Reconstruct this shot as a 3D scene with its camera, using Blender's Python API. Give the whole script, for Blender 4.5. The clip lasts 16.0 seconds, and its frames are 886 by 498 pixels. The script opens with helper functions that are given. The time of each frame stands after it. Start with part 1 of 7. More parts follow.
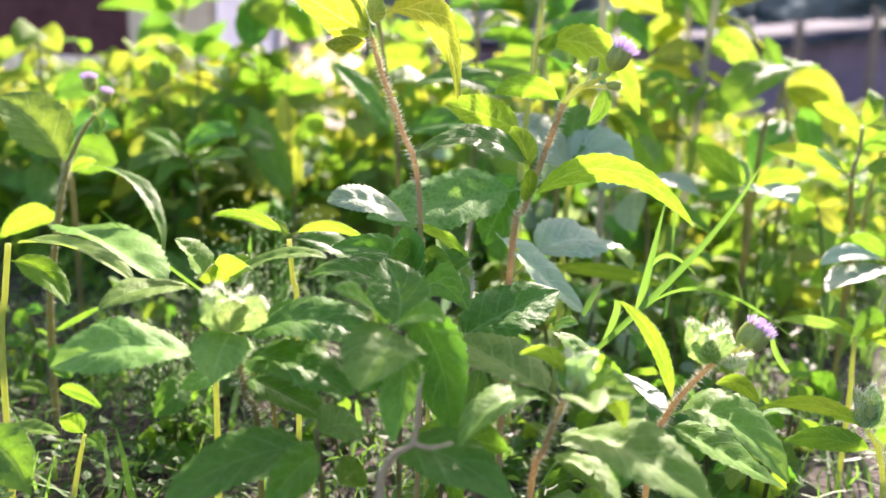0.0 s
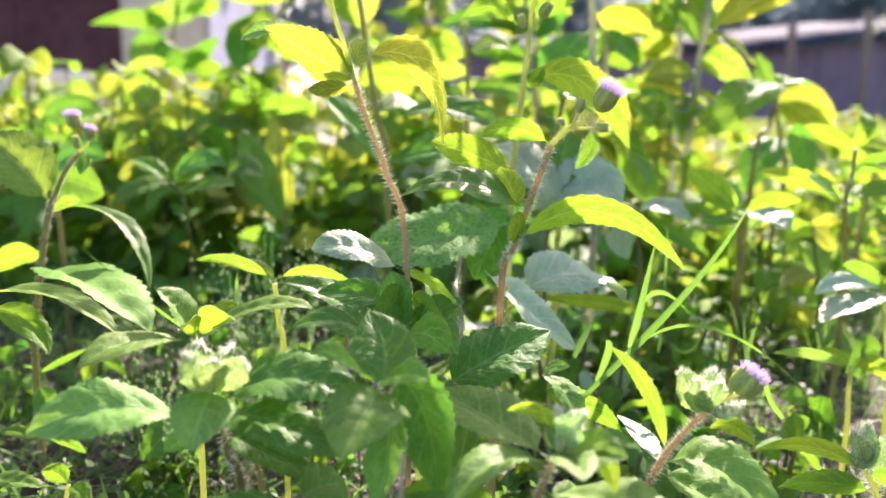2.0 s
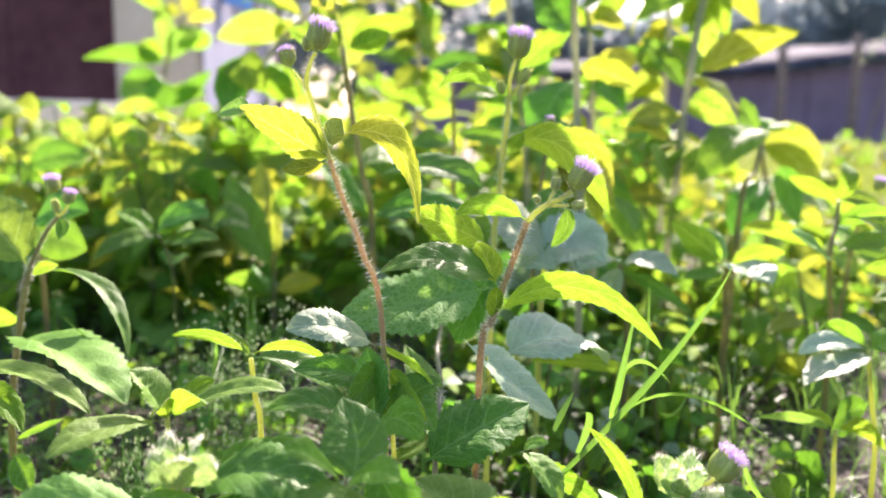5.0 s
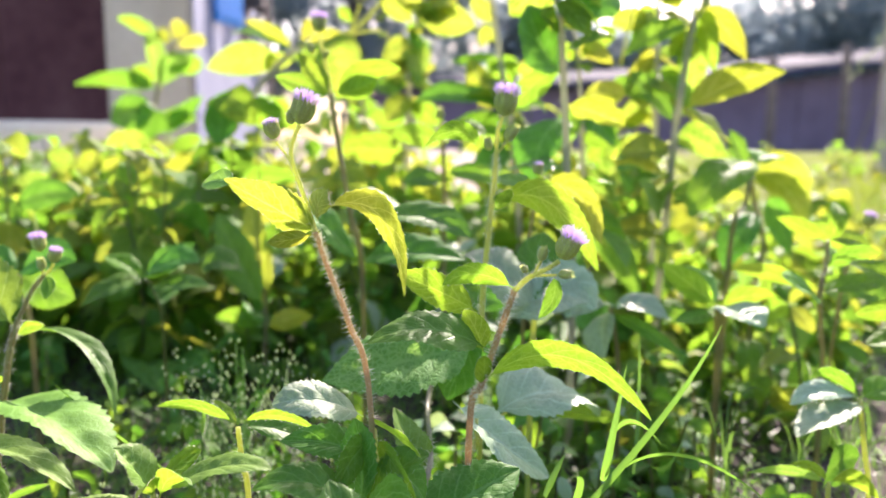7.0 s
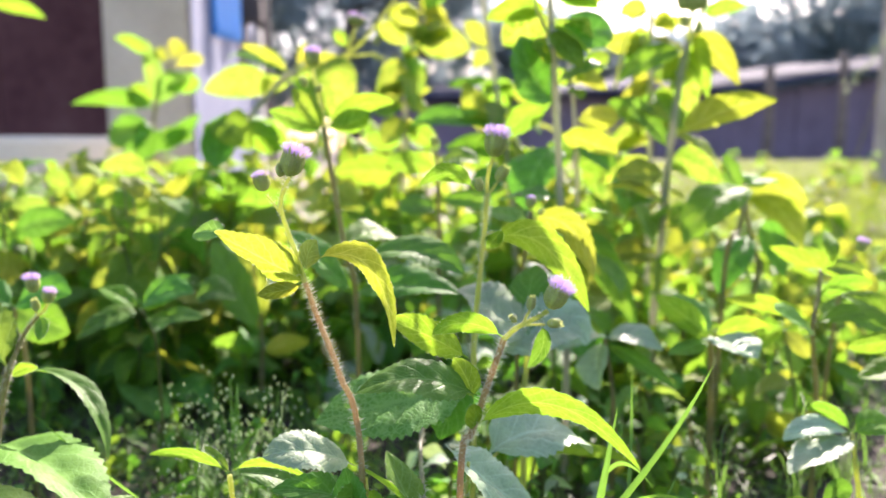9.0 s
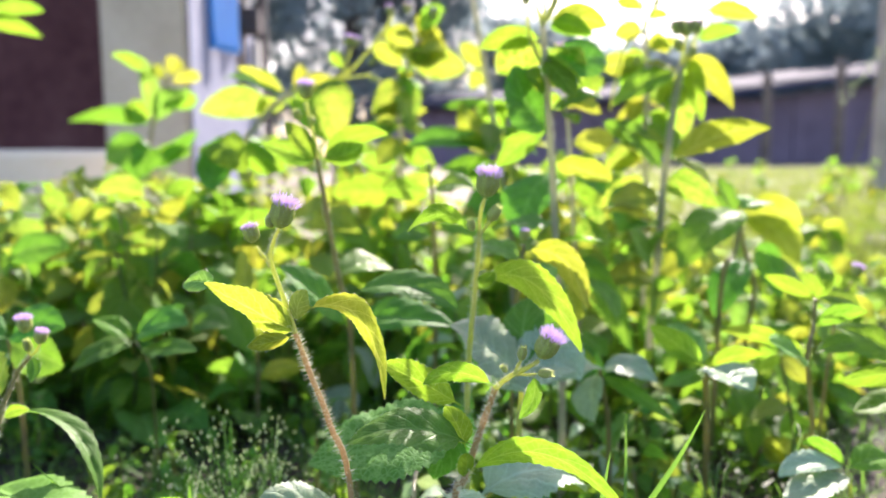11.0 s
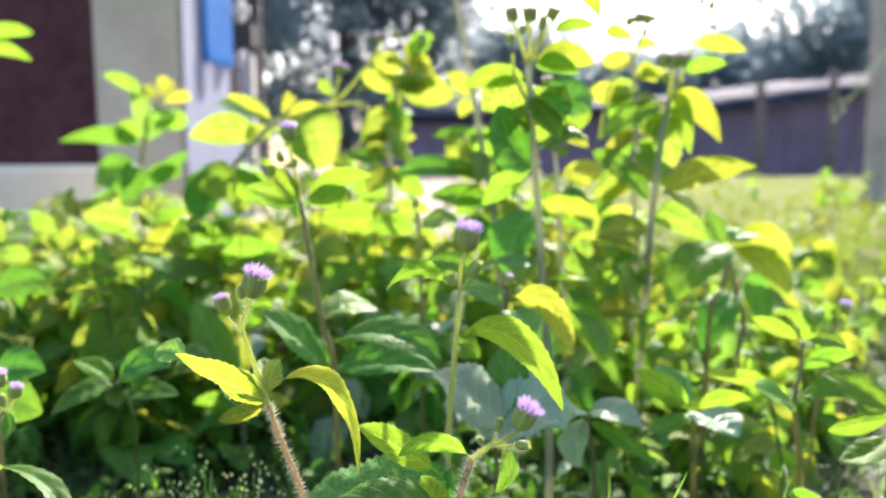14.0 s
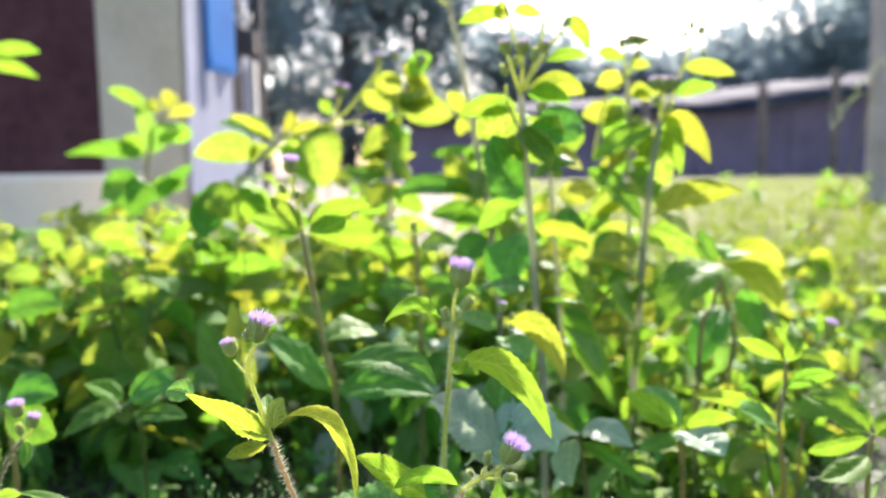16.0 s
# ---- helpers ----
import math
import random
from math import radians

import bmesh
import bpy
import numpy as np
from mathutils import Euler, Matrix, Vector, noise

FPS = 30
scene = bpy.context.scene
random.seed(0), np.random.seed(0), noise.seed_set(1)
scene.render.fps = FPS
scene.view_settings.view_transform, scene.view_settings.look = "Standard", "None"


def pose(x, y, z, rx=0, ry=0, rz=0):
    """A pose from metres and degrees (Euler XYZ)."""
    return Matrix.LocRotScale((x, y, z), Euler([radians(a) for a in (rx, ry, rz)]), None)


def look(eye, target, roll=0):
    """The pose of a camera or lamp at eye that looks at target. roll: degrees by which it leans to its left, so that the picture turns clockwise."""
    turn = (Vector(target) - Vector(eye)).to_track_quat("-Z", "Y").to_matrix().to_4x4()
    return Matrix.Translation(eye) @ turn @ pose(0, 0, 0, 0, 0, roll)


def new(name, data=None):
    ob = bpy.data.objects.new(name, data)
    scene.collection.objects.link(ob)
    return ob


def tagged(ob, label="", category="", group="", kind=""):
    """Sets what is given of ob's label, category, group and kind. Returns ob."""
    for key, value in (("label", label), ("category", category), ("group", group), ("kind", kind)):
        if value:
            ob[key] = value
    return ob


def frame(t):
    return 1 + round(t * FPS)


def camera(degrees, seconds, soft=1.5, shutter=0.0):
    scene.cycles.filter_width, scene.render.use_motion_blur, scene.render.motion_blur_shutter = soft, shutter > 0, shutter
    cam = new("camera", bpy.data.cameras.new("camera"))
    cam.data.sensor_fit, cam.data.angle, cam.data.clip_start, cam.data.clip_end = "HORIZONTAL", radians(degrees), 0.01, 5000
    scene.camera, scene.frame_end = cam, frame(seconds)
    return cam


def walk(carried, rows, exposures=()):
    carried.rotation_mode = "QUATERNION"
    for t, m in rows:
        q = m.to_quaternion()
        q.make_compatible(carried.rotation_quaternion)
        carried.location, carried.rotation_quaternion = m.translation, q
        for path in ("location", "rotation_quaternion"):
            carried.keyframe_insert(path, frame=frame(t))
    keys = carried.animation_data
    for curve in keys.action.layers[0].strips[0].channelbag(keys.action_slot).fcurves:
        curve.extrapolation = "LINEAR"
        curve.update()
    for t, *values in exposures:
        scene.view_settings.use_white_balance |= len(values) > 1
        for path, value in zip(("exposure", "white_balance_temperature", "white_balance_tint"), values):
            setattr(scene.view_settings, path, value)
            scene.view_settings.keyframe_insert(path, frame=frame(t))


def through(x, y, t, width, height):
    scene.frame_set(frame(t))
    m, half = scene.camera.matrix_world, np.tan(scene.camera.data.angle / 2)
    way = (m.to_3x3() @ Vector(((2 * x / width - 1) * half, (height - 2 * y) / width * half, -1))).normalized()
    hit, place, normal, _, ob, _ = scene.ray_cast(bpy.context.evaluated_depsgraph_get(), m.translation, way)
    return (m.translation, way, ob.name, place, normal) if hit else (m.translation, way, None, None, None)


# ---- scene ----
cam = camera(60.0, 16.0)
PATH = [
    (0, (0.08206, -0.00067, 0.11966), (-0.0093, 1.9592, -0.2683), 1.91),
    (0.5, (0.08275, 0.00004, 0.12131), (-0.0120, 1.9610, -0.2603), 1.92),
    (1, (0.08314, 0.00203, 0.12417), (-0.0052, 1.9640, -0.2536), 1.71),
    (1.5, (0.08393, 0.00348, 0.12674), (-0.0038, 1.9657, -0.2500), 1.39),
    (2, (0.08410, 0.00460, 0.12892), (-0.0002, 1.9678, -0.2434), 1.19),
    (2.5, (0.08423, 0.00557, 0.13129), (0.0007, 1.9699, -0.2352), 1.12),
    (3, (0.08464, 0.00623, 0.13364), (0.0004, 1.9716, -0.2274), 1.12),
    (3.5, (0.08485, 0.00689, 0.13583), (0.0066, 1.9738, -0.2180), 1.11),
    (4, (0.08551, 0.00774, 0.13872), (0.0126, 1.9771, -0.2025), 1.10),
    (6.3, (0.09144, 0.01008, 0.15164), (0.0221, 1.9869, -0.1438), 0.58),
    (6.5, (0.09024, 0.01135, 0.15411), (0.0276, 1.9886, -0.1403), 0.51),
    (7, (0.09019, 0.01175, 0.15694), (0.0301, 1.9905, -0.1274), 0.38),
    (7.5, (0.09067, 0.01137, 0.15870), (0.0313, 1.9906, -0.1229), 0.39),
    (8, (0.09191, 0.01147, 0.16046), (0.0348, 1.9912, -0.1178), 0.32),
    (8.5, (0.09288, 0.01172, 0.16308), (0.0319, 1.9927, -0.1055), 0.24),
    (9, (0.09280, 0.01204, 0.16725), (0.0333, 1.9941, -0.0936), 0.03),
    (11.5, (0.09568, 0.01433, 0.17977), (0.0381, 2.0000, -0.0521), -0.28),
    (12, (0.09631, 0.01486, 0.18212), (0.0417, 2.0019, -0.0387), -0.19),
    (12.5, (0.09732, 0.01503, 0.18443), (0.0447, 2.0026, -0.0321), -0.32),
    (13, (0.09839, 0.01632, 0.18676), (0.0429, 2.0041, -0.0270), -0.45),
    (13.5, (0.09912, 0.01709, 0.18909), (0.0432, 2.0052, -0.0215), -0.29),
    (14, (0.09994, 0.01829, 0.19197), (0.0543, 2.0060, -0.0246), -0.34),
    (14.5, (0.10044, 0.01892, 0.19435), (0.0563, 2.0070, -0.0196), -0.27),
    (15, (0.10130, 0.02426, 0.19650), (0.0538, 2.0123, -0.0163), -0.39),
    (15.5, (0.10178, 0.01765, 0.20035), (0.0555, 2.0058, -0.0122), -0.59),
    (16, (0.10350, 0.00617, 0.20493), (0.0496, 1.9941, -0.0074), -0.76),
]
walk(cam, [(t, look(eye, target, roll)) for t, eye, target, roll in PATH], exposures=[(0, 1.84, 6650, 30), (9, 1.72, 6450, 27), (16, 1.6, 6250, 19)])
cam.data.dof.use_dof = True
cam.data.dof.focus_distance = 0.2
cam.data.dof.aperture_fstop = 11.5

# ---- world and sun ----
SUN_EL, SUN_AZ = 34.0, 15.0
world = bpy.data.worlds.new("sky")
scene.world = world
world.use_nodes = True
wt = world.node_tree
sky = wt.nodes.new("ShaderNodeTexSky")
sky.sky_type = "NISHITA"
sky.sun_disc = False
sky.sun_elevation, sky.sun_rotation = radians(SUN_EL), radians(SUN_AZ)
sky.air_density, sky.dust_density = 1.0, 2.5
wt.links.new(sky.outputs[0], wt.nodes["Background"].inputs[0])
wt.nodes["Background"].inputs[1].default_value = 0.122
lamp = bpy.data.lights.new("sun", "SUN")
lamp.energy, lamp.angle, lamp.color = 4.6, radians(0.53), (1.0, 0.93, 0.8)
sun = new("sun", lamp)
az, el = radians(SUN_AZ), radians(SUN_EL)
sun.matrix_world = look((math.sin(az) * math.cos(el) * 9, math.cos(az) * math.cos(el) * 9, math.sin(el) * 9), (0, 0, 0))


# ---- materials ----
def node(nt, kind, **sockets):
    n = nt.nodes.new("ShaderNode" + kind)
    for k, v in sockets.items():
        n.inputs[k.replace("_", " ")].default_value = v
    return n


def material(name):
    m = bpy.data.materials.new(name)
    m.use_nodes = True
    nt = m.node_tree
    return m, nt, nt.nodes["Principled BSDF"], nt.nodes["Material Output"]


def ramp(nt, fac, stops):
    r = nt.nodes.new("ShaderNodeValToRGB")
    while len(r.color_ramp.elements) < len(stops):
        r.color_ramp.elements.new(0.5)
    for e, (p, c) in zip(r.color_ramp.elements, stops):
        e.position, e.color = p, (*c, 1)
    nt.links.new(fac, r.inputs[0])
    return r.outputs[0]


def mix(nt, fac, a, b, mode="MIX"):
    m = nt.nodes.new("ShaderNodeMix")
    m.data_type, m.blend_type = "RGBA", mode
    for sock, v in ((m.inputs[0], fac), (m.inputs[6], a), (m.inputs[7], b)):
        if isinstance(v, (int, float)):
            sock.default_value = v
        elif isinstance(v, tuple):
            sock.default_value = (*v, 1)
        else:
            nt.links.new(v, sock)
    return m.outputs[2]


def maths(nt, op, a, b=0.0):
    m = nt.nodes.new("ShaderNodeMath")
    m.operation = op
    for sock, v in ((m.inputs[0], a), (m.inputs[1], b)):
        if isinstance(v, (int, float)):
            sock.default_value = v
        else:
            nt.links.new(v, sock)
    return m.outputs[0]


def leaf_material(name, base, glow, through=0.5, rough=0.45, blotch=0.25, net_gain=0.3, gloss=0.4, dust_sheen=0.15, net_glow=(0.7, 0.62, 0.12), cell=520.0):
    """Leaf with midrib, side veins, a fine net of veinlets, mottling and yellowing blotches; light passes through it."""
    m, nt, bsdf, out = material(name)
    uv = node(nt, "UVMap")
    sep = node(nt, "SeparateXYZ")
    nt.links.new(uv.outputs[0], sep.inputs[0])
    u, s = sep.outputs[0], maths(nt, "ABSOLUTE", maths(nt, "SUBTRACT", maths(nt, "MULTIPLY", sep.outputs[1], 2.0), 1.0))
    tc = nt.nodes.new("ShaderNodeTexCoord")
    big, mid, small = node(nt, "TexNoise", Scale=38.0, Detail=3.0), node(nt, "TexNoise", Scale=120.0, Detail=4.0), node(nt, "TexNoise", Scale=700.0, Detail=3.0)
    for n in (big, mid, small):
        nt.links.new(tc.outputs["Object"], n.inputs["Vector"])
    rib = ramp(nt, s, [(0.02, (1, 1, 1)), (0.07, (0, 0, 0))])
    wave = maths(nt, "ABSOLUTE", maths(nt, "SUBTRACT", maths(nt, "FRACT", maths(nt, "MULTIPLY", maths(nt, "ADD", maths(nt, "SUBTRACT", u, maths(nt, "MULTIPLY", s, 0.3)), maths(nt, "MULTIPLY", big.outputs[0], 0.12)), 5.5)), 0.5))
    side = maths(nt, "MULTIPLY", ramp(nt, wave, [(0.015, (1, 1, 1)), (0.12, (0, 0, 0))]), ramp(nt, mid.outputs[0], [(0.35, (0.35, 0.35, 0.35)), (0.6, (1, 1, 1))]))
    net = node(nt, "TexVoronoi", Scale=cell)
    net.feature = "DISTANCE_TO_EDGE"
    nt.links.new(tc.outputs["Object"], net.inputs["Vector"])
    fine = ramp(nt, net.outputs["Distance"], [(0.03, (1, 1, 1)), (0.16, (0, 0, 0))])
    vein = maths(nt, "MINIMUM", maths(nt, "ADD", maths(nt, "ADD", rib, maths(nt, "MULTIPLY", side, 0.8)), maths(nt, "MULTIPLY", fine, net_gain)), 1.0)
    info = nt.nodes.new("ShaderNodeObjectInfo")
    patch = maths(nt, "MULTIPLY", ramp(nt, big.outputs[0], [(0.5, (0, 0, 0)), (0.72, (1, 1, 1))]), blotch)
    mottle = ramp(nt, mid.outputs[0], [(0.38, (0, 0, 0)), (0.62, (1, 1, 1))])
    lit = tuple(min(1.0, c * 1.6 + 0.08) for c in base)
    b = mix(nt, maths(nt, "MULTIPLY", mottle, 0.4), base, tuple(c * 0.62 for c in base))
    b = mix(nt, maths(nt, "MULTIPLY", small.outputs[0], 0.22), b, tuple(min(1, c * 1.5 + 0.02) for c in base))
    b = mix(nt, maths(nt, "MULTIPLY", vein, 0.6), b, lit)
    b = mix(nt, patch, b, (0.40, 0.40, 0.12))
    b = mix(nt, maths(nt, "MULTIPLY", ramp(nt, maths(nt, "ADD", maths(nt, "MULTIPLY", big.outputs[0], 0.6), maths(nt, "MULTIPLY", small.outputs[0], 0.4)), [(0.42, (0, 0, 0)), (0.6, (1, 1, 1))]), dust_sheen), b, (0.44, 0.55, 0.3))
    hsv = node(nt, "HueSaturation")
    nt.links.new(b, hsv.inputs["Color"])
    nt.links.new(maths(nt, "ADD", 0.485, maths(nt, "MULTIPLY", info.outputs["Random"], 0.03)), hsv.inputs["Hue"])
    nt.links.new(maths(nt, "ADD", 0.8, maths(nt, "MULTIPLY", info.outputs["Random"], 0.4)), hsv.inputs["Value"])
    nt.links.new(hsv.outputs[0], bsdf.inputs["Base Color"])
    bsdf.inputs["Roughness"].default_value = rough
    bsdf.inputs["Specular IOR Level"].default_value = gloss
    bsdf.inputs["Sheen Weight"].default_value = 0.02
    bsdf.inputs["Sheen Roughness"].default_value = 0.4
    bump = node(nt, "Bump", Strength=0.45, Distance=0.0006)
    relief = maths(nt, "ADD", maths(nt, "MULTIPLY", small.outputs[0], 0.16), maths(nt, "SUBTRACT", maths(nt, "MULTIPLY", mid.outputs[0], 0.25), maths(nt, "MULTIPLY", vein, 0.4)))
    nt.links.new(relief, bump.inputs["Height"])
    nt.links.new(bump.outputs[0], bsdf.inputs["Normal"])
    g = mix(nt, maths(nt, "MULTIPLY", mottle, 0.65), glow, tuple(c * k for c, k in zip(glow, (0.42, 0.55, 0.5))))
    g = mix(nt, maths(nt, "MULTIPLY", small.outputs[0], 0.35), g, tuple(min(1, c * 1.3) for c in glow))
    g = mix(nt, maths(nt, "MULTIPLY", vein, 0.55), g, net_glow)
    g = mix(nt, patch, g, (0.62, 0.56, 0.08))
    hs2 = node(nt, "HueSaturation")
    nt.links.new(g, hs2.inputs["Color"])
    nt.links.new(maths(nt, "ADD", 0.485, maths(nt, "MULTIPLY", info.outputs["Random"], 0.03)), hs2.inputs["Hue"])
    tr = nt.nodes.new("ShaderNodeBsdfTranslucent")
    nt.links.new(hs2.outputs[0], tr.inputs["Color"])
    nt.links.new(bump.outputs[0], tr.inputs["Normal"])
    ms = nt.nodes.new("ShaderNodeMixShader")
    ms.inputs[0].default_value = through
    nt.links.new(bsdf.outputs[0], ms.inputs[1])
    nt.links.new(tr.outputs[0], ms.inputs[2])
    nt.links.new(ms.outputs[0], out.inputs["Surface"])
    return m


LEAF = {
    "green": leaf_material("leaf_green", (0.14, 0.32, 0.02), (0.23, 0.43, 0.02), 0.56, 0.55, 0.12, gloss=0.25, dust_sheen=0.05, net_glow=(0.36, 0.5, 0.07)),
    "deep": leaf_material("leaf_deep_shade_green", (0.078, 0.24, 0.022), (0.15, 0.39, 0.02), 0.46, 0.5, 0.04, gloss=0.32, dust_sheen=0.04, net_glow=(0.24, 0.42, 0.06)),
    "pale": leaf_material("leaf_downy_lit_green", (0.155, 0.33, 0.045), (0.29, 0.48, 0.045), 0.45, 0.55, 0.04, gloss=0.26, dust_sheen=0.08, net_glow=(0.38, 0.54, 0.14)),
    "yellow": leaf_material("leaf_yellow_green", (0.25, 0.35, 0.03), (0.33, 0.385, 0.02), 0.56, 0.55, 0.3, gloss=0.25, net_glow=(0.55, 0.55, 0.12)),
    "lacy": leaf_material("leaf_yellow_veined", (0.12, 0.26, 0.02), (0.2, 0.4, 0.02), 0.54, 0.55, 0.3, 0.9, gloss=0.25, net_glow=(0.6, 0.55, 0.09), cell=250.0),
    "quilt": leaf_material("leaf_quilted", (0.14, 0.33, 0.06), (0.26, 0.5, 0.06), 0.58, 0.6, 0.0, 1.0, gloss=0.2, dust_sheen=0.05, net_glow=(0.44, 0.58, 0.16)),
    "satin": leaf_material("leaf_sky_sheen_grey_green", (0.3, 0.42, 0.27), (0.36, 0.52, 0.18), 0.36, 0.5, 0.03, gloss=0.35, dust_sheen=0.4, net_glow=(0.42, 0.56, 0.22)),
    "down": leaf_material("leaf_young_downy", (0.17, 0.35, 0.09), (0.3, 0.47, 0.11), 0.45, 0.6, 0.0, 0.3, gloss=0.2, dust_sheen=0.35, net_glow=(0.55, 0.6, 0.3)),
}


def plain(name, stops, scale, rough, bump=0.0, dist=0.001, through=None):
    """A surface whose colour wanders between the stops at two scales."""
    m, nt, bsdf, out = material(name)
    tc = nt.nodes.new("ShaderNodeTexCoord")
    a = node(nt, "TexNoise", Scale=scale, Detail=5.0)
    b = node(nt, "TexNoise", Scale=scale * 9, Detail=4.0)
    for n in (a, b):
        nt.links.new(tc.outputs["Object"], n.inputs["Vector"])
    f = maths(nt, "ADD", maths(nt, "MULTIPLY", a.outputs[0], 0.65), maths(nt, "MULTIPLY", b.outputs[0], 0.35))
    col = ramp(nt, f, stops)
    nt.links.new(col, bsdf.inputs["Base Color"])
    bsdf.inputs["Roughness"].default_value = rough
    if bump:
        bn = node(nt, "Bump", Strength=bump, Distance=dist)
        nt.links.new(b.outputs[0], bn.inputs["Height"])
        nt.links.new(bn.outputs[0], bsdf.inputs["Normal"])
    if through:
        tr = nt.nodes.new("ShaderNodeBsdfTranslucent")
        tr.inputs["Color"].default_value = (*through, 1)
        ms = nt.nodes.new("ShaderNodeMixShader")
        ms.inputs[0].default_value = 0.5
        nt.links.new(bsdf.outputs[0], ms.inputs[1])
        nt.links.new(tr.outputs[0], ms.inputs[2])
        nt.links.new(ms.outputs[0], out.inputs["Surface"])
    return m


STEM = plain("stem_green", [(0.3, (0.28, 0.36, 0.1)), (0.5, (0.4, 0.45, 0.14)), (0.7, (0.48, 0.44, 0.18))], 60, 0.5, through=(0.8, 0.85, 0.26))
STEM_DARK = plain("stem_grey_green", [(0.35, (0.3, 0.27, 0.22)), (0.5, (0.38, 0.38, 0.28)), (0.65, (0.36, 0.42, 0.27))], 20, 0.4, through=(0.6, 0.6, 0.45))
STEM_RED = plain("stem_reddish", [(0.35, (0.4, 0.24, 0.17)), (0.5, (0.46, 0.34, 0.2)), (0.65, (0.38, 0.42, 0.17))], 25, 0.45, through=(0.66, 0.5, 0.28))
STEM_BROWN = plain("stem_brown_green", [(0.35, (0.16, 0.12, 0.07)), (0.5, (0.19, 0.18, 0.08)), (0.65, (0.2, 0.25, 0.09))], 25, 0.5, through=(0.34, 0.34, 0.14))
HAIR = plain("stem_hair", [(0.3, (0.7, 0.72, 0.6)), (0.7, (0.85, 0.85, 0.75))], 200, 0.5, through=(0.9, 0.9, 0.75))
BRACT = plain("bract_green", [(0.35, (0.26, 0.32, 0.12)), (0.6, (0.48, 0.55, 0.22))], 1500, 0.5, through=(0.8, 0.86, 0.3))
BRACT_PALE = plain("bract_yellow_green", [(0.35, (0.3, 0.4, 0.12)), (0.6, (0.46, 0.55, 0.22))], 900, 0.45, through=(0.66, 0.72, 0.24))
for bract in (BRACT, BRACT_PALE):
    bt = bract.node_tree
    geo, body = bt.nodes.new("ShaderNodeNewGeometry"), bt.nodes["Principled BSDF"]
    shade = ramp(bt, geo.outputs["Random Per Island"], [(0.0, (0.8, 0.7, 0.75)), (0.5, (1.15, 1.15, 1.05)), (1.0, (1.5, 1.5, 1.2))])
    bt.links.new(mix(bt, 1.0, body.inputs["Base Color"].links[0].from_socket, shade, "MULTIPLY"), body.inputs["Base Color"])
FLORET = plain("floret_lilac", [(0.3, (0.68, 0.55, 0.82)), (0.6, (0.9, 0.84, 0.95))], 900, 0.6, through=(0.88, 0.72, 0.97))
STEM_SHADE = plain("stem_green_shaded", [(0.35, (0.06, 0.07, 0.03)), (0.5, (0.09, 0.12, 0.04)), (0.65, (0.13, 0.16, 0.06))], 25, 0.5, through=(0.16, 0.22, 0.06))
TWIG = plain("dry_twig", [(0.3, (0.28, 0.2, 0.12)), (0.7, (0.45, 0.36, 0.24))], 80, 0.8, 0.4)
LITTER = plain("dry_litter_brown", [(0.3, (0.08, 0.055, 0.03)), (0.7, (0.2, 0.15, 0.09))], 80, 0.85)
GRASS = plain("grass_blade", [(0.3, (0.06, 0.17, 0.025)), (0.7, (0.14, 0.3, 0.05))], 14, 0.45, through=(0.22, 0.46, 0.05))
CREEP = plain("creeping_leaves_shaded", [(0.3, (0.03, 0.09, 0.02)), (0.7, (0.08, 0.17, 0.04))], 30, 0.5, through=(0.14, 0.28, 0.04))
LAWN = plain("lawn_grass", [(0.35, (0.06, 0.11, 0.014)), (0.65, (0.15, 0.17, 0.026))], 1.5, 0.7, through=(0.24, 0.34, 0.03))
SEED = plain("seed_pale", [(0.3, (0.3, 0.4, 0.2)), (0.7, (0.5, 0.6, 0.36))], 300, 0.6, through=(0.6, 0.68, 0.4))
CONCRETE = plain("pillar_plaster", [(0.3, (0.44, 0.36, 0.25)), (0.5, (0.58, 0.49, 0.35)), (0.7, (0.66, 0.57, 0.43))], 4, 0.85, 0.3, 0.003)
LIMEWASH_SHADED = plain("limewash_shade_tinted", [(0.3, (0.15, 0.17, 0.25)), (0.7, (0.23, 0.26, 0.36))], 5, 0.85, 0.3, 0.003)
STEP = plain("step_cement", [(0.3, (0.84, 0.68, 0.48)), (0.7, (0.93, 0.8, 0.6))], 6, 0.85, 0.3, 0.002)
DOORWOOD = plain("brown_board", [(0.3, (0.07, 0.026, 0.029)), (0.5, (0.115, 0.05, 0.05)), (0.7, (0.16, 0.08, 0.075))], 3, 0.75, 0.3, 0.002)
BLUE = plain("blue_paint", [(0.3, (0.002, 0.17, 0.58)), (0.7, (0.004, 0.26, 0.74))], 6, 0.6, 0.15, 0.001)
WHITEPAINT = plain("white_post_paint", [(0.3, (0.6, 0.58, 0.52)), (0.7, (0.78, 0.76, 0.7))], 6, 0.7)
DARKWOOD = plain("weathered_timber", [(0.3, (0.12, 0.09, 0.07)), (0.7, (0.26, 0.21, 0.17))], 5, 0.85, 0.5, 0.004)
DARKFRAME = plain("dark_grey_timber", [(0.3, (0.05, 0.045, 0.045)), (0.7, (0.11, 0.1, 0.1))], 8, 0.85, 0.5, 0.004)
SHEDWALL = plain("shed_boards_veiled", [(0.3, (0.15, 0.115, 0.16)), (0.7, (0.25, 0.2, 0.27))], 2, 0.85, 0.4, 0.006)
TIN = plain("shed_tin_roof", [(0.3, (0.03, 0.035, 0.055)), (0.7, (0.065, 0.07, 0.1))], 1.5, 0.85, 0.2, 0.01)
for dull in (TIN, DOORWOOD, LAWN):
    dull.node_tree.nodes["Principled BSDF"].inputs["Specular IOR Level"].default_value = 0.08
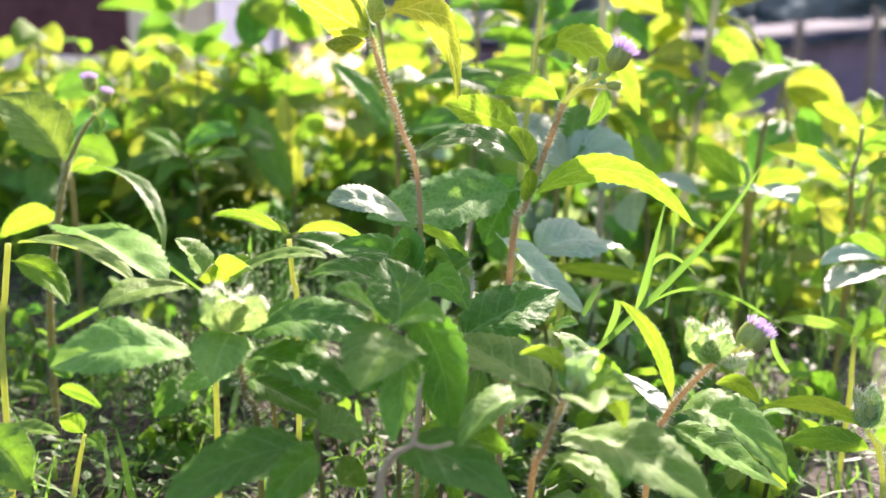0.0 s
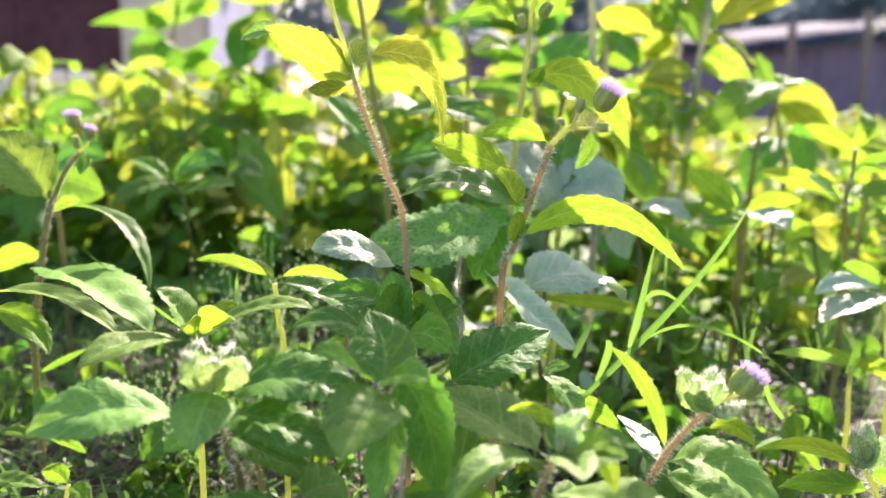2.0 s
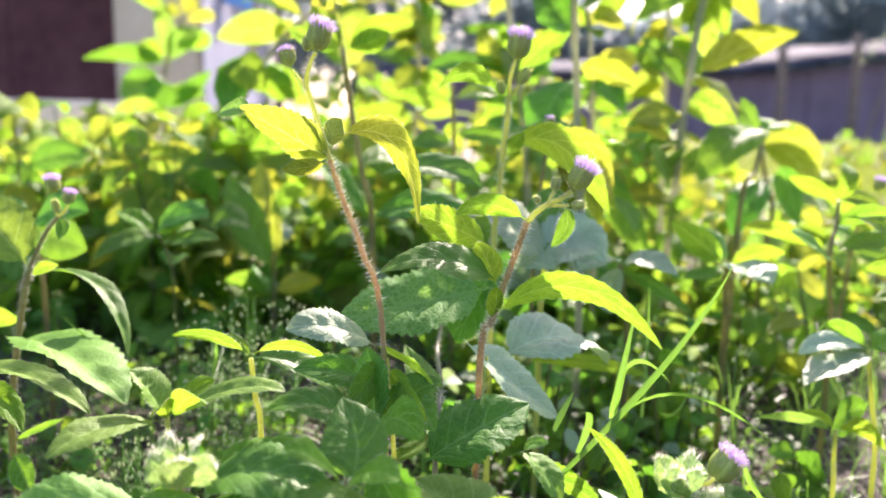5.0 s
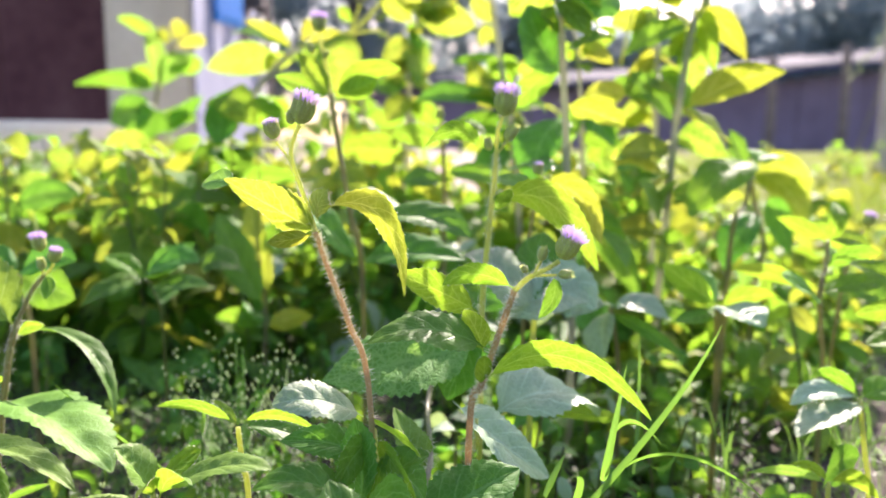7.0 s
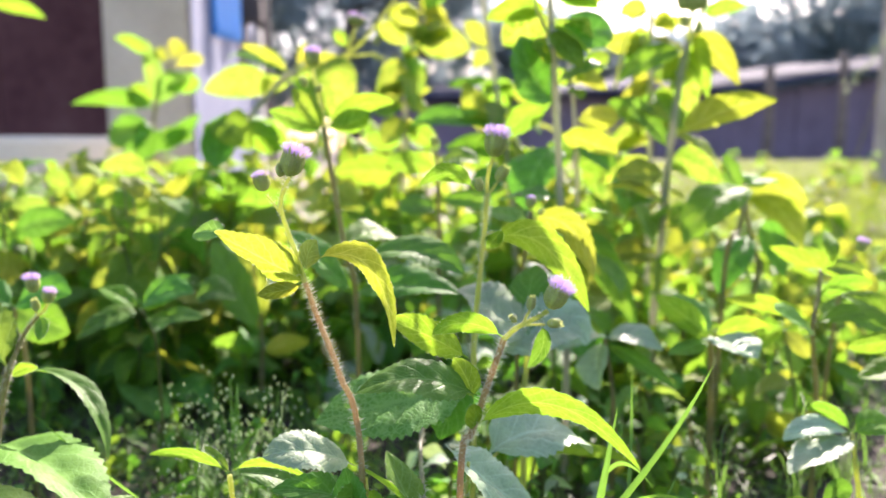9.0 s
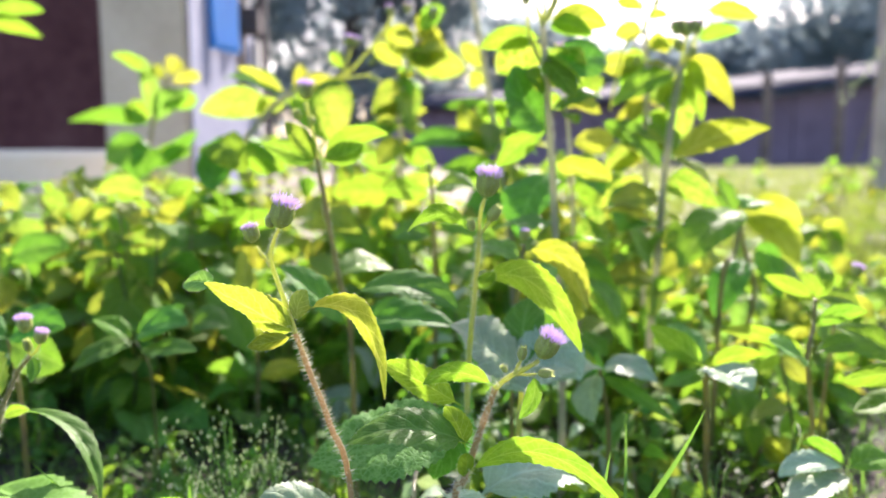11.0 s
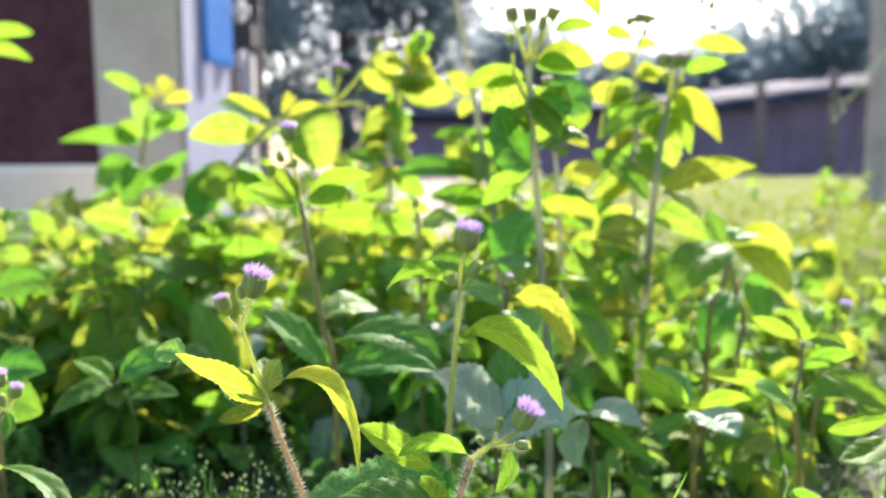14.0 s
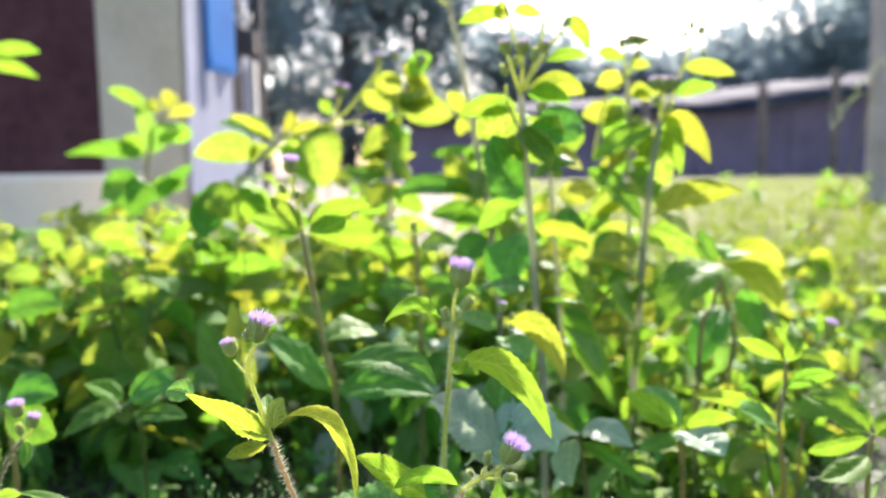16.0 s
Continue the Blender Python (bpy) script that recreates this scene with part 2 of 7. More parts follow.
POLEWOOD = plain("grey_pole_timber", [(0.3, (0.3, 0.26, 0.22)), (0.7, (0.5, 0.45, 0.4))], 5, 0.85, 0.5, 0.004)
BARK = plain("tree_bark", [(0.3, (0.05, 0.04, 0.03)), (0.7, (0.14, 0.11, 0.09))], 4, 0.9, 0.6, 0.02)
TREELEAF = plain("tree_foliage_hazed", [(0.3, (0.1, 0.14, 0.135)), (0.7, (0.21, 0.265, 0.27))], 1.2, 0.45, through=(0.41, 0.52, 0.54))


def ground_material():
    """Soil and litter under the weeds, darkened to hold their shade; bare sandy yard further on, thin lawn to one side.
    """
    m, nt, bsdf, out = material("ground_soil")
    tc = nt.nodes.new("ShaderNodeTexCoord")
    n1, n2, n3 = node(nt, "TexNoise", Scale=1.6, Detail=5.0), node(nt, "TexNoise", Scale=22.0, Detail=6.0), node(nt, "TexNoise", Scale=190.0, Detail=4.0)
    for n in (n1, n2, n3):
        nt.links.new(tc.outputs["Object"], n.inputs["Vector"])
    shaded_dirt = ramp(nt, n3.outputs[0], [(0.3, (0.022, 0.017, 0.012)), (0.55, (0.05, 0.038, 0.027)), (0.75, (0.1, 0.08, 0.055))])
    sand = ramp(nt, n2.outputs[0], [(0.3, (0.16, 0.13, 0.1)), (0.7, (0.27, 0.225, 0.175))])
    turf = ramp(nt, n3.outputs[0], [(0.3, (0.06, 0.085, 0.014)), (0.7, (0.16, 0.15, 0.03))])
    sep = node(nt, "SeparateXYZ")
    nt.links.new(tc.outputs["Object"], sep.inputs[0])
    far = ramp(nt, maths(nt, "ADD", maths(nt, "MULTIPLY", sep.outputs[1], 0.5), maths(nt, "MULTIPLY", n2.outputs[0], 0.3)), [(0.62, (0, 0, 0)), (0.85, (1, 1, 1))])
    right = ramp(nt, maths(nt, "ADD", maths(nt, "MULTIPLY", sep.outputs[0], 0.25), maths(nt, "MULTIPLY", n1.outputs[0], 0.6)), [(0.35, (0, 0, 0)), (0.55, (1, 1, 1))])
    c = mix(nt, far, shaded_dirt, mix(nt, right, sand, mix(nt, ramp(nt, n2.outputs[0], [(0.5, (0, 0, 0)), (0.62, (1, 1, 1))]), turf, sand)))
    nt.links.new(c, bsdf.inputs["Base Color"])
    bsdf.inputs["Roughness"].default_value = 0.9
    bn = node(nt, "Bump", Strength=0.7, Distance=0.004)
    nt.links.new(n3.outputs[0], bn.inputs["Height"])
    nt.links.new(bn.outputs[0], bsdf.inputs["Normal"])
    return m


SOIL = ground_material()


# ---- makers ----
def mesh_object(name, verts, faces, mat, parent=None, label="", uvs=None, smooth=True):
    """One mesh; under a parent its points are taken relative to the thing's base."""
    v = np.asarray(verts, float)
    if parent is not None:
        root = parent
        while root.parent is not None:
            root = root.parent
        v = v - np.array(root.location)
    me = bpy.data.meshes.new(name)
    me.from_pydata(v.tolist(), [], faces)
    me.materials.append(mat)
    if smooth:
        me.polygons.foreach_set("use_smooth", [True] * len(me.polygons))
    if uvs is not None:
        layer = me.uv_layers.new(name="UVMap")
        idx = np.empty(len(me.loops), int)
        me.loops.foreach_get("vertex_index", idx)
        layer.data.foreach_set("uv", np.asarray(uvs, float)[idx].ravel())
    ob = new(name, me)
    if parent is not None:
        ob.parent = parent
    if label:
        ob["label"] = label
    return ob


def box(name, lo, hi, mat, parent=None, label="", bevel=0.0):
    bm = bmesh.new()
    bmesh.ops.create_cube(bm, size=1)
    for v in bm.verts:
        v.co = [(a + b) / 2 + c * (b - a) for a, b, c in zip(lo, hi, v.co)]
    if bevel:
        bmesh.ops.bevel(bm, geom=bm.edges[:], offset=bevel, segments=2, affect="EDGES")
    verts = [tuple(v.co) for v in bm.verts]
    bm.verts.index_update()
    faces = [[v.index for v in f.verts] for f in bm.faces]
    bm.free()
    return mesh_object(name, verts, faces, mat, parent, label, smooth=False)


def thing(name, at, label, category, group="", kind=""):
    e = new(name)
    e.location = at
    e.empty_display_size = 0.02
    return tagged(e, label, category, group, kind)


def smooth_line(points, steps=6):
    """Catmull-Rom through the points."""
    p = [np.array(q, float) for q in points]
    p = [2 * p[0] - p[1]] + p + [2 * p[-1] - p[-2]]
    line = []
    for i in range(1, len(p) - 2):
        for k in range(steps):
            t = k / steps
            line.append(0.5 * (2 * p[i] + (p[i + 1] - p[i - 1]) * t + (2 * p[i - 1] - 5 * p[i] + 4 * p[i + 1] - p[i + 2]) * t * t
                               + (3 * p[i] - p[i - 1] - 3 * p[i + 1] + p[i + 2]) * t ** 3))
    line.append(p[-2])
    return np.array(line)


def tube_data(line, r0, r1, sides=8):
    verts, faces = [], []
    n = len(line)
    for i, c in enumerate(line):
        t = line[min(i + 1, n - 1)] - line[max(i - 1, 0)]
        t = t / np.linalg.norm(t)
        a = np.cross(t, (0.3, 1.0, 0.1))
        a /= np.linalg.norm(a)
        b = np.cross(t, a)
        r = r0 + (r1 - r0) * i / (n - 1)
        for k in range(sides):
            q = 2 * math.pi * k / sides
            verts.append(c + r * (math.cos(q) * a + math.sin(q) * b))
    for i in range(n - 1):
        for k in range(sides):
            faces.append((i * sides + k, i * sides + (k + 1) % sides, (i + 1) * sides + (k + 1) % sides, (i + 1) * sides + k))
    faces.append(tuple(range(sides)))
    faces.append(tuple((n - 1) * sides + k for k in range(sides)))
    return verts, faces


def stem(plant, points, r0, r1, mat=None, hairs=0, hair=0.0013, name="stem"):
    """A tapered stem through the points, with fine hairs standing off it."""
    line = smooth_line(points)
    ob = mesh_object(name, *tube_data(line, r0, r1), mat or STEM, plant)
    if hairs:
        rng = random.Random(hairs + len(points))
        verts, faces = [], []
        for _ in range(hairs):
            f = rng.random() * (len(line) - 1.001)
            i = int(f)
            c = line[i] + (line[i + 1] - line[i]) * (f - i)
            r = r0 + (r1 - r0) * f / (len(line) - 1)
            t = line[i + 1] - line[i]
            t /= np.linalg.norm(t)
            d = np.array([rng.gauss(0, 1), rng.gauss(0, 1), rng.gauss(0, 1)])
            d -= t * (d @ t)
            d /= np.linalg.norm(d)
            e = np.cross(d, t) * hair * 0.06
            h = hair * (0.4 + rng.random())
            tip = c + d * (r + h) + t * h * (rng.random() * 0.5 - 0.1)
            k = len(verts)
            g = np.cross(e, d)
            verts += [c + d * r * 0.9 + e, c + d * r * 0.9 - e, c + d * r * 0.9 + g, tip]
            faces += [(k, k + 1, k + 3), (k + 1, k + 2, k + 3), (k + 2, k, k + 3)]
        tagged(mesh_object("hair_fringe", verts, faces, HAIR, ob, "fine white hairs", smooth=False), kind="stuff")
    return ob


def leaf_data(base, mid, tip, width, roll=0.0, teeth=13, fold=0.22, quilt=0.05, cells=8, wave=0.0, arch=0.64, flat=1.0, seed=0):
    """An ovate toothed leaf on a short stalk along the arc base - mid - tip; roll turns the blade about its midrib.
    arch softens the bend of the midrib, flat the part of the bend that lies in the blade."""
    rng = random.Random(seed)
    b, m, t = (np.array(p, float) for p in (base, mid, tip))
    chord = t - b
    length = np.linalg.norm(chord)
    chord /= length
    h = np.cross(chord, (0, 0, 1))
    h = h / np.linalg.norm(h) if np.linalg.norm(h) > 1e-3 else np.array((1.0, 0, 0))
    n0 = np.cross(h, chord)
    lc = math.cos(radians(roll)) * h + math.sin(radians(roll)) * n0
    dev = (m - (b + t) / 2) * arch
    dev = dev - lc * (dev @ lc) * (1 - flat)
    c = (b + t) / 2 + 2 * dev
    nu, nv = teeth * 2, cells
    skew, ph, tw = rng.gauss(0, 0.05), rng.random() * 6.283, rng.gauss(0, 0.16)
    flip = -1 if np.cross(lc, chord)[2] < 0 else 1
    verts, uvs, faces = [], [], []
    for i in range(nu + 1):
        u = i / nu
        p = (1 - u) ** 2 * b + 2 * u * (1 - u) * c + u * u * t
        d = 2 * (1 - u) * (c - b) + 2 * u * (t - c)
        d /= max(np.linalg.norm(d), 1e-9)
        lat = lc - d * (lc @ d)
        lat /= max(np.linalg.norm(lat), 1e-9)
        n = np.cross(lat, d) * flip
        q = tw * (u - 0.4) * 2
        lat, n = lat * math.cos(q) + n * math.sin(q), n * math.cos(q) - lat * math.sin(q)
        x = max(0.0, (u - 0.09) / 0.91)
        w = width / 2 * max(0.04, 2.5 * (x ** 0.6) * ((1 - x) ** 0.8) if x < 1 else 0.01)
        for j in range(nv + 1):
            s = 2 * j / nv - 1
            edge = 1.0 + skew * s
            if abs(s) > 0.99 and 0.14 < u < 0.97:
                edge *= 1.06 if i % 2 else 0.955
            q = abs(math.sin(math.pi * 5.5 * (u - 0.3 * abs(s)))) * (1 - abs(s)) * abs(s) * 4
            off = fold * abs(s) * w + quilt * w * q + wave * w * (math.sin(9 * u + 2 * s + ph) + 0.7 * math.sin(17 * u - 3 * s + ph * 2)) * s * s
            verts.append(p + lat * s * w * edge + n * off)
            uvs.append((u, j / nv))
    for i in range(nu):
        for j in range(nv):
            k = i * (nv + 1) + j
            faces.append((k, k + 1, k + nv + 2, k + nv + 1))
    return verts, faces, uvs


def fringe(ob, verts, cells, count, low, high, seed, rim):
    """Fine hairs standing on a leaf; rim: on its margin alone."""
    rng = random.Random(seed)
    row = cells + 1
    hv, hf = [], []
    for _ in range(count):
        i = rng.randrange(2, len(verts) // row - 1)
        j = rng.choice((0, cells)) if rim else rng.randrange(1, cells)
        p, q = verts[i * row + j], verts[(i + 1) * row + j]
        p = p + (q - p) * rng.random()
        out = p - verts[i * row + cells // 2] if rim else np.array((0, 0, 1.0))
        d = out / max(np.linalg.norm(out), 1e-9) + np.array((rng.gauss(0, 0.5), rng.gauss(0, 0.5), rng.gauss(0, 0.5)))
        d *= rng.uniform(low, high) / np.linalg.norm(d)
        e = np.cross(d, (0.3, 0.5, 0.8)) * 0.05
        k = len(hv)
        hv += [p + e, p - e, p + d]
        hf.append((k, k + 1, k + 2))
    tagged(mesh_object("hair_fringe", hv, hf, HAIR, ob, "fine white hairs", smooth=False), kind="stuff")


def leaf(plant, base, mid, tip, width, roll=0.0, kind="green", fold=0.22, teeth=13, wave=0.06, arch=0.6):
    far = base[1] > 0.33
    seed = int(abs(base[0] * 7 + tip[2] * 13 + tip[0]) * 1e5)
    v, f, uv = leaf_data(base, mid, tip, width, roll, teeth, fold, 0.16, wave=wave, arch=arch, flat=0.35 if far else 1.0, seed=seed)
    ob = mesh_object("leaf", v, f, LEAF[kind], plant, uvs=uv)
    if kind == "down":
        fringe(ob, v, 8, 420, 0.0008, 0.0022, seed, False)
    elif base[1] < 0.29:
        fringe(ob, v, 8, 130, 0.0003, 0.0009, seed, True)
    return ob


def head(plant, at, way, size, bloom=0.5, mat=None):
    """A flower head: a cup of overlapping narrow bracts with a dome of thread-like florets. bloom 0: a closed bud."""
    at, w = np.array(at, float), np.array(way, float)
    size *= 0.76 if bloom else 0.78
    w /= np.linalg.norm(w)
    a = np.cross(w, (0.2, 0.9, 0.3))
    a /= np.linalg.norm(a)
    b = np.cross(w, a)
    rng = random.Random(int(abs(at[0]) * 1e5))
    verts, faces = [], []
    top = 0.42 if bloom else 0.24

    def cup(z):
        f = max(0.0, min(1.0, (z + 0.5) / 0.95))
        return 0.05 + (top - 0.05) * f ** 0.5 + 0.13 * math.sin(math.pi * f ** 0.7)

    def ring(q, r, z):
        return at + size * (w * z + r * (math.cos(q) * a + math.sin(q) * b))

    sides, rings = 16, 8
    for i in range(rings + 1):
        z = -0.5 + 0.95 * i / rings
        for k in range(sides):
            verts.append(ring(2 * math.pi * k / sides, cup(z) * 0.93, z))
    for i in range(rings):
        for k in range(sides):
            faces.append((i * sides + k, i * sides + (k + 1) % sides, (i + 1) * sides + (k + 1) % sides, (i + 1) * sides + k))
    faces += [tuple(range(sides)), tuple(rings * sides + k for k in range(sides))]
    body = mesh_object("flower_head" if bloom else "bud", verts, faces, mat or BRACT, plant)
    verts, faces = [], []
    for layer, count in ((0, 13), (1, 13)):
        for k in range(count):
            q0 = 2 * math.pi * (k + 0.5 * layer + rng.gauss(0, 0.1)) / count
            z0, z1 = -0.46 + 0.1 * layer, 0.42 + 0.2 * layer + rng.gauss(0, 0.05)
            i0 = len(verts)
            for i in range(6):
                f = i / 5
                z = z0 + (z1 - z0) * f
                half = 0.23 * (0.55 + 0.9 * f) * (1 - f ** 4) + 0.012
                r = cup(z) * (1.06 - 0.07 * layer) - (0.16 * max(0, z - 0.4) if not bloom else -0.05 * max(0, z - 0.3))
                verts += [ring(q0 - half, r * 0.95, z), ring(q0, r * 1.07, z), ring(q0 + half, r * 0.95, z)]
            for i in range(5):
                p0 = i0 + 3 * i
                faces += [(p0, p0 + 1, p0 + 4, p0 + 3), (p0 + 1, p0 + 2, p0 + 5, p0 + 4)]
    tagged(mesh_object("bract_cover", verts, faces, mat or BRACT, body), kind="stuff")
    verts, faces = [], []
    for _ in range(110):
        q, z = rng.random() * 6.283, rng.uniform(-0.5, 0.45)
        d = math.cos(q) * a + math.sin(q) * b
        root = ring(q, cup(z), z)
        e = (-math.sin(q) * a + math.cos(q) * b) * 0.00005
        i = len(verts)
        verts += [root + e, root - e, root + w * 0.00006, root + (d * 0.8 + w * 0.5) * rng.uniform(0.0004, 0.0012)]
        faces += [(i, i + 1, i + 3), (i + 1, i + 2, i + 3), (i + 2, i, i + 3)]
    tagged(mesh_object("hair_fringe", verts, faces, HAIR, body, "fine white hairs", smooth=False), kind="stuff")
    if bloom:
        verts, faces = [], []
        reach = 0.2 + 0.62 * bloom
        for _ in range(300):
            q, r = rng.random() * 6.283, math.sqrt(rng.random())
            d = math.cos(q) * a + math.sin(q) * b
            root = at + size * (w * 0.3 + d * 0.36 * r)
            tip = root + size * reach * rng.uniform(0.85, 1.15) * (w * (0.5 + 0.75 * math.sqrt(1.02 - r * r)) + d * r * (0.35 + 0.7 * bloom)) + size * 0.05 * np.array((rng.gauss(0, 1), rng.gauss(0, 1), rng.gauss(0, 1)))
            e = np.cross(tip - root, (rng.gauss(0, 1), rng.gauss(0, 1), rng.gauss(0, 1)))
            e *= size * 0.013 / max(np.linalg.norm(e), 1e-9)
            g = np.cross(e, w)
            i = len(verts)
            verts += [root + e, root - e, root + g, tip + e * 0.6, tip - e * 0.6, tip + g * 0.6]
            faces += [(i, i + 1, i + 4, i + 3), (i + 1, i + 2, i + 5, i + 4), (i + 2, i, i + 3, i + 5)]
        tagged(mesh_object("floret_tuft", verts, faces, FLORET, body, "lilac thread-like florets", smooth=False), kind="stuff")
    return body


def blade(parent, base, mid, tip, width, mat=None, name="blade"):
    """A grass blade: a narrow folded ribbon with its own arc."""
    b, m, t = (np.array(p, float) for p in (base, mid, tip))
    c = 2 * m - (b + t) / 2
    lat = np.cross(t - b, (0.1, 1.0, 0.3))
    lat /= np.linalg.norm(lat)
    up = np.cross(lat, (t - b) / np.linalg.norm(t - b))
    verts, faces = [], []
    for i in range(13):
        u = i / 12
        p = (1 - u) ** 2 * b + 2 * u * (1 - u) * c + u * u * t
        w = width / 2 * (0.6 + 0.4 * min(1, u * 4)) * (1 - u ** 3) + 0.00005
        verts += [p + lat * w + up * w * 0.5, p, p - lat * w + up * w * 0.5]
    for i in range(12):
        k = i * 3
        faces += [(k, k + 1, k + 4, k + 3), (k + 1, k + 2, k + 5, k + 4)]
    return mesh_object(name, verts, faces, mat or GRASS, parent)


def side_leaves(plant, points, low, high, count, size, kinds, seed):
    """Hanging leaves set round a stem between two heights."""
    rng = random.Random(seed)
    line = smooth_line(points)
    line = line[(line[:, 2] >= low) & (line[:, 2] <= high)]
    for _ in range(count):
        c = line[rng.randrange(len(line))]
        a = rng.random() * 6.283
        d = np.array((math.cos(a), math.sin(a) * 0.8, 0.0))
        n = size * rng.uniform(0.6, 1.3)
        drop = rng.uniform(-0.9, 0.35)
        tip = c + d * n + (0, 0, drop * n)
        mid = (c + tip) / 2 + (0, 0, n * rng.uniform(0.05, 0.3))
        leaf(plant, tuple(c), tuple(mid), tuple(tip), n * rng.uniform(0.5, 0.75), rng.gauss(0, 35), rng.choice(kinds), fold=0.15, teeth=10, wave=0.1)


# ---- ground ----
def ground_height(x, y):
    return -0.012 + 0.006 * noise.noise((x * 5, y * 5, 0.3)) + 0.004 * noise.noise((x * 17, y * 17, 2.3))


gv, gf = [], []
xs = sorted(set([round(-1.5 + 0.05 * i, 3) for i in range(61)] + [-300, -120, -50, -20, -8, -4, -2.5, 2.5, 4, 8, 20, 50, 120, 300]))
ys = sorted(set([round(-0.5 + 0.05 * i, 3) for i in range(51)] + [-300, -100, -30, -8, -2, 2.5, 3.2, 4, 5, 7, 10, 14, 20, 40, 100, 300]))
for y in ys:
    for x in xs:
        gv.append((x, y, ground_height(x, y)))
for j in range(len(ys) - 1):
    for i in range(len(xs) - 1):
        k = j * len(xs) + i
        gf.append((k, k + 1, k + len(xs) + 1, k + len(xs)))
tagged(mesh_object("ground", gv, gf, SOIL), "sandy yard soil with litter and thin turf", "ground", kind="structure")


# ---- the house on the left ----
house = thing("house", (-1.4, 3.0, -0.012), "plastered house corner with pillar and brown boarded door", "house")
box("pillar", (-1.075, 2.5, -0.06), (-0.79, 2.8, 3.0), CONCRETE, house, "grey weathered plaster pillar", 0.012)
box("pillar_side", (-0.789, 2.505, -0.06), (-0.783, 2.798, 3.0), LIMEWASH_SHADED, house, "limewashed pillar side tinted blue for shade")
for k in range(9):
    x0 = -3.2 + k * 0.236
    box("board", (x0, 2.72 + 0.003 * (k % 2), 0.2), (x0 + 0.234, 2.76, 3.0), DOORWOOD, house, "dark brown vertical board")
box("wall", (-0.95, 2.8, -0.06), (-0.80, 3.06, 3.0), LIMEWASH_SHADED, house, "limewashed side wall")
box("wall", (-0.95, 3.06, -0.06), (-0.80, 3.2, 0.42), LIMEWASH_SHADED, house, "limewashed side wall")
box("wall", (-0.95, 3.06, 1.15), (-0.80, 3.2, 3.0), LIMEWASH_SHADED, house, "limewashed side wall")
box("wall", (-0.95, 3.2, -0.06), (-0.80, 3.3, 3.0), LIMEWASH_SHADED, house, "limewashed side wall")
box("back_wall", (-3.2, 3.3, -0.06), (-0.83, 3.42, 3.0), LIMEWASH_SHADED, house, "limewashed end wall")
box("side_wall", (-3.35, 2.5, -0.06), (-3.2, 3.42, 3.0), CONCRETE, house)
box("roof", (-3.5, 2.4, 3.0), (-0.6, 3.6, 3.12), CONCRETE, house, "flat concrete roof slab", 0.02)
for y in (3.06, 3.118, 3.182):
    box("window_frame", (-0.83, y, 0.42), (-0.796, y + 0.018, 1.15), DARKFRAME, house, "dark timber window frame")
box("window_frame", (-0.83, 3.06, 0.42), (-0.794, 3.2, 0.438), DARKFRAME, house, "dark timber window frame")
box("window_dark_sheet", (-0.87, 3.06, 0.42), (-0.85, 3.2, 1.15), DARKFRAME, house, "dark sheet standing in for the unlit room inside the window")
box("eave_beam", (-0.80, 3.1, 0.66), (-0.72, 3.17, 0.76), DARKFRAME, house, "weathered grey eave timber", 0.008)
box("eave_bundle", (-0.80, 3.09, 0.765), (-0.735, 3.16, 0.85), WHITEPAINT, house, "pale cloth-like bundle above the eave timber", 0.025)
box("corner_post", (-0.818, 3.302, -0.06), (-0.774, 3.345, 0.665), WHITEPAINT, house, "white painted corner post", 0.004)
box("corner_post", (-0.805, 3.42, -0.06), (-0.77, 3.455, 3.0), DARKFRAME, house, "dark weathered timber post", 0.004)
# the shutter stands ajar
hinge, edge = Vector((-0.781, 2.69, 0)), Vector((-0.742, 2.86, 0))
along = (edge - hinge).normalized()
out_of = Vector((along.y, -along.x, 0))


def shutter_part(name, a, b, z0, z1, d0, d1, parent, label=""):
    """A board of the shutter from a to b along it, z0 to z1 high, d0 to d1 off its back."""
    w = (edge - hinge).length
    verts = [hinge + along * (w * q) + out_of * d + Vector((0, 0, z)) for z in (z0, z1) for q, d in ((a, d1), (b, d1), (b, d0), (a, d0))]
    faces = [(3, 2, 1, 0), (4, 5, 6, 7), (0, 1, 5, 4), (1, 2, 6, 5), (2, 3, 7, 6), (3, 0, 4, 7)]
    return mesh_object(name, verts, faces, BLUE, parent, label, smooth=False)


shutter = shutter_part("shutter", 0, 1, 0.55, 1.35, 0, 0.018, house, "bright blue painted window shutter")
shutter_part("shutter_rail", 0.02, 0.98, 0.565, 0.59, 0.018, 0.023, shutter)
shutter_part("shutter_rail", 0.02, 0.98, 1.3, 1.335, 0.018, 0.023, shutter)


def rounded_slab(name, x0, x1, y0, y1, z0, z1, r, mat, label):
    """A slab with one rounded front corner and an eased top edge."""
    pts = [(x0, y1), (x0, y0)] + [(x1 - r + r * math.sin(a), y0 + r - r * math.cos(a)) for a in [radians(9 * i) for i in range(11)]] + [(x1, y1)]
    n = len(pts)
    c = ((x0 + x1) / 2, (y0 + y1) / 2)
    verts = [(x, y, z0) for x, y in pts] + [(x, y, z1 - 0.02) for x, y in pts]
    verts += [(x + (c[0] - x) * 0.006, y + (c[1] - y) * 0.025, z1 - 0.006) for x, y in pts] + [(x + (c[0] - x) * 0.015, y + (c[1] - y) * 0.06, z1) for x, y in pts]
    faces = [tuple(range(n))[::-1], tuple(range(3 * n, 4 * n))]
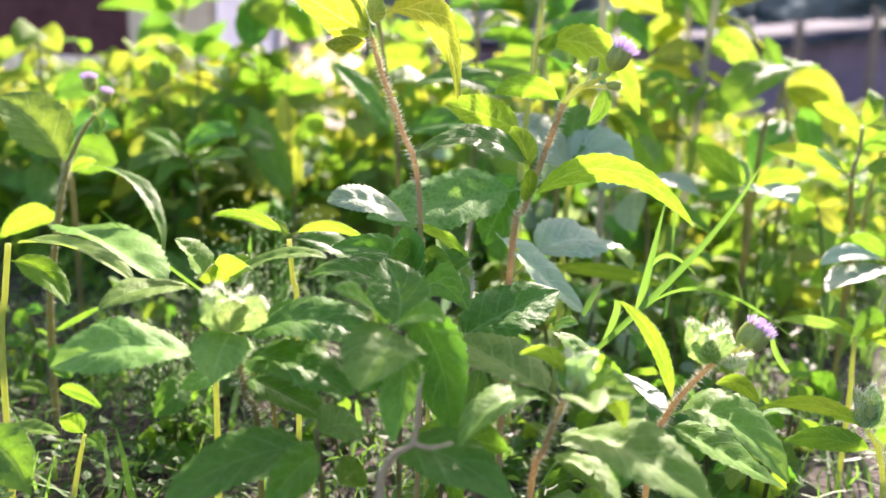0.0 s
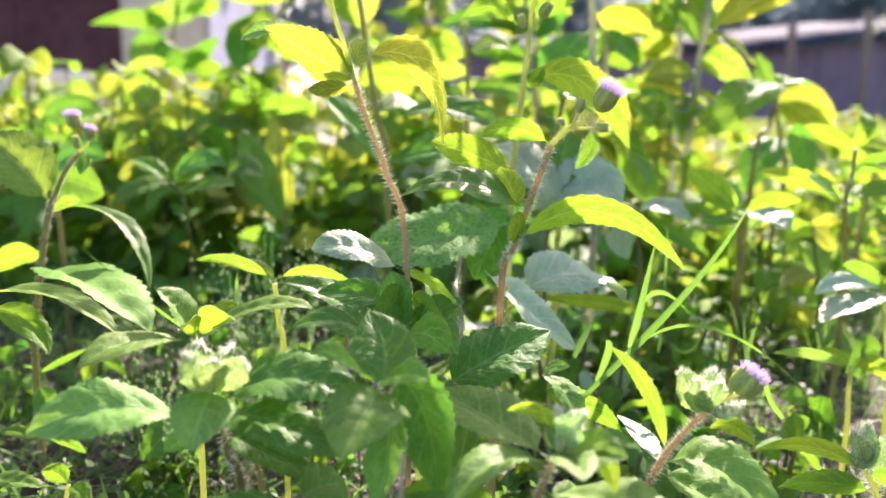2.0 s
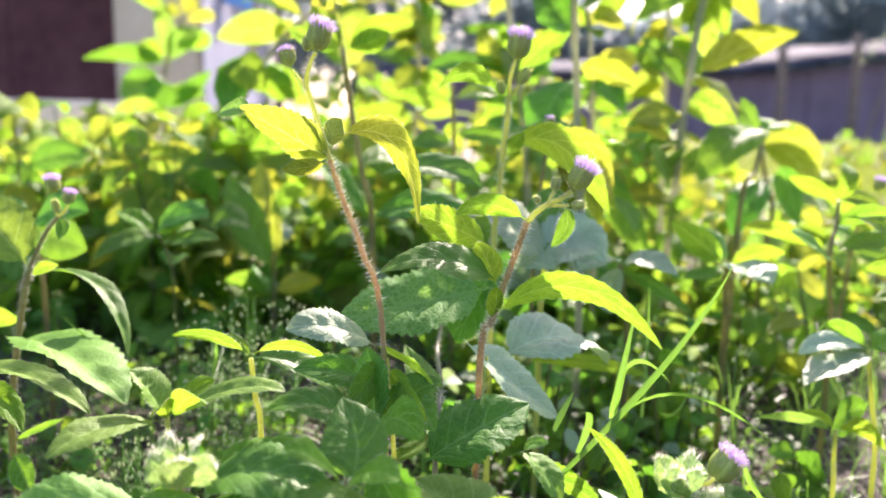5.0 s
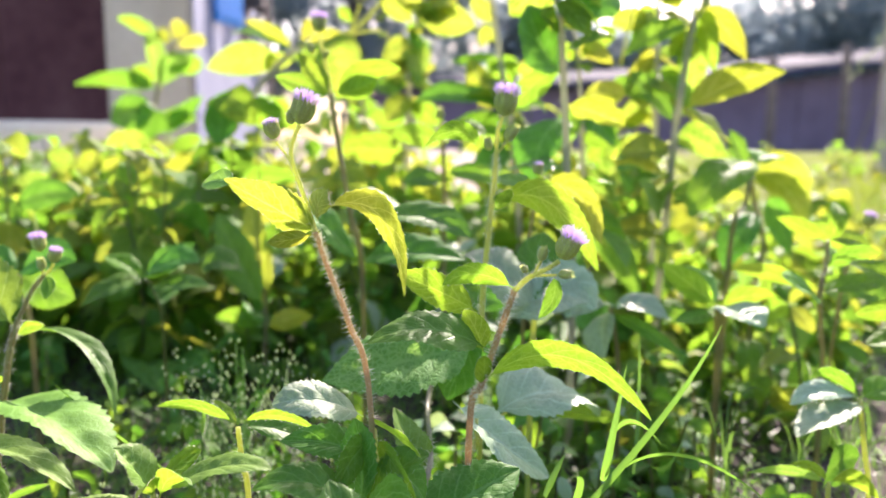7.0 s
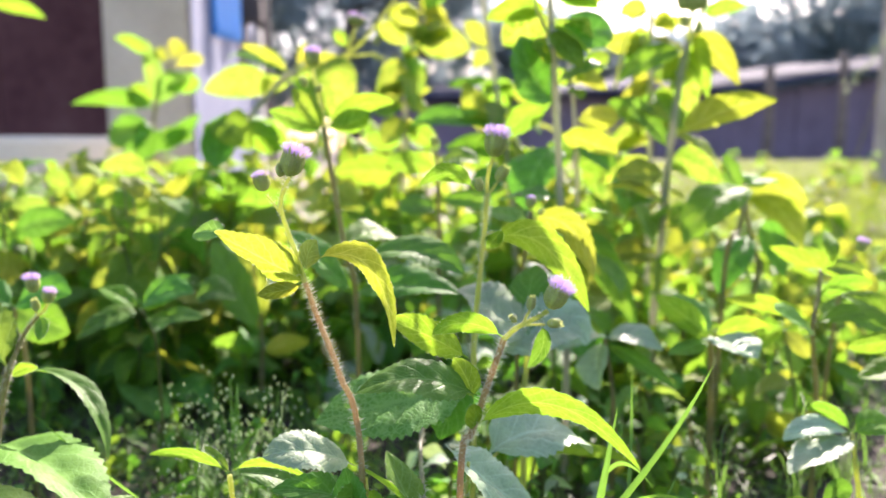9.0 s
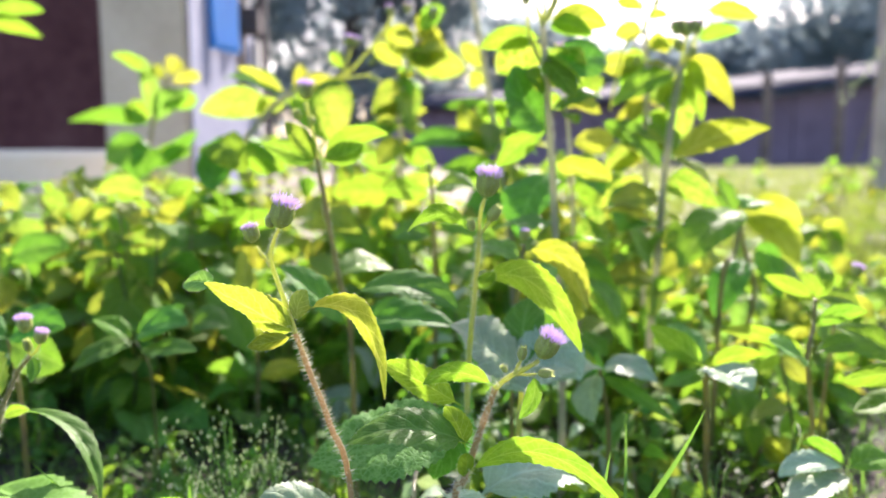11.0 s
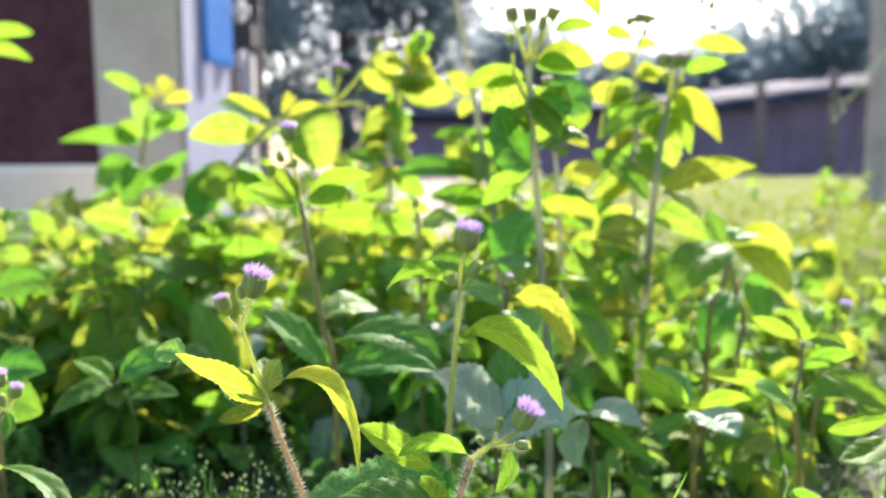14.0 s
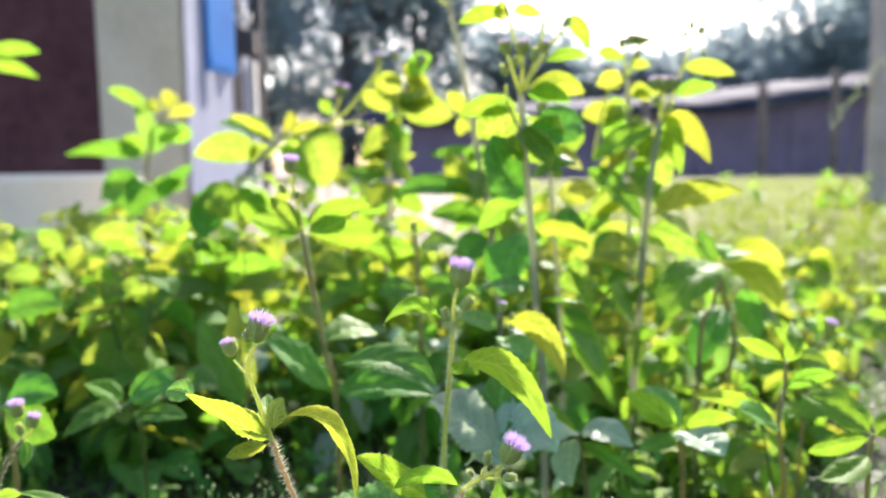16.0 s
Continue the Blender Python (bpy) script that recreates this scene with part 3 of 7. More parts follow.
    for k in range(3):
        for i in range(n):
            faces.append((k * n + i, k * n + (i + 1) % n, (k + 1) * n + (i + 1) % n, (k + 1) * n + i))
    return tagged(mesh_object(name, verts, faces, mat, smooth=False), label, "step", kind="structure")


rounded_slab("door_step", -3.2, -0.92, 2.12, 2.72, -0.05, 0.2, 0.28, STEP, "pale cement doorstep with a rounded corner")

# ---- the shed, the posts and the trees ----
shed = thing("shed", (4.5, 14.5, -0.012), "long low dark boarded shed with a tin roof", "shed")


def eave(x):
    """The height of the shed's uneven front eave, which climbs towards its far end."""
    return 1.02 + 0.03 * max(0.0, x) + 0.075 * max(0.0, min(x, 9.0) - 4.6)


rng = random.Random(5)
x = -1.6
while x < 13.5:
    w = 0.24 + rng.random() * 0.08
    box("board", (x, 14.0 + rng.random() * 0.03, -0.05), (x + w - 0.012, 14.06, eave(x) - 0.06 + rng.random() * 0.02), SHEDWALL, shed)
    x += w
box("end_wall", (-1.62, 14.06, -0.05), (-1.56, 17.0, 1.0), SHEDWALL, shed)
box("end_wall", (13.4, 14.06, -0.05), (13.46, 17.0, 1.45), SHEDWALL, shed)
box("back_wall", (-1.6, 17.0, -0.05), (13.4, 17.06, 1.35), SHEDWALL, shed)


def tin_sheet(x0, x1, z, drop):
    """A corrugated sheet sloping up to the back."""
    verts, faces = [], []
    n = int((x1 - x0) / 0.04)
    for i in range(n + 1):
        x = x0 + (x1 - x0) * i / n
        h = 0.012 * math.sin(i * 1.57)
        s = eave(x)
        verts += [(x, 13.6, z + s + h - drop), (x, 17.2, z + s + h + 0.46), (x, 17.2, z + s + h + 0.455), (x, 13.6, z + s + h - drop - 0.005)]
    for i in range(n):
        k = i * 4
        for a in range(4):
            faces.append((k + a, k + (a + 1) % 4, k + 4 + (a + 1) % 4, k + 4 + a))
    return mesh_object("roof_sheet", verts, faces, TIN, shed, "grey corrugated tin sheet")


x = -1.8
while x < 13.2:
    tin_sheet(x, x + 1.06, 0.05 + 0.02 * ((int(x * 10)) % 3), 0.05)
    x += 1.0
for x, h in ((5.15, 1.55), (6.35, 1.75), (8.6, 1.5), (3.2, 1.3), (0.4, 1.2)):
    t = thing("post", (x, 13.2, -0.012), "weathered grey timber post by the shed", "post", "shed posts")
    line = smooth_line([(x, 13.2, -0.06), (x + 0.01, 13.2, h * 0.5), (x - 0.015, 13.2, h)], 4)
    mesh_object("shaft", *tube_data(line, 0.085, 0.07, 10), DARKWOOD, t)
pole = thing("post", (2.165, 3.9, -0.012), "rough grey timber pole standing in the grass", "post")
line = smooth_line([(2.17, 3.9, -0.08), (2.165, 3.9, 0.8), (2.16, 3.9, 1.7), (2.155, 3.9, 2.6)], 6)
mesh_object("shaft", *tube_data(line, 0.058, 0.05, 12), POLEWOOD, pole)


def tree(x, y, h, spread, seed, clumps=90, low=0.25):
    """A tapered trunk with forking limbs and a crown of many small leaves in uneven clumps."""
    rng = random.Random(seed)
    t = thing("tree", (x, y, -0.012), "tall dark leafy tree at the yard's far edge", "tree", "trees behind the yard")
    verts, faces = [], []

    def add(points, r0, r1):
        v, f = tube_data(smooth_line(points, 4), r0, r1, 7)
        k = len(verts)
        verts.extend(v)
        faces.extend([tuple(i + k for i in q) for q in f])

    lean = rng.uniform(-0.4, 0.4)
    add([(x, y, -0.1), (x + lean * 0.3, y, h * 0.4), (x + lean, y, h * 0.92)], 0.03 * h, 0.006 * h)
    ends = []
    for k in range(11):
        z = h * (low + 0.06 + 0.6 * k / 11)
        a = rng.random() * 6.283
        r = spread * rng.uniform(0.5, 1.0) * (1 - 0.5 * abs(k / 11 - 0.4))
        e = (x + lean * z / h + r * math.cos(a), y + r * math.sin(a) * 0.8, z + h * rng.uniform(0.05, 0.2))
        add([(x + lean * z / h * 0.6, y, z), ((x + e[0]) / 2, (y + e[1]) / 2, z + h * 0.06), e], 0.01 * h, 0.003 * h)
        ends.append(e)
    mesh_object("trunk", verts, faces, BARK, t)
    verts, faces = [], []
    for k in range(clumps):
        e = rng.choice(ends)
        c = [e[0] + rng.gauss(0, spread * 0.25), e[1] + rng.gauss(0, spread * 0.25), e[2] + rng.gauss(0, h * 0.09)]
        c[2] = max(c[2], h * low * 0.7)
        s = rng.uniform(0.25, 0.6) * spread * 0.4
        for _ in range(60):
            p = np.array([c[0] + rng.gauss(0, s), c[1] + rng.gauss(0, s), c[2] + rng.gauss(0, s * 0.7)])
            d = np.array([rng.gauss(0, 1), rng.gauss(0, 1), rng.gauss(0, 0.7) - 0.4])
            d /= np.linalg.norm(d)
            q = np.cross(d, (rng.gauss(0, 1), rng.gauss(0, 1), rng.gauss(0, 1)))
            q /= max(np.linalg.norm(q), 1e-6)
            g = rng.uniform(0.16, 0.34)
            i = len(verts)
            verts += [p, p + d * g * 0.5 + q * g * 0.3, p + d * g, p + d * g * 0.5 - q * g * 0.3]
            faces.append((i, i + 1, i + 2, i + 3))
    tagged(mesh_object("crown", verts, faces, TREELEAF, t, "leaf clumps with gaps, tinted pale blue for haze", smooth=False), kind="stuff")


for k, (x, y, h, s, n, low) in enumerate((
        (-7.5, 19, 9.5, 3.2, 170, 0.02), (-4.6, 18, 9.0, 2.6, 95, 0.02), (-2.8, 19.5, 8.5, 2.4, 85, 0.02), (-1.0, 21, 8.0, 2.2, 85, 0.02),
        (1.2, 22, 5.0, 2.2, 150, 0.02), (4.0, 23, 3.6, 2.4, 130, 0.02), (6.6, 22, 3.7, 2.6, 150, 0.02), (9.2, 22, 5.0, 2.6, 110, 0.02),
        (11.6, 22, 6.4, 2.8, 120, 0.02), (14.6, 23, 8.0, 3.2, 120, 0.02), (-11.5, 22, 10.0, 3.6, 150, 0.02), (2.6, 27, 4.4, 3.0, 120, 0.02), (9.0, 27, 5.0, 3.2, 70, 0.02))):
    tree(x, y, h, s, 40 + k, n, low)

# ---- the weeds close to the camera ----
p = thing("flowering_weed", (0.0683, 0.2000, -0.0120), "hairy weed with yellowing toothed leaves and lilac flower heads", "weed", "flowering weeds")
stem(p, [(0.0680, 0.1970, -0.0160), (0.0667, 0.1970, 0.0873), (0.0611, 0.1980, 0.1113), (0.0560, 0.2000, 0.1239), (0.0527, 0.2000, 0.1339)], 0.00079, 0.00068, STEM_RED, 1000, 0.0015)
stem(p, [(0.0527, 0.2000, 0.1339), (0.0501, 0.2000, 0.1425), (0.0471, 0.2000, 0.1523), (0.0480, 0.2000, 0.1572), (0.0494, 0.2000, 0.1600)], 0.00068, 0.00045, STEM, 312, 0.00105)
stem(p, [(0.0470, 0.2000, 0.1509), (0.0458, 0.2000, 0.1530), (0.0434, 0.2000, 0.1558)], 0.00034, 0.00028, STEM, 72, 0.00105)
head(p, (0.0500, 0.2000, 0.1632), (0.34, -0.02, 0.94), 0.00795, 0.42)
head(p, (0.0426, 0.2000, 0.1586), (-0.24, -0.03, 0.97), 0.00530, 0.25)
head(p, (0.0473, 0.2000, 0.1620), (0.10, -0.02, 1.00), 0.00477, 0)
leaf(p, (0.0537, 0.2000, 0.1338), (0.0429, 0.1995, 0.1395), (0.0302, 0.2000, 0.1466), 0.0160, -48, "yellow", fold=0.12, teeth=15, arch=1)
leaf(p, (0.0328, 0.2005, 0.1454), (0.0275, 0.2050, 0.1469), (0.0213, 0.2100, 0.1448), 0.0066, -132, "pale")
leaf(p, (0.0545, 0.2000, 0.1394), (0.0687, 0.1985, 0.1383), (0.0754, 0.1940, 0.1191), 0.0125, 50, "yellow", fold=0.12, teeth=16, arch=1)
leaf(p, (0.0520, 0.2000, 0.1332), (0.0458, 0.1995, 0.1315), (0.0419, 0.1950, 0.1317), 0.0044, -87, "yellow")
leaf(p, (0.0535, 0.2000, 0.1368), (0.0525, 0.2005, 0.1409), (0.0548, 0.2050, 0.1440), 0.0062, 121, "yellow")
leaf(p, (0.0535, 0.2000, 0.1368), (0.0484, 0.2095, 0.1390), (0.0482, 0.2150, 0.1420), 0.0052, 165, "green")
p = thing("flowering_weed", (0.0895, 0.2000, -0.0120), "hairy weed with arching toothed leaves and one lilac flower head", "weed", "flowering weeds")
stem(p, [(0.0909, 0.2150, -0.0160), (0.0916, 0.2150, 0.0766), (0.0947, 0.2130, 0.0905), (0.0983, 0.2080, 0.1041), (0.1026, 0.2030, 0.1191)], 0.00101, 0.00079, STEM_RED, 1040, 0.0015)
stem(p, [(0.1026, 0.2030, 0.1191), (0.1057, 0.2000, 0.1228), (0.1106, 0.2000, 0.1254), (0.1133, 0.2000, 0.1272)], 0.00068, 0.00056, STEM, 240, 0.00105)
stem(p, [(0.1071, 0.2000, 0.1235), (0.1080, 0.2000, 0.1257), (0.1088, 0.2000, 0.1271)], 0.00039, 0.00034, STEM, 60, 0.00105)
stem(p, [(0.1078, 0.2000, 0.1235), (0.1106, 0.2000, 0.1236), (0.1127, 0.2000, 0.1237)], 0.00039, 0.00034, STEM, 60, 0.00105)
head(p, (0.1149, 0.2000, 0.1303), (0.48, -0.02, 0.88), 0.00769, 0.48)
head(p, (0.1091, 0.2000, 0.1289), (0.19, -0.01, 0.98), 0.00451, 0)
head(p, (0.1148, 0.2000, 0.1239), (0.99, -0.12, 0.02), 0.00451, 0)
head(p, (0.1047, 0.2000, 0.1250), (-0.62, -0.06, 0.78), 0.00292, 0)
leaf(p, (0.0947, 0.2130, 0.0913), (0.1145, 0.2003, 0.1058), (0.1351, 0.1900, 0.0903), 0.0082, 75, "green", arch=0.8)
leaf(p, (0.0947, 0.2130, 0.0905), (0.0958, 0.2072, 0.0972), (0.0950, 0.2030, 0.1019), 0.0049, -15, "green")
leaf(p, (0.0963, 0.2090, 0.1020), (0.0802, 0.2000, 0.1095), (0.0649, 0.2000, 0.1053), 0.0150, 28, "deep", fold=0.1, teeth=16, arch=1)
leaf(p, (0.1027, 0.2040, 0.1192), (0.0925, 0.2036, 0.1252), (0.0845, 0.2000, 0.1209), 0.0066, -68, "green")
leaf(p, (0.0950, 0.2080, 0.1015), (0.0935, 0.2070, 0.1077), (0.0897, 0.2080, 0.1127), 0.0078, -86, "green")
leaf(p, (0.1117, 0.2000, 0.1236), (0.1131, 0.1971, 0.1186), (0.1080, 0.1950, 0.1138), 0.0044, -164, "green")
leaf(p, (0.0937, 0.2150, 0.1106), (0.0825, 0.2220, 0.1149), (0.0703, 0.2300, 0.1179), 0.0112, -85, "green", fold=0.12, arch=1)
p = thing("flowering_weed", (0.0943, 0.2620, -0.0120), "upright hairy weed with lilac flower heads and paired leaves", "weed", "flowering weeds")
stem(p, [(0.0956, 0.2620, -0.0160), (0.0956, 0.2620, 0.0847), (0.0959, 0.2620, 0.1061), (0.0976, 0.2620, 0.1271), (0.0990, 0.2620, 0.1421), (0.0996, 0.2620, 0.1522)], 0.00106, 0.00083, STEM, 1040, 0.0015)
stem(p, [(0.0996, 0.2620, 0.1522), (0.0999, 0.2620, 0.1586), (0.1014, 0.2620, 0.1641)], 0.00068, 0.00061, STEM, 96, 0.00105)
stem(p, [(0.0993, 0.2620, 0.1513), (0.1020, 0.2620, 0.1550), (0.1038, 0.2620, 0.1572)], 0.00045, 0.00045, STEM, 48, 0.00105)
head(p, (0.1022, 0.2620, 0.1680), (0.16, -0.02, 0.99), 0.00998, 0.42)
head(p, (0.1043, 0.2620, 0.1590), (0.58, -0.02, 0.82), 0.00713, 0)
head(p, (0.0970, 0.2620, 0.1553), (-0.15, -0.02, 0.99), 0.00535, 0)
head(p, (0.1005, 0.2620, 0.1393), (0.92, -0.07, 0.38), 0.00392, 0)
leaf(p, (0.0956, 0.2620, 0.1540), (0.0865, 0.2576, 0.1628), (0.0771, 0.2500, 0.1541), 0.0071, -63, "green")
leaf(p, (0.0994, 0.2620, 0.1365), (0.1179, 0.2608, 0.1434), (0.1315, 0.2500, 0.1162), 0.0125, 75, "green", teeth=16)
leaf(p, (0.0990, 0.2620, 0.1346), (0.1013, 0.2613, 0.1368), (0.1042, 0.2550, 0.1413), 0.0056, 38, "green")
p = thing("flowering_weed", (-0.0830, 0.2700, -0.0120), "hairy weed with quilted pale leaves and small lilac heads", "weed", "flowering weeds")
stem(p, [(-0.0694, 0.2550, -0.0160), (-0.0691, 0.2550, 0.0365), (-0.0680, 0.2570, 0.0563), (-0.0657, 0.2620, 0.0832), (-0.0643, 0.2650, 0.0927)], 0.00125, 0.00102, STEM_BROWN, 600, 0.0015)
stem(p, [(-0.0643, 0.2650, 0.0927), (-0.0614, 0.2700, 0.1030), (-0.0563, 0.2700, 0.1091)], 0.00078, 0.00063, STEM_BROWN, 240, 0.00105)
stem(p, [(-0.0563, 0.2700, 0.1091), (-0.0573, 0.2700, 0.1121), (-0.0575, 0.2700, 0.1150)], 0.00047, 0.00047, STEM, 36, 0.00105)
stem(p, [(-0.0563, 0.2700, 0.1091), (-0.0541, 0.2700, 0.1111), (-0.0526, 0.2700, 0.1132)], 0.00047, 0.00047, STEM, 36, 0.00105)
head(p, (-0.0574, 0.2700, 0.1199), (-0.09, 0.02, 1.00), 0.00663, 0.42)
head(p, (-0.0522, 0.2700, 0.1157), (0.22, 0.03, 0.98), 0.00589, 0.36)
head(p, (-0.0569, 0.2700, 0.1129), (-0.18, 0.01, 0.98), 0.00552, 0)
leaf(p, (-0.0563, 0.2700, 0.1091), (-0.0511, 0.2650, 0.1059), (-0.0510, 0.2600, 0.1026), 0.0048, 161, "green")
leaf(p, (-0.0652, 0.2650, 0.0917), (-0.0736, 0.2621, 0.1075), (-0.0852, 0.2600, 0.1146), 0.0230, -133, "pale", fold=0.3, teeth=16)
leaf(p, (-0.0614, 0.2650, 0.0908), (-0.0384, 0.2611, 0.0857), (-0.0246, 0.2500, 0.0653), 0.0098, -171, "deep", fold=0.35, arch=1)
leaf(p, (-0.0646, 0.2650, 0.0887), (-0.0574, 0.2603, 0.0940), (-0.0505, 0.2580, 0.0942), 0.0044, 98, "green")
leaf(p, (-0.0622, 0.2500, 0.0704), (-0.0390, 0.2348, 0.0732), (-0.0112, 0.2180, 0.0613), 0.0290, -172, "pale", fold=0.25, teeth=16)
leaf(p, (-0.0667, 0.2600, 0.0757), (-0.0816, 0.2700, 0.0721), (-0.1011, 0.2800, 0.0613), 0.0106, -48, "green")
leaf(p, (-0.0690, 0.2550, 0.0324), (-0.0554, 0.2490, 0.0401), (-0.0394, 0.2350, 0.0492), 0.0025, 102, "green")
leaf(p, (-0.0662, 0.2500, 0.0304), (-0.0571, 0.2405, 0.0271), (-0.0513, 0.2350, 0.0238), 0.0090, 141, "green")
p = thing("leafy_weed", (-0.0524, 0.2000, -0.0120), "young weed with a long pale downy leaf", "weed")
stem(p, [(-0.0518, 0.2000, -0.0160), (-0.0512, 0.2000, 0.0456), (-0.0490, 0.2000, 0.0620), (-0.0470, 0.2000, 0.0763)], 0.00090, 0.00079, STEM)
leaf(p, (-0.0470, 0.2000, 0.0760), (-0.0261, 0.1958, 0.0795), (-0.0069, 0.1900, 0.0690), 0.0117, -177, "pale", fold=0.3)
leaf(p, (-0.0474, 0.2000, 0.0716), (-0.0408, 0.2080, 0.0679), (-0.0313, 0.2000, 0.0594), 0.0088, 144, "green")
p = thing("leafy_weed", (0.0356, 0.1550, -0.0120), "leafy weed with broad toothed leaves and a downy growing tip", "weed")
stem(p, [(0.0363, 0.1550, -0.0160), (0.0356, 0.1550, 0.0445), (0.0328, 0.1550, 0.0543), (0.0313, 0.1550, 0.0627), (0.0293, 0.1550, 0.0689)], 0.00076, 0.00059, STEM_BROWN, 360, 0.0015)
stem(p, [(0.0387, 0.1600, -0.0160), (0.0381, 0.1600, 0.0428), (0.0356, 0.1600, 0.0541), (0.0309, 0.1600, 0.0632)], 0.00059, 0.00051, STEM_BROWN, 160, 0.0015)
leaf(p, (0.0299, 0.1520, 0.0686), (0.0289, 0.1480, 0.0757), (0.0278, 0.1450, 0.0796), 0.0066, -70, "down", fold=0.2, wave=0.22, arch=1)
leaf(p, (0.0306, 0.1520, 0.0687), (0.0365, 0.1480, 0.0754), (0.0407, 0.1450, 0.0773), 0.0066, 70, "down", fold=0.2, wave=0.22, arch=1)
leaf(p, (0.0290, 0.1540, 0.0682), (0.0267, 0.1560, 0.0749), (0.0265, 0.1580, 0.0782), 0.0066, -20, "down", fold=0.2, wave=0.22, arch=1)
leaf(p, (0.0299, 0.1540, 0.0682), (0.0321, 0.1560, 0.0747), (0.0332, 0.1580, 0.0774), 0.0066, 20, "down", fold=0.2, wave=0.22, arch=1)
leaf(p, (0.0307, 0.1510, 0.0689), (0.0327, 0.1470, 0.0748), (0.0341, 0.1445, 0.0789), 0.0075, 5, "down", fold=0.2, wave=0.22, arch=1)
leaf(p, (0.0242, 0.1540, 0.0631), (0.0109, 0.1460, 0.0675), (-0.0017, 0.1400, 0.0645), 0.0155, 22, "pale", fold=0.15, teeth=18, arch=1)
leaf(p, (0.0315, 0.1510, 0.0701), (0.0326, 0.1410, 0.0697), (0.0343, 0.1310, 0.0667), 0.0122, 8, "pale", fold=0.1, arch=1)
leaf(p, (0.0316, 0.1580, 0.0658), (0.0466, 0.1545, 0.0725), (0.0621, 0.1510, 0.0689), 0.0165, -18, "deep", fold=0.15, teeth=18, arch=1)
leaf(p, (0.0320, 0.1570, 0.0624), (0.0450, 0.1490, 0.0648), (0.0583, 0.1450, 0.0599), 0.0135, -18, "deep", fold=0.15, teeth=16, arch=1)
leaf(p, (0.0297, 0.1600, 0.0657), (0.0437, 0.1674, 0.0706), (0.0552, 0.1700, 0.0709), 0.0119, 159, "green", fold=0.2)
leaf(p, (0.0313, 0.1580, 0.0575), (0.0410, 0.1550, 0.0562), (0.0523, 0.1520, 0.0510), 0.0104, 168, "deep")
leaf(p, (0.0288, 0.1600, 0.0578), (0.0240, 0.1550, 0.0583), (0.0209, 0.1500, 0.0570), 0.0073, -168, "pale")
p = thing("leafy_weed", (0.0680, 0.1500, -0.0120), "leafy weed with a downy leaf, pale for sunlight", "weed")
stem(p, [(0.0673, 0.1500, -0.0160), (0.0673, 0.1500, 0.0487), (0.0670, 0.1500, 0.0589), (0.0661, 0.1500, 0.0674), (0.0649, 0.1500, 0.0734)], 0.00057, 0.00049, STEM_BROWN, 280, 0.0015)
leaf(p, (0.0651, 0.1520, 0.0705), (0.0657, 0.1590, 0.0770), (0.0610, 0.1680, 0.0835), 0.0145, 5, "deep", fold=0.12, teeth=16, arch=1)
leaf(p, (0.0641, 0.1510, 0.0719), (0.0590, 0.1460, 0.0796), (0.0538, 0.1440, 0.0820), 0.0085, 18, "green", fold=0.2, arch=1)
leaf(p, (0.0648, 0.1500, 0.0723), (0.0708, 0.1460, 0.0771), (0.0762, 0.1440, 0.0766), 0.0085, -18, "green", fold=0.2, arch=1)
leaf(p, (0.0659, 0.1500, 0.0724), (0.0644, 0.1390, 0.0719), (0.0618, 0.1280, 0.0677), 0.0165, 10, "pale", fold=0.08, teeth=16, arch=1)
leaf(p, (0.0682, 0.1460, 0.0710), (0.0692, 0.1380, 0.0646), (0.0680, 0.1300, 0.0571), 0.0106, 144, "pale", fold=0.15)
leaf(p, (0.0669, 0.1600, 0.0735), (0.0767, 0.1518, 0.0678), (0.0782, 0.1420, 0.0532), 0.0160, 115, "deep", fold=0.15, teeth=16)
leaf(p, (0.0657, 0.1850, 0.0670), (0.0541, 0.1820, 0.0763), (0.0412, 0.1780, 0.0761), 0.0125, 20, "deep", fold=0.2, teeth=16, arch=1)
leaf(p, (0.0660, 0.1800, 0.0681), (0.0714, 0.1750, 0.0765), (0.0787, 0.1700, 0.0736), 0.0125, -25, "green", fold=0.2, arch=1)
leaf(p, (0.0647, 0.1900, 0.0659), (0.0653, 0.1950, 0.0775), (0.0619, 0.2000, 0.0856), 0.0150, -128, "deep", fold=0.2)
leaf(p, (0.0647, 0.1900, 0.0659), (0.0736, 0.1900, 0.0776), (0.0818, 0.1900, 0.0805), 0.0114, 148, "deep", fold=0.3)
leaf(p, (0.0661, 0.1650, 0.0652), (0.0615, 0.1555, 0.0630), (0.0586, 0.1500, 0.0586), 0.0096, -103, "deep")
p = thing("leafy_weed", (0.0699, 0.2000, -0.0120), "weed shoot with a folded pale leaf", "weed")
stem(p, [(0.0701, 0.2000, -0.0160), (0.0699, 0.2000, 0.0405), (0.0689, 0.2000, 0.0629), (0.0672, 0.2000, 0.0829)], 0.00068, 0.00056, STEM, 120, 0.0015)
leaf(p, (0.0645, 0.2000, 0.0860), (0.0544, 0.1930, 0.0928), (0.0439, 0.1880, 0.0931), 0.0140, 26, "satin", fold=0.1, teeth=16, arch=1)
leaf(p, (0.0636, 0.2000, 0.0865), (0.0726, 0.1940, 0.0839), (0.0800, 0.1880, 0.0805), 0.0075, 48, "green", fold=0.15, arch=1)
leaf(p, (0.0672, 0.2000, 0.0814), (0.0611, 0.1905, 0.0781), (0.0598, 0.1850, 0.0728), 0.0097, -103, "deep")
leaf(p, (0.0672, 0.2000, 0.0799), (0.0732, 0.1900, 0.0783), (0.0793, 0.1800, 0.0739), 0.0070, 102, "green")
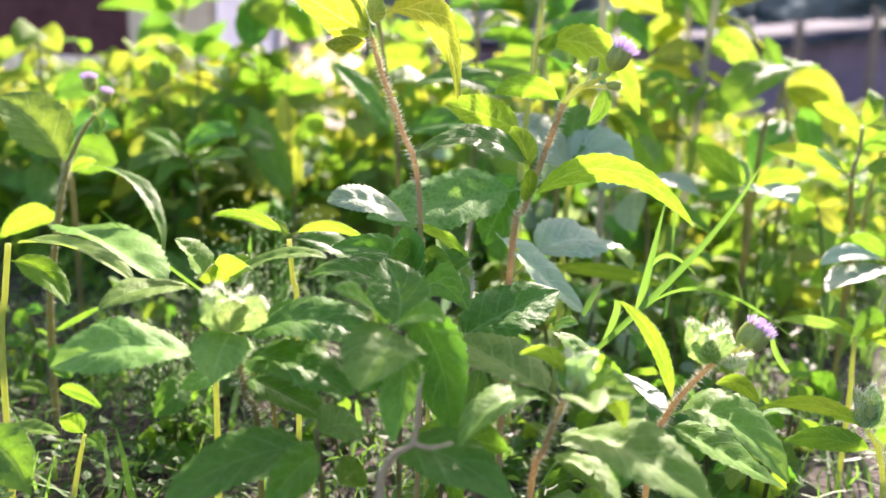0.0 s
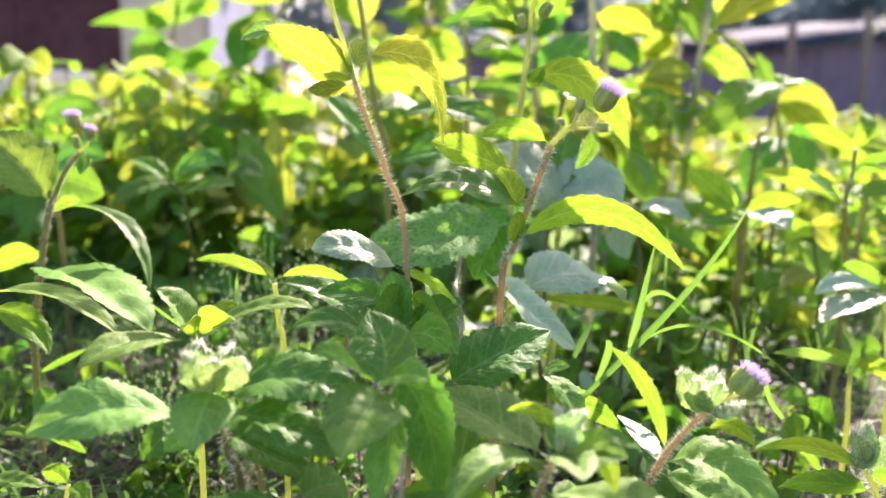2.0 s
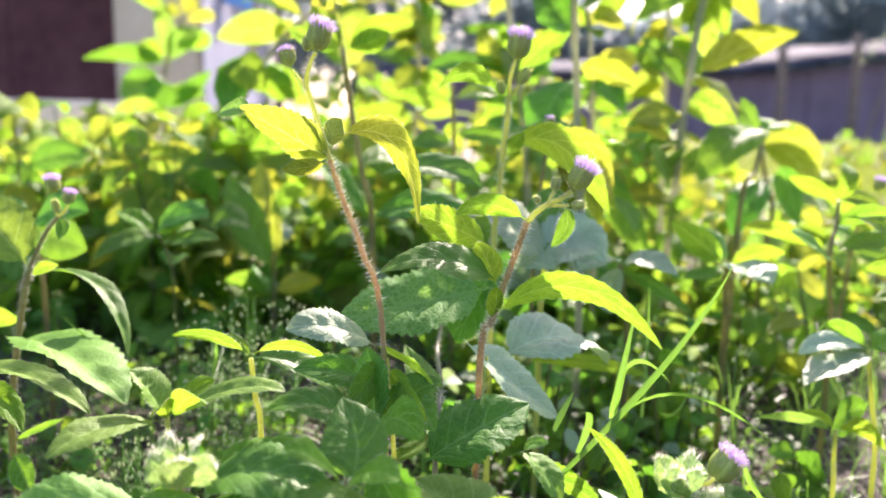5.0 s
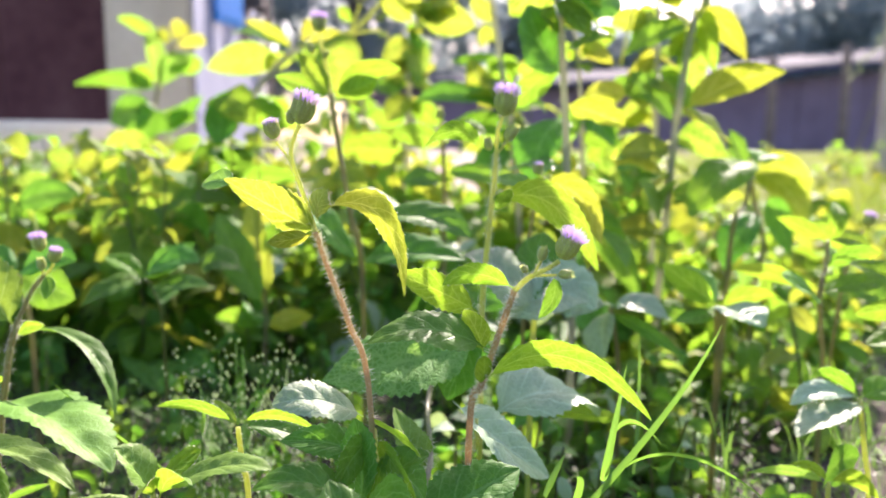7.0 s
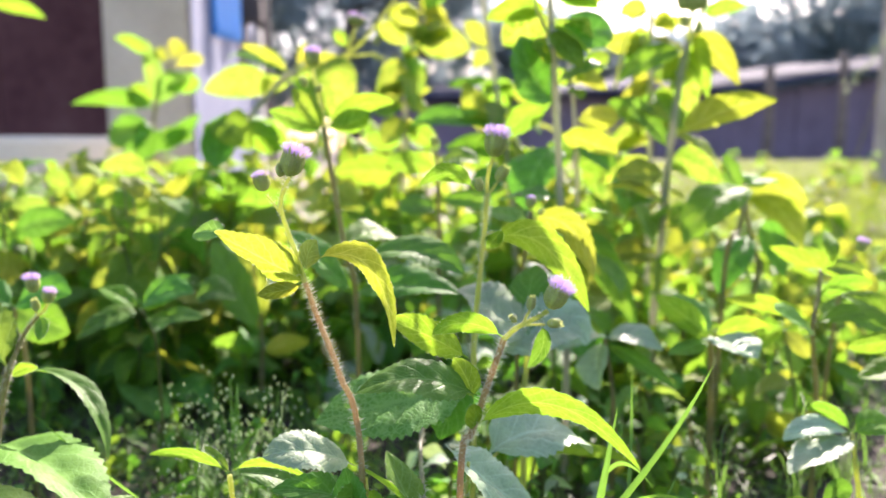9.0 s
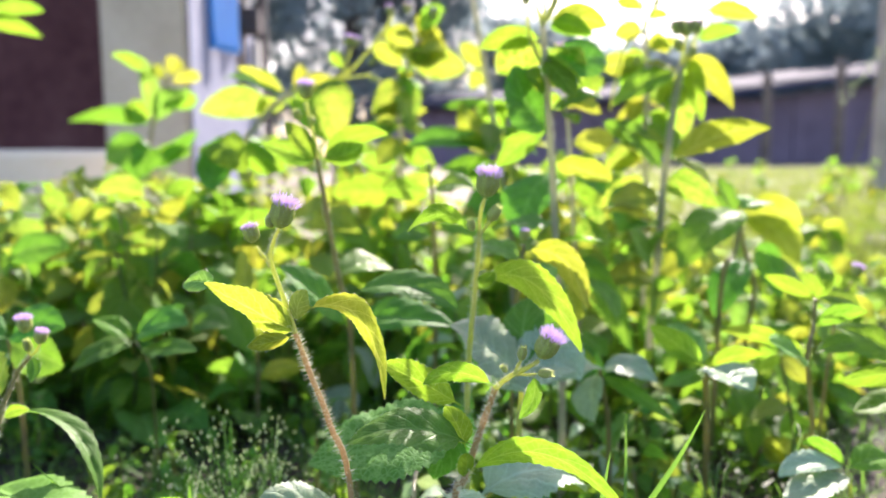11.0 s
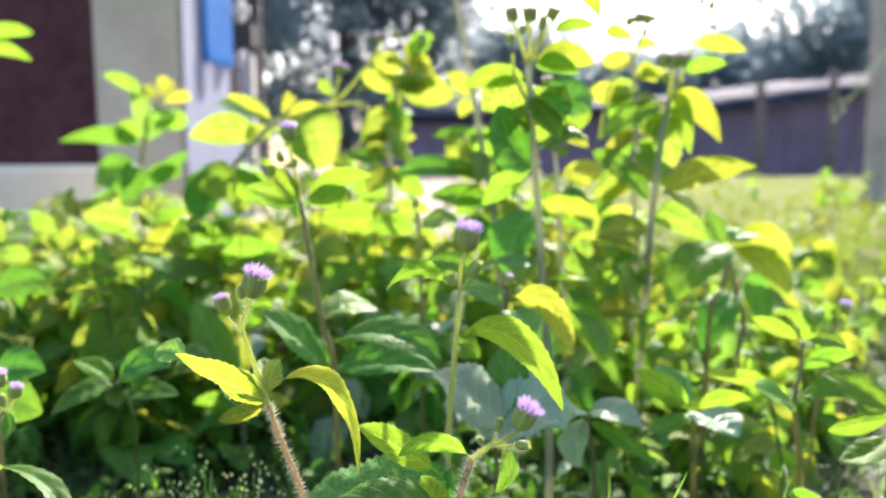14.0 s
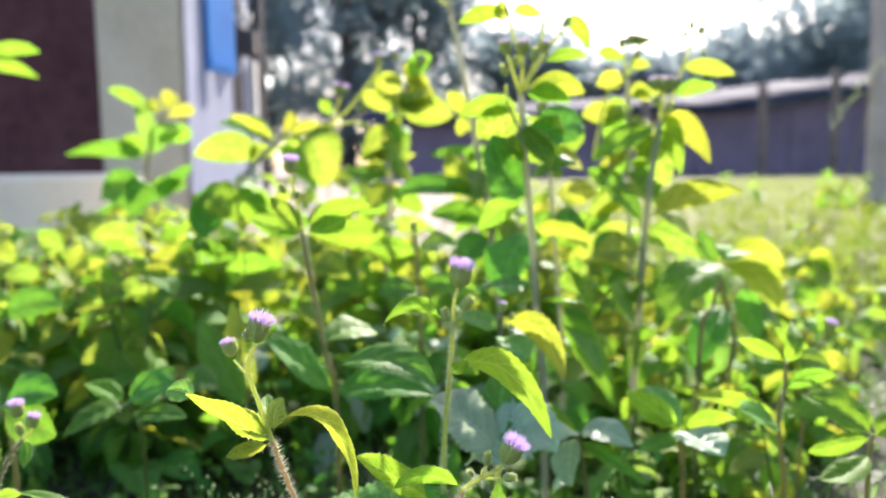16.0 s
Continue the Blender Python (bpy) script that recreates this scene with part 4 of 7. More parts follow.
leaf(p, (0.0673, 0.2000, 0.0737), (0.0571, 0.2000, 0.0801), (0.0427, 0.2000, 0.0791), 0.0109, -152, "deep")
leaf(p, (0.0666, 0.2000, 0.0706), (0.0762, 0.2000, 0.0714), (0.0801, 0.2000, 0.0632), 0.0119, 147, "deep")
p = thing("leafy_weed", (0.0313, 0.2090, -0.0120), "small weed seedling with narrow paired leaves", "weed")
stem(p, [(0.0316, 0.2090, -0.0160), (0.0313, 0.2090, 0.0555), (0.0299, 0.2090, 0.0678), (0.0289, 0.2090, 0.0791)], 0.00083, 0.00071, STEM, 120, 0.0015)
leaf(p, (0.0283, 0.2090, 0.0799), (0.0192, 0.2080, 0.0864), (0.0078, 0.2070, 0.0854), 0.0043, -68, "green")
leaf(p, (0.0296, 0.2090, 0.0804), (0.0413, 0.2068, 0.0858), (0.0530, 0.2030, 0.0797), 0.0035, 73, "green")
leaf(p, (0.0298, 0.2090, 0.0792), (0.0410, 0.2149, 0.0783), (0.0514, 0.2200, 0.0656), 0.0111, 146, "deep")
leaf(p, (0.0291, 0.2090, 0.0799), (0.0250, 0.2101, 0.0833), (0.0187, 0.2200, 0.0827), 0.0036, -153, "green")
p = thing("leafy_weed", (0.0135, 0.1880, -0.0120), "young weed with pale downy toothed leaves", "weed")
stem(p, [(0.0145, 0.1880, -0.0160), (0.0144, 0.1880, 0.0444), (0.0138, 0.1880, 0.0581), (0.0137, 0.1880, 0.0701)], 0.00084, 0.00063, STEM, 160, 0.0015)
leaf(p, (0.0136, 0.1880, 0.0693), (0.0097, 0.1870, 0.0782), (0.0054, 0.1860, 0.0822), 0.0120, -162, "pale", fold=0.35)
leaf(p, (0.0156, 0.1880, 0.0706), (0.0327, 0.1830, 0.0795), (0.0455, 0.1800, 0.0804), 0.0108, -14, "pale", fold=0.15, teeth=16, arch=1)
leaf(p, (0.0153, 0.1880, 0.0687), (0.0204, 0.1820, 0.0795), (0.0281, 0.1760, 0.0780), 0.0065, 45, "green")
leaf(p, (0.0136, 0.1880, 0.0686), (0.0161, 0.1819, 0.0768), (0.0154, 0.1750, 0.0749), 0.0057, -37, "green")
leaf(p, (0.0121, 0.1880, 0.0687), (0.0048, 0.1720, 0.0731), (-0.0016, 0.1600, 0.0708), 0.0112, 10, "pale", fold=0.15, teeth=16, arch=1)
leaf(p, (0.0147, 0.1880, 0.0701), (0.0145, 0.1998, 0.0730), (0.0183, 0.2100, 0.0720), 0.0075, 91, "green")
p = thing("leafy_weed", (0.0807, 0.2300, -0.0120), "leafy weed with broad quilted shaded leaves", "weed")
stem(p, [(0.0797, 0.2120, -0.0160), (0.0798, 0.2120, 0.0552), (0.0805, 0.2260, 0.0654), (0.0777, 0.2640, 0.0689), (0.0819, 0.2800, 0.0836)], 0.00092, 0.00066, STEM_DARK, 320, 0.0015)
leaf(p, (0.0952, 0.2560, 0.0907), (0.0717, 0.2544, 0.0847), (0.0448, 0.2480, 0.0798), 0.0349, -153, "quilt", fold=0.15, teeth=18)
leaf(p, (0.0968, 0.2620, 0.0954), (0.0892, 0.2616, 0.0850), (0.0845, 0.2580, 0.0707), 0.0191, -123, "deep", fold=0.15)
leaf(p, (0.0770, 0.2000, 0.0544), (0.0896, 0.2055, 0.0614), (0.1057, 0.2150, 0.0663), 0.0220, 159, "deep", fold=0.12, teeth=18)
leaf(p, (0.0868, 0.2300, 0.0801), (0.1005, 0.2305, 0.0667), (0.1162, 0.2350, 0.0548), 0.0197, 158, "satin", fold=0.25, teeth=16)
leaf(p, (0.0985, 0.2500, 0.0676), (0.1191, 0.2614, 0.0782), (0.1364, 0.2680, 0.0622), 0.0293, 163, "satin", fold=0.2, teeth=16)
stem(p, [(0.0912, 0.2400, 0.0611), (0.0965, 0.2450, 0.0652), (0.1043, 0.2550, 0.0682)], 0.00066, 0.00053, STEM)
leaf(p, (0.1063, 0.2800, 0.0590), (0.1324, 0.2890, 0.0571), (0.1574, 0.2900, 0.0505), 0.0066, 74, "green")
leaf(p, (0.1033, 0.3000, 0.0868), (0.1213, 0.3040, 0.1016), (0.1375, 0.3000, 0.0954), 0.0333, 154, "satin", fold=0.15, teeth=16)
leaf(p, (0.1026, 0.2000, 0.0585), (0.1085, 0.1950, 0.0576), (0.1125, 0.1900, 0.0488), 0.0098, -173, "pale")
leaf(p, (0.1037, 0.2050, 0.0573), (0.1057, 0.2005, 0.0613), (0.1099, 0.2000, 0.0612), 0.0045, 142, "pale")
leaf(p, (0.1036, 0.2100, 0.0502), (0.1134, 0.2010, 0.0521), (0.1249, 0.2000, 0.0434), 0.0079, 88, "green")
leaf(p, (0.0811, 0.2200, 0.0606), (0.0743, 0.2250, 0.0677), (0.0694, 0.2300, 0.0778), 0.0125, -179, "pale")
leaf(p, (0.0798, 0.2100, 0.0593), (0.0741, 0.2010, 0.0568), (0.0675, 0.2000, 0.0549), 0.0052, -162, "green")
stem(p, [(0.0905, 0.2200, -0.0160), (0.0910, 0.2200, 0.0558), (0.0932, 0.2250, 0.0679), (0.0939, 0.2280, 0.0757)], 0.00066, 0.00053, STEM, 80, 0.0015)
p = thing("flowering_weed", (0.1280, 0.1800, -0.0120), "low hairy weed with a reddish stem and lilac head", "weed", "flowering weeds")
stem(p, [(0.1260, 0.1780, -0.0160), (0.1267, 0.1780, 0.0333), (0.1295, 0.1770, 0.0458), (0.1333, 0.1760, 0.0529), (0.1377, 0.1750, 0.0592), (0.1410, 0.1740, 0.0632)], 0.00080, 0.00060, STEM_RED, 840, 0.0015)
head(p, (0.1484, 0.1800, 0.0648), (0.58, 0.04, 0.81), 0.00943, 0.3, BRACT_PALE)
head(p, (0.1449, 0.1800, 0.0618), (0.79, 0.01, 0.62), 0.00401, 0)
stem(p, [(0.1410, 0.1740, 0.0632), (0.1431, 0.1730, 0.0643), (0.1443, 0.1730, 0.0655)], 0.00050, 0.00050, STEM, 60, 0.00105)
leaf(p, (0.1394, 0.1750, 0.0600), (0.1340, 0.1721, 0.0654), (0.1304, 0.1700, 0.0714), 0.0078, -84, "down", fold=0.2, teeth=15, wave=0.22)
leaf(p, (0.1402, 0.1750, 0.0604), (0.1393, 0.1779, 0.0645), (0.1413, 0.1800, 0.0687), 0.0079, 168, "down", fold=0.2, teeth=15, wave=0.22)
leaf(p, (0.1393, 0.1740, 0.0603), (0.1346, 0.1684, 0.0656), (0.1329, 0.1660, 0.0709), 0.0067, -58, "down", fold=0.2, teeth=15, wave=0.22)
leaf(p, (0.1389, 0.1720, 0.0610), (0.1373, 0.1683, 0.0662), (0.1390, 0.1670, 0.0701), 0.0054, 6, "down", fold=0.2, wave=0.22)
leaf(p, (0.1384, 0.1720, 0.0606), (0.1347, 0.1672, 0.0647), (0.1345, 0.1640, 0.0695), 0.0044, 3, "down", fold=0.2, teeth=11, wave=0.22)
leaf(p, (0.1399, 0.1740, 0.0603), (0.1430, 0.1702, 0.0615), (0.1446, 0.1680, 0.0647), 0.0037, 110, "down")
leaf(p, (0.1307, 0.1770, 0.0473), (0.1281, 0.1802, 0.0643), (0.1174, 0.1850, 0.0718), 0.0042, -94, "green")
leaf(p, (0.1306, 0.1770, 0.0458), (0.1403, 0.1699, 0.0528), (0.1537, 0.1620, 0.0374), 0.0178, 171, "pale", fold=0.3, teeth=16)
leaf(p, (0.1299, 0.1780, 0.0431), (0.1411, 0.1750, 0.0387), (0.1579, 0.1720, 0.0304), 0.0143, 169, "pale")
leaf(p, (0.1303, 0.1800, 0.0438), (0.1299, 0.1990, 0.0434), (0.1253, 0.2100, 0.0439), 0.0070, 172, "satin")
leaf(p, (0.1436, 0.1900, 0.0495), (0.1536, 0.1990, 0.0486), (0.1602, 0.2000, 0.0408), 0.0052, 70, "green")
p = thing("leafy_weed", (0.1960, 0.2000, -0.0120), "low weed with bright narrow leaves and a fuzzy bud", "weed")
stem(p, [(0.1970, 0.2000, -0.0160), (0.1963, 0.2000, 0.0155), (0.1934, 0.2000, 0.0287), (0.1895, 0.2000, 0.0351)], 0.00079, 0.00068, STEM, 280, 0.0015)
leaf(p, (0.1904, 0.2000, 0.0343), (0.1753, 0.2000, 0.0439), (0.1594, 0.2000, 0.0390), 0.0059, -70, "green")
leaf(p, (0.1926, 0.2000, 0.0287), (0.1755, 0.1905, 0.0370), (0.1615, 0.1850, 0.0372), 0.0073, -83, "green")
leaf(p, (0.1896, 0.2000, 0.0343), (0.1879, 0.2000, 0.0400), (0.1850, 0.2000, 0.0465), 0.0064, -91, "down", fold=0.2, wave=0.22)
leaf(p, (0.1904, 0.2000, 0.0343), (0.1920, 0.2000, 0.0401), (0.1948, 0.2000, 0.0451), 0.0064, 103, "down", fold=0.2, wave=0.22)
leaf(p, (0.1901, 0.2000, 0.0343), (0.1897, 0.2005, 0.0414), (0.1919, 0.2050, 0.0463), 0.0065, -152, "down", fold=0.2, wave=0.22)
leaf(p, (0.1905, 0.2000, 0.0335), (0.1978, 0.2000, 0.0348), (0.2060, 0.2000, 0.0295), 0.0080, 75, "green")
head(p, (0.1896, 0.2000, 0.0400), (-0.04, 0.04, 1.00), 0.00477, 0)
p = thing("leafy_weed", (0.0948, 0.1480, -0.0120), "leafy weed with pale downy leaves round a bud", "weed")
stem(p, [(0.0945, 0.1480, -0.0160), (0.0951, 0.1480, 0.0383), (0.0976, 0.1480, 0.0496), (0.0996, 0.1480, 0.0560), (0.1012, 0.1480, 0.0610)], 0.00072, 0.00056, STEM_RED, 520, 0.0015)
leaf(p, (0.0993, 0.1480, 0.0603), (0.0883, 0.1552, 0.0643), (0.0767, 0.1640, 0.0672), 0.0181, -179, "pale", fold=0.2, teeth=16)
leaf(p, (0.0988, 0.1480, 0.0590), (0.0882, 0.1398, 0.0652), (0.0801, 0.1300, 0.0572), 0.0110, -179, "pale", fold=0.25)
leaf(p, (0.1012, 0.1480, 0.0610), (0.0997, 0.1500, 0.0703), (0.0914, 0.1520, 0.0680), 0.0041, -80, "green")
leaf(p, (0.1016, 0.1480, 0.0604), (0.1065, 0.1403, 0.0652), (0.1126, 0.1350, 0.0668), 0.0099, 149, "pale", fold=0.4)
leaf(p, (0.1013, 0.1460, 0.0618), (0.1034, 0.1440, 0.0682), (0.1060, 0.1420, 0.0720), 0.0068, 100, "down", fold=0.2, wave=0.22)
leaf(p, (0.1015, 0.1500, 0.0602), (0.1008, 0.1520, 0.0648), (0.1021, 0.1540, 0.0684), 0.0058, 154, "down", fold=0.2, wave=0.22)
leaf(p, (0.1021, 0.1480, 0.0610), (0.1033, 0.1353, 0.0659), (0.1031, 0.1250, 0.0672), 0.0087, 173, "pale")
leaf(p, (0.1010, 0.1480, 0.0610), (0.1024, 0.1482, 0.0660), (0.1042, 0.1500, 0.0677), 0.0066, 178, "pale", fold=0.5)
head(p, (0.1017, 0.1420, 0.0652), (0.28, 0.05, 0.96), 0.00395, 0)
leaf(p, (0.1054, 0.1400, 0.0638), (0.1102, 0.1378, 0.0657), (0.1105, 0.1340, 0.0604), 0.0044, 113, "green")
leaf(p, (0.0998, 0.1480, 0.0516), (0.1111, 0.1377, 0.0576), (0.1251, 0.1250, 0.0505), 0.0181, 178, "pale", fold=0.25, teeth=16)
leaf(p, (0.0989, 0.1480, 0.0485), (0.1060, 0.1398, 0.0489), (0.1093, 0.1300, 0.0466), 0.0101, -174, "pale")
leaf(p, (0.1014, 0.1600, 0.0441), (0.1084, 0.1645, 0.0445), (0.1117, 0.1650, 0.0410), 0.0079, 164, "pale")
p = thing("leafy_weed", (0.0528, 0.1400, -0.0120), "broad shaded weed leaves close to the soil", "weed")
stem(p, [(0.0532, 0.1400, -0.0160), (0.0530, 0.1400, 0.0374), (0.0523, 0.1400, 0.0447), (0.0516, 0.1400, 0.0544)], 0.00060, 0.00053, STEM_BROWN)
leaf(p, (0.0516, 0.1400, 0.0508), (0.0377, 0.1345, 0.0515), (0.0268, 0.1250, 0.0454), 0.0136, -157, "deep", fold=0.15)
leaf(p, (0.0528, 0.1400, 0.0496), (0.0495, 0.1305, 0.0511), (0.0456, 0.1250, 0.0455), 0.0096, -112, "deep", fold=0.15)
leaf(p, (0.0516, 0.1400, 0.0532), (0.0544, 0.1495, 0.0522), (0.0583, 0.1550, 0.0480), 0.0108, 146, "deep")
leaf(p, (0.0550, 0.1400, 0.0461), (0.0576, 0.1400, 0.0459), (0.0619, 0.1400, 0.0429), 0.0077, 157, "green")
leaf(p, (0.0663, 0.1400, 0.0516), (0.0778, 0.1321, 0.0559), (0.0899, 0.1250, 0.0494), 0.0133, 162, "deep", fold=0.15)
leaf(p, (0.0664, 0.1500, 0.0456), (0.0811, 0.1500, 0.0505), (0.0903, 0.1500, 0.0470), 0.0106, 90, "deep", fold=0.15)
leaf(p, (0.0782, 0.1700, 0.0278), (0.0815, 0.1710, 0.0446), (0.0838, 0.1800, 0.0546), 0.0118, 133, "deep")
# dry twig
p = thing("dry_twig", (0.0663, 0.1220, -0.0120), "bare forked tan twig standing among leaves", "twig")
stem(p, [(0.0667, 0.1220, 0.0496), (0.0670, 0.1220, 0.0550), (0.0691, 0.1220, 0.0588), (0.0722, 0.1220, 0.0611), (0.0728, 0.1230, 0.0659), (0.0729, 0.1250, 0.0708)], 0.00083, 0.00032, TWIG)
stem(p, [(0.0722, 0.1220, 0.0611), (0.0751, 0.1220, 0.0604), (0.0790, 0.1220, 0.0615)], 0.00045, 0.00026, TWIG)
p = thing("leafy_weed", (-0.0401, 0.2000, -0.0120), "thin low weed with yellow-green leaves near soil", "weed")
stem(p, [(-0.0332, 0.2000, 0.0012), (-0.0309, 0.2000, 0.0121), (-0.0287, 0.2000, 0.0210)], 0.00079, 0.00056, STEM)
leaf(p, (-0.0287, 0.2000, 0.0210), (-0.0306, 0.1979, 0.0264), (-0.0331, 0.1950, 0.0278), 0.0061, -74, "green")
leaf(p, (-0.0287, 0.2000, 0.0201), (-0.0237, 0.1979, 0.0216), (-0.0210, 0.1950, 0.0186), 0.0054, 155, "green")
leaf(p, (-0.0538, 0.2300, 0.0216), (-0.0434, 0.2250, 0.0251), (-0.0337, 0.2200, 0.0206), 0.0049, 96, "green")
leaf(p, (-0.0558, 0.2300, 0.0195), (-0.0616, 0.2300, 0.0241), (-0.0710, 0.2300, 0.0207), 0.0051, -153, "green")
leaf(p, (-0.0538, 0.2000, 0.0213), (-0.0395, 0.1910, 0.0273), (-0.0303, 0.1900, 0.0255), 0.0065, 165, "pale")
leaf(p, (-0.0241, 0.1500, 0.0416), (-0.0147, 0.1450, 0.0446), (-0.0083, 0.1400, 0.0373), 0.0126, 128, "deep")
p = thing("leafy_weed", (0.2375, 0.2800, -0.0120), "small weed with greyish downy leaf pair", "weed")
stem(p, [(0.2382, 0.2800, -0.0160), (0.2375, 0.2800, 0.0287), (0.2348, 0.2800, 0.0459), (0.2313, 0.2800, 0.0660)], 0.00098, 0.00081, STEM, 120, 0.0015)
leaf(p, (0.2313, 0.2800, 0.0660), (0.2170, 0.2795, 0.0711), (0.2050, 0.2750, 0.0651), 0.0111, -162, "satin")
leaf(p, (0.2314, 0.2800, 0.0649), (0.2168, 0.2702, 0.0638), (0.2021, 0.2620, 0.0583), 0.0167, 180, "satin")
leaf(p, (0.2313, 0.2800, 0.0664), (0.2248, 0.2850, 0.0746), (0.2193, 0.2900, 0.0714), 0.0068, -71, "green")
leaf(p, (0.2317, 0.2800, 0.0660), (0.2418, 0.2850, 0.0692), (0.2550, 0.2900, 0.0649), 0.0118, 146, "green")
p = thing("leafy_weed", (0.2158, 0.2600, -0.0120), "slender weed with a drooping pale leaf", "weed")
stem(p, [(0.2142, 0.2600, -0.0160), (0.2140, 0.2600, 0.0219), (0.2133, 0.2600, 0.0322), (0.2129, 0.2600, 0.0434)], 0.00090, 0.00075, STEM, 120, 0.0015)
leaf(p, (0.2125, 0.2600, 0.0427), (0.1981, 0.2550, 0.0507), (0.1821, 0.2500, 0.0507), 0.0045, -67, "pale")
leaf(p, (0.2129, 0.2600, 0.0432), (0.2100, 0.2650, 0.0475), (0.2033, 0.2700, 0.0443), 0.0049, -81, "green")
leaf(p, (0.2130, 0.2600, 0.0424), (0.2221, 0.2645, 0.0468), (0.2330, 0.2650, 0.0349), 0.0068, 67, "green")
leaf(p, (0.2159, 0.2700, 0.0364), (0.2240, 0.2795, 0.0443), (0.2355, 0.2850, 0.0420), 0.0151, 97, "deep")
p = thing("grass_tuft", (0.1294, 0.2250, -0.0120), "tuft of bright green grass blades", "grass")
blade(p, (0.1133, 0.2000, 0.0518), (0.1476, 0.2250, 0.0782), (0.1660, 0.2350, 0.1032), 0.00226, GRASS, "blade")
blade(p, (0.1303, 0.2220, 0.0598), (0.1321, 0.2220, 0.0701), (0.1374, 0.2300, 0.0922), 0.00242, GRASS, "blade")
blade(p, (0.1284, 0.2200, 0.0571), (0.1533, 0.2300, 0.0647), (0.1853, 0.2350, 0.0459), 0.00136, GRASS, "blade")
blade(p, (0.1199, 0.2150, 0.0520), (0.1228, 0.2150, 0.0622), (0.1201, 0.2150, 0.0638), 0.00211, GRASS, "blade")
blade(p, (0.1330, 0.2300, 0.0676), (0.1392, 0.2300, 0.0747), (0.1474, 0.2250, 0.0697), 0.00181, GRASS, "blade")
blade(p, (0.1533, 0.2600, 0.0484), (0.1600, 0.2600, 0.0486), (0.1678, 0.2700, 0.0587), 0.00151, GRASS, "blade")
blade(p, (0.1453, 0.2500, 0.0498), (0.1484, 0.2600, 0.0662), (0.1501, 0.2700, 0.0895), 0.00121, GRASS, "blade")
blade(p, (0.1125, 0.2100, 0.0605), (0.1160, 0.2150, 0.0653), (0.1189, 0.2200, 0.0687), 0.00211, GRASS, "blade")
blade(p, (0.1583, 0.1800, 0.0570), (0.1545, 0.1800, 0.0625), (0.1531, 0.1800, 0.0681), 0.00136, GRASS, "blade")
p = thing("grass_tuft", (-0.0120, 0.2400, -0.0120), "thin arching grass blade", "grass")
blade(p, (-0.0048, 0.2400, 0.0523), (-0.0267, 0.2450, 0.0652), (-0.0486, 0.2500, 0.0808), 0.00113, GRASS, "blade")
blade(p, (0.0042, 0.2500, 0.0608), (0.0049, 0.2500, 0.0666), (0.0055, 0.2500, 0.0734), 0.00146, GRASS, "blade")
p = thing("leafy_weed", (0.2029, 0.3500, -0.0120), "leafy weed with glossy pointed leaves at its tip", "weed")
stem(p, [(0.2039, 0.3500, -0.0160), (0.2036, 0.3500, 0.0515), (0.2027, 0.3500, 0.0732), (0.2020, 0.3500, 0.0839)], 0.00145, 0.00124, STEM_BROWN, 120, 0.0015)
leaf(p, (0.2017, 0.3500, 0.0834), (0.1897, 0.3479, 0.0949), (0.1759, 0.3450, 0.1036), 0.0128, -64, "green")
leaf(p, (0.2022, 0.3500, 0.0839), (0.1978, 0.3600, 0.0947), (0.1899, 0.3700, 0.0989), 0.0163, 175, "pale")
leaf(p, (0.2030, 0.3500, 0.0839), (0.2137, 0.3495, 0.0931), (0.2260, 0.3450, 0.0903), 0.0102, 74, "green")
leaf(p, (0.2023, 0.3500, 0.0826), (0.2039, 0.3355, 0.0846), (0.2137, 0.3250, 0.0807), 0.0257, 177, "satin", fold=0.25)
leaf(p, (0.2020, 0.3500, 0.0826), (0.1906, 0.3400, 0.0801), (0.1784, 0.3300, 0.0809), 0.0104, -163, "green")
p = thing("leafy_weed", (0.2452, 0.3400, -0.0120), "tall leafy weed with stacked paired leaves", "weed")
stem(p, [(0.2465, 0.3400, -0.0160), (0.2459, 0.3400, 0.0559), (0.2437, 0.3400, 0.0769), (0.2422, 0.3400, 0.0924), (0.2485, 0.3500, 0.1023), (0.2533, 0.3600, 0.1128)], 0.00120, 0.00080, STEM_BROWN, 160, 0.0015)
leaf(p, (0.2422, 0.3400, 0.0937), (0.2246, 0.3400, 0.1040), (0.2040, 0.3400, 0.1029), 0.0088, -67, "green")
leaf(p, (0.2423, 0.3400, 0.0899), (0.2291, 0.3300, 0.0960), (0.2175, 0.3200, 0.1029), 0.0164, -140, "pale")
leaf(p, (0.2427, 0.3400, 0.0919), (0.2591, 0.3440, 0.0998), (0.2722, 0.3400, 0.0974), 0.0123, 155, "green")
leaf(p, (0.2477, 0.3500, 0.1023), (0.2589, 0.3500, 0.1134), (0.2715, 0.3500, 0.1087), 0.0091, 81, "green")
leaf(p, (0.2528, 0.3600, 0.1128), (0.2422, 0.3605, 0.1203), (0.2321, 0.3650, 0.1225), 0.0082, -69, "green")
leaf(p, (0.2533, 0.3600, 0.1128), (0.2654, 0.3650, 0.1155), (0.2785, 0.3700, 0.1073), 0.0110, 135, "green")
leaf(p, (0.2533, 0.3600, 0.1115), (0.2445, 0.3450, 0.1266), (0.2590, 0.3700, 0.1294), 0.0085, 153, "green")
p = thing("leafy_weed", (0.2665, 0.3100, -0.0120), "leafy weed with a broad glossy green leaf", "weed")
stem(p, [(0.2666, 0.3100, -0.0160), (0.2665, 0.3100, 0.0693), (0.2664, 0.3100, 0.0883), (0.2676, 0.3100, 0.0953)], 0.00109, 0.00091, STEM_BROWN, 120, 0.0015)
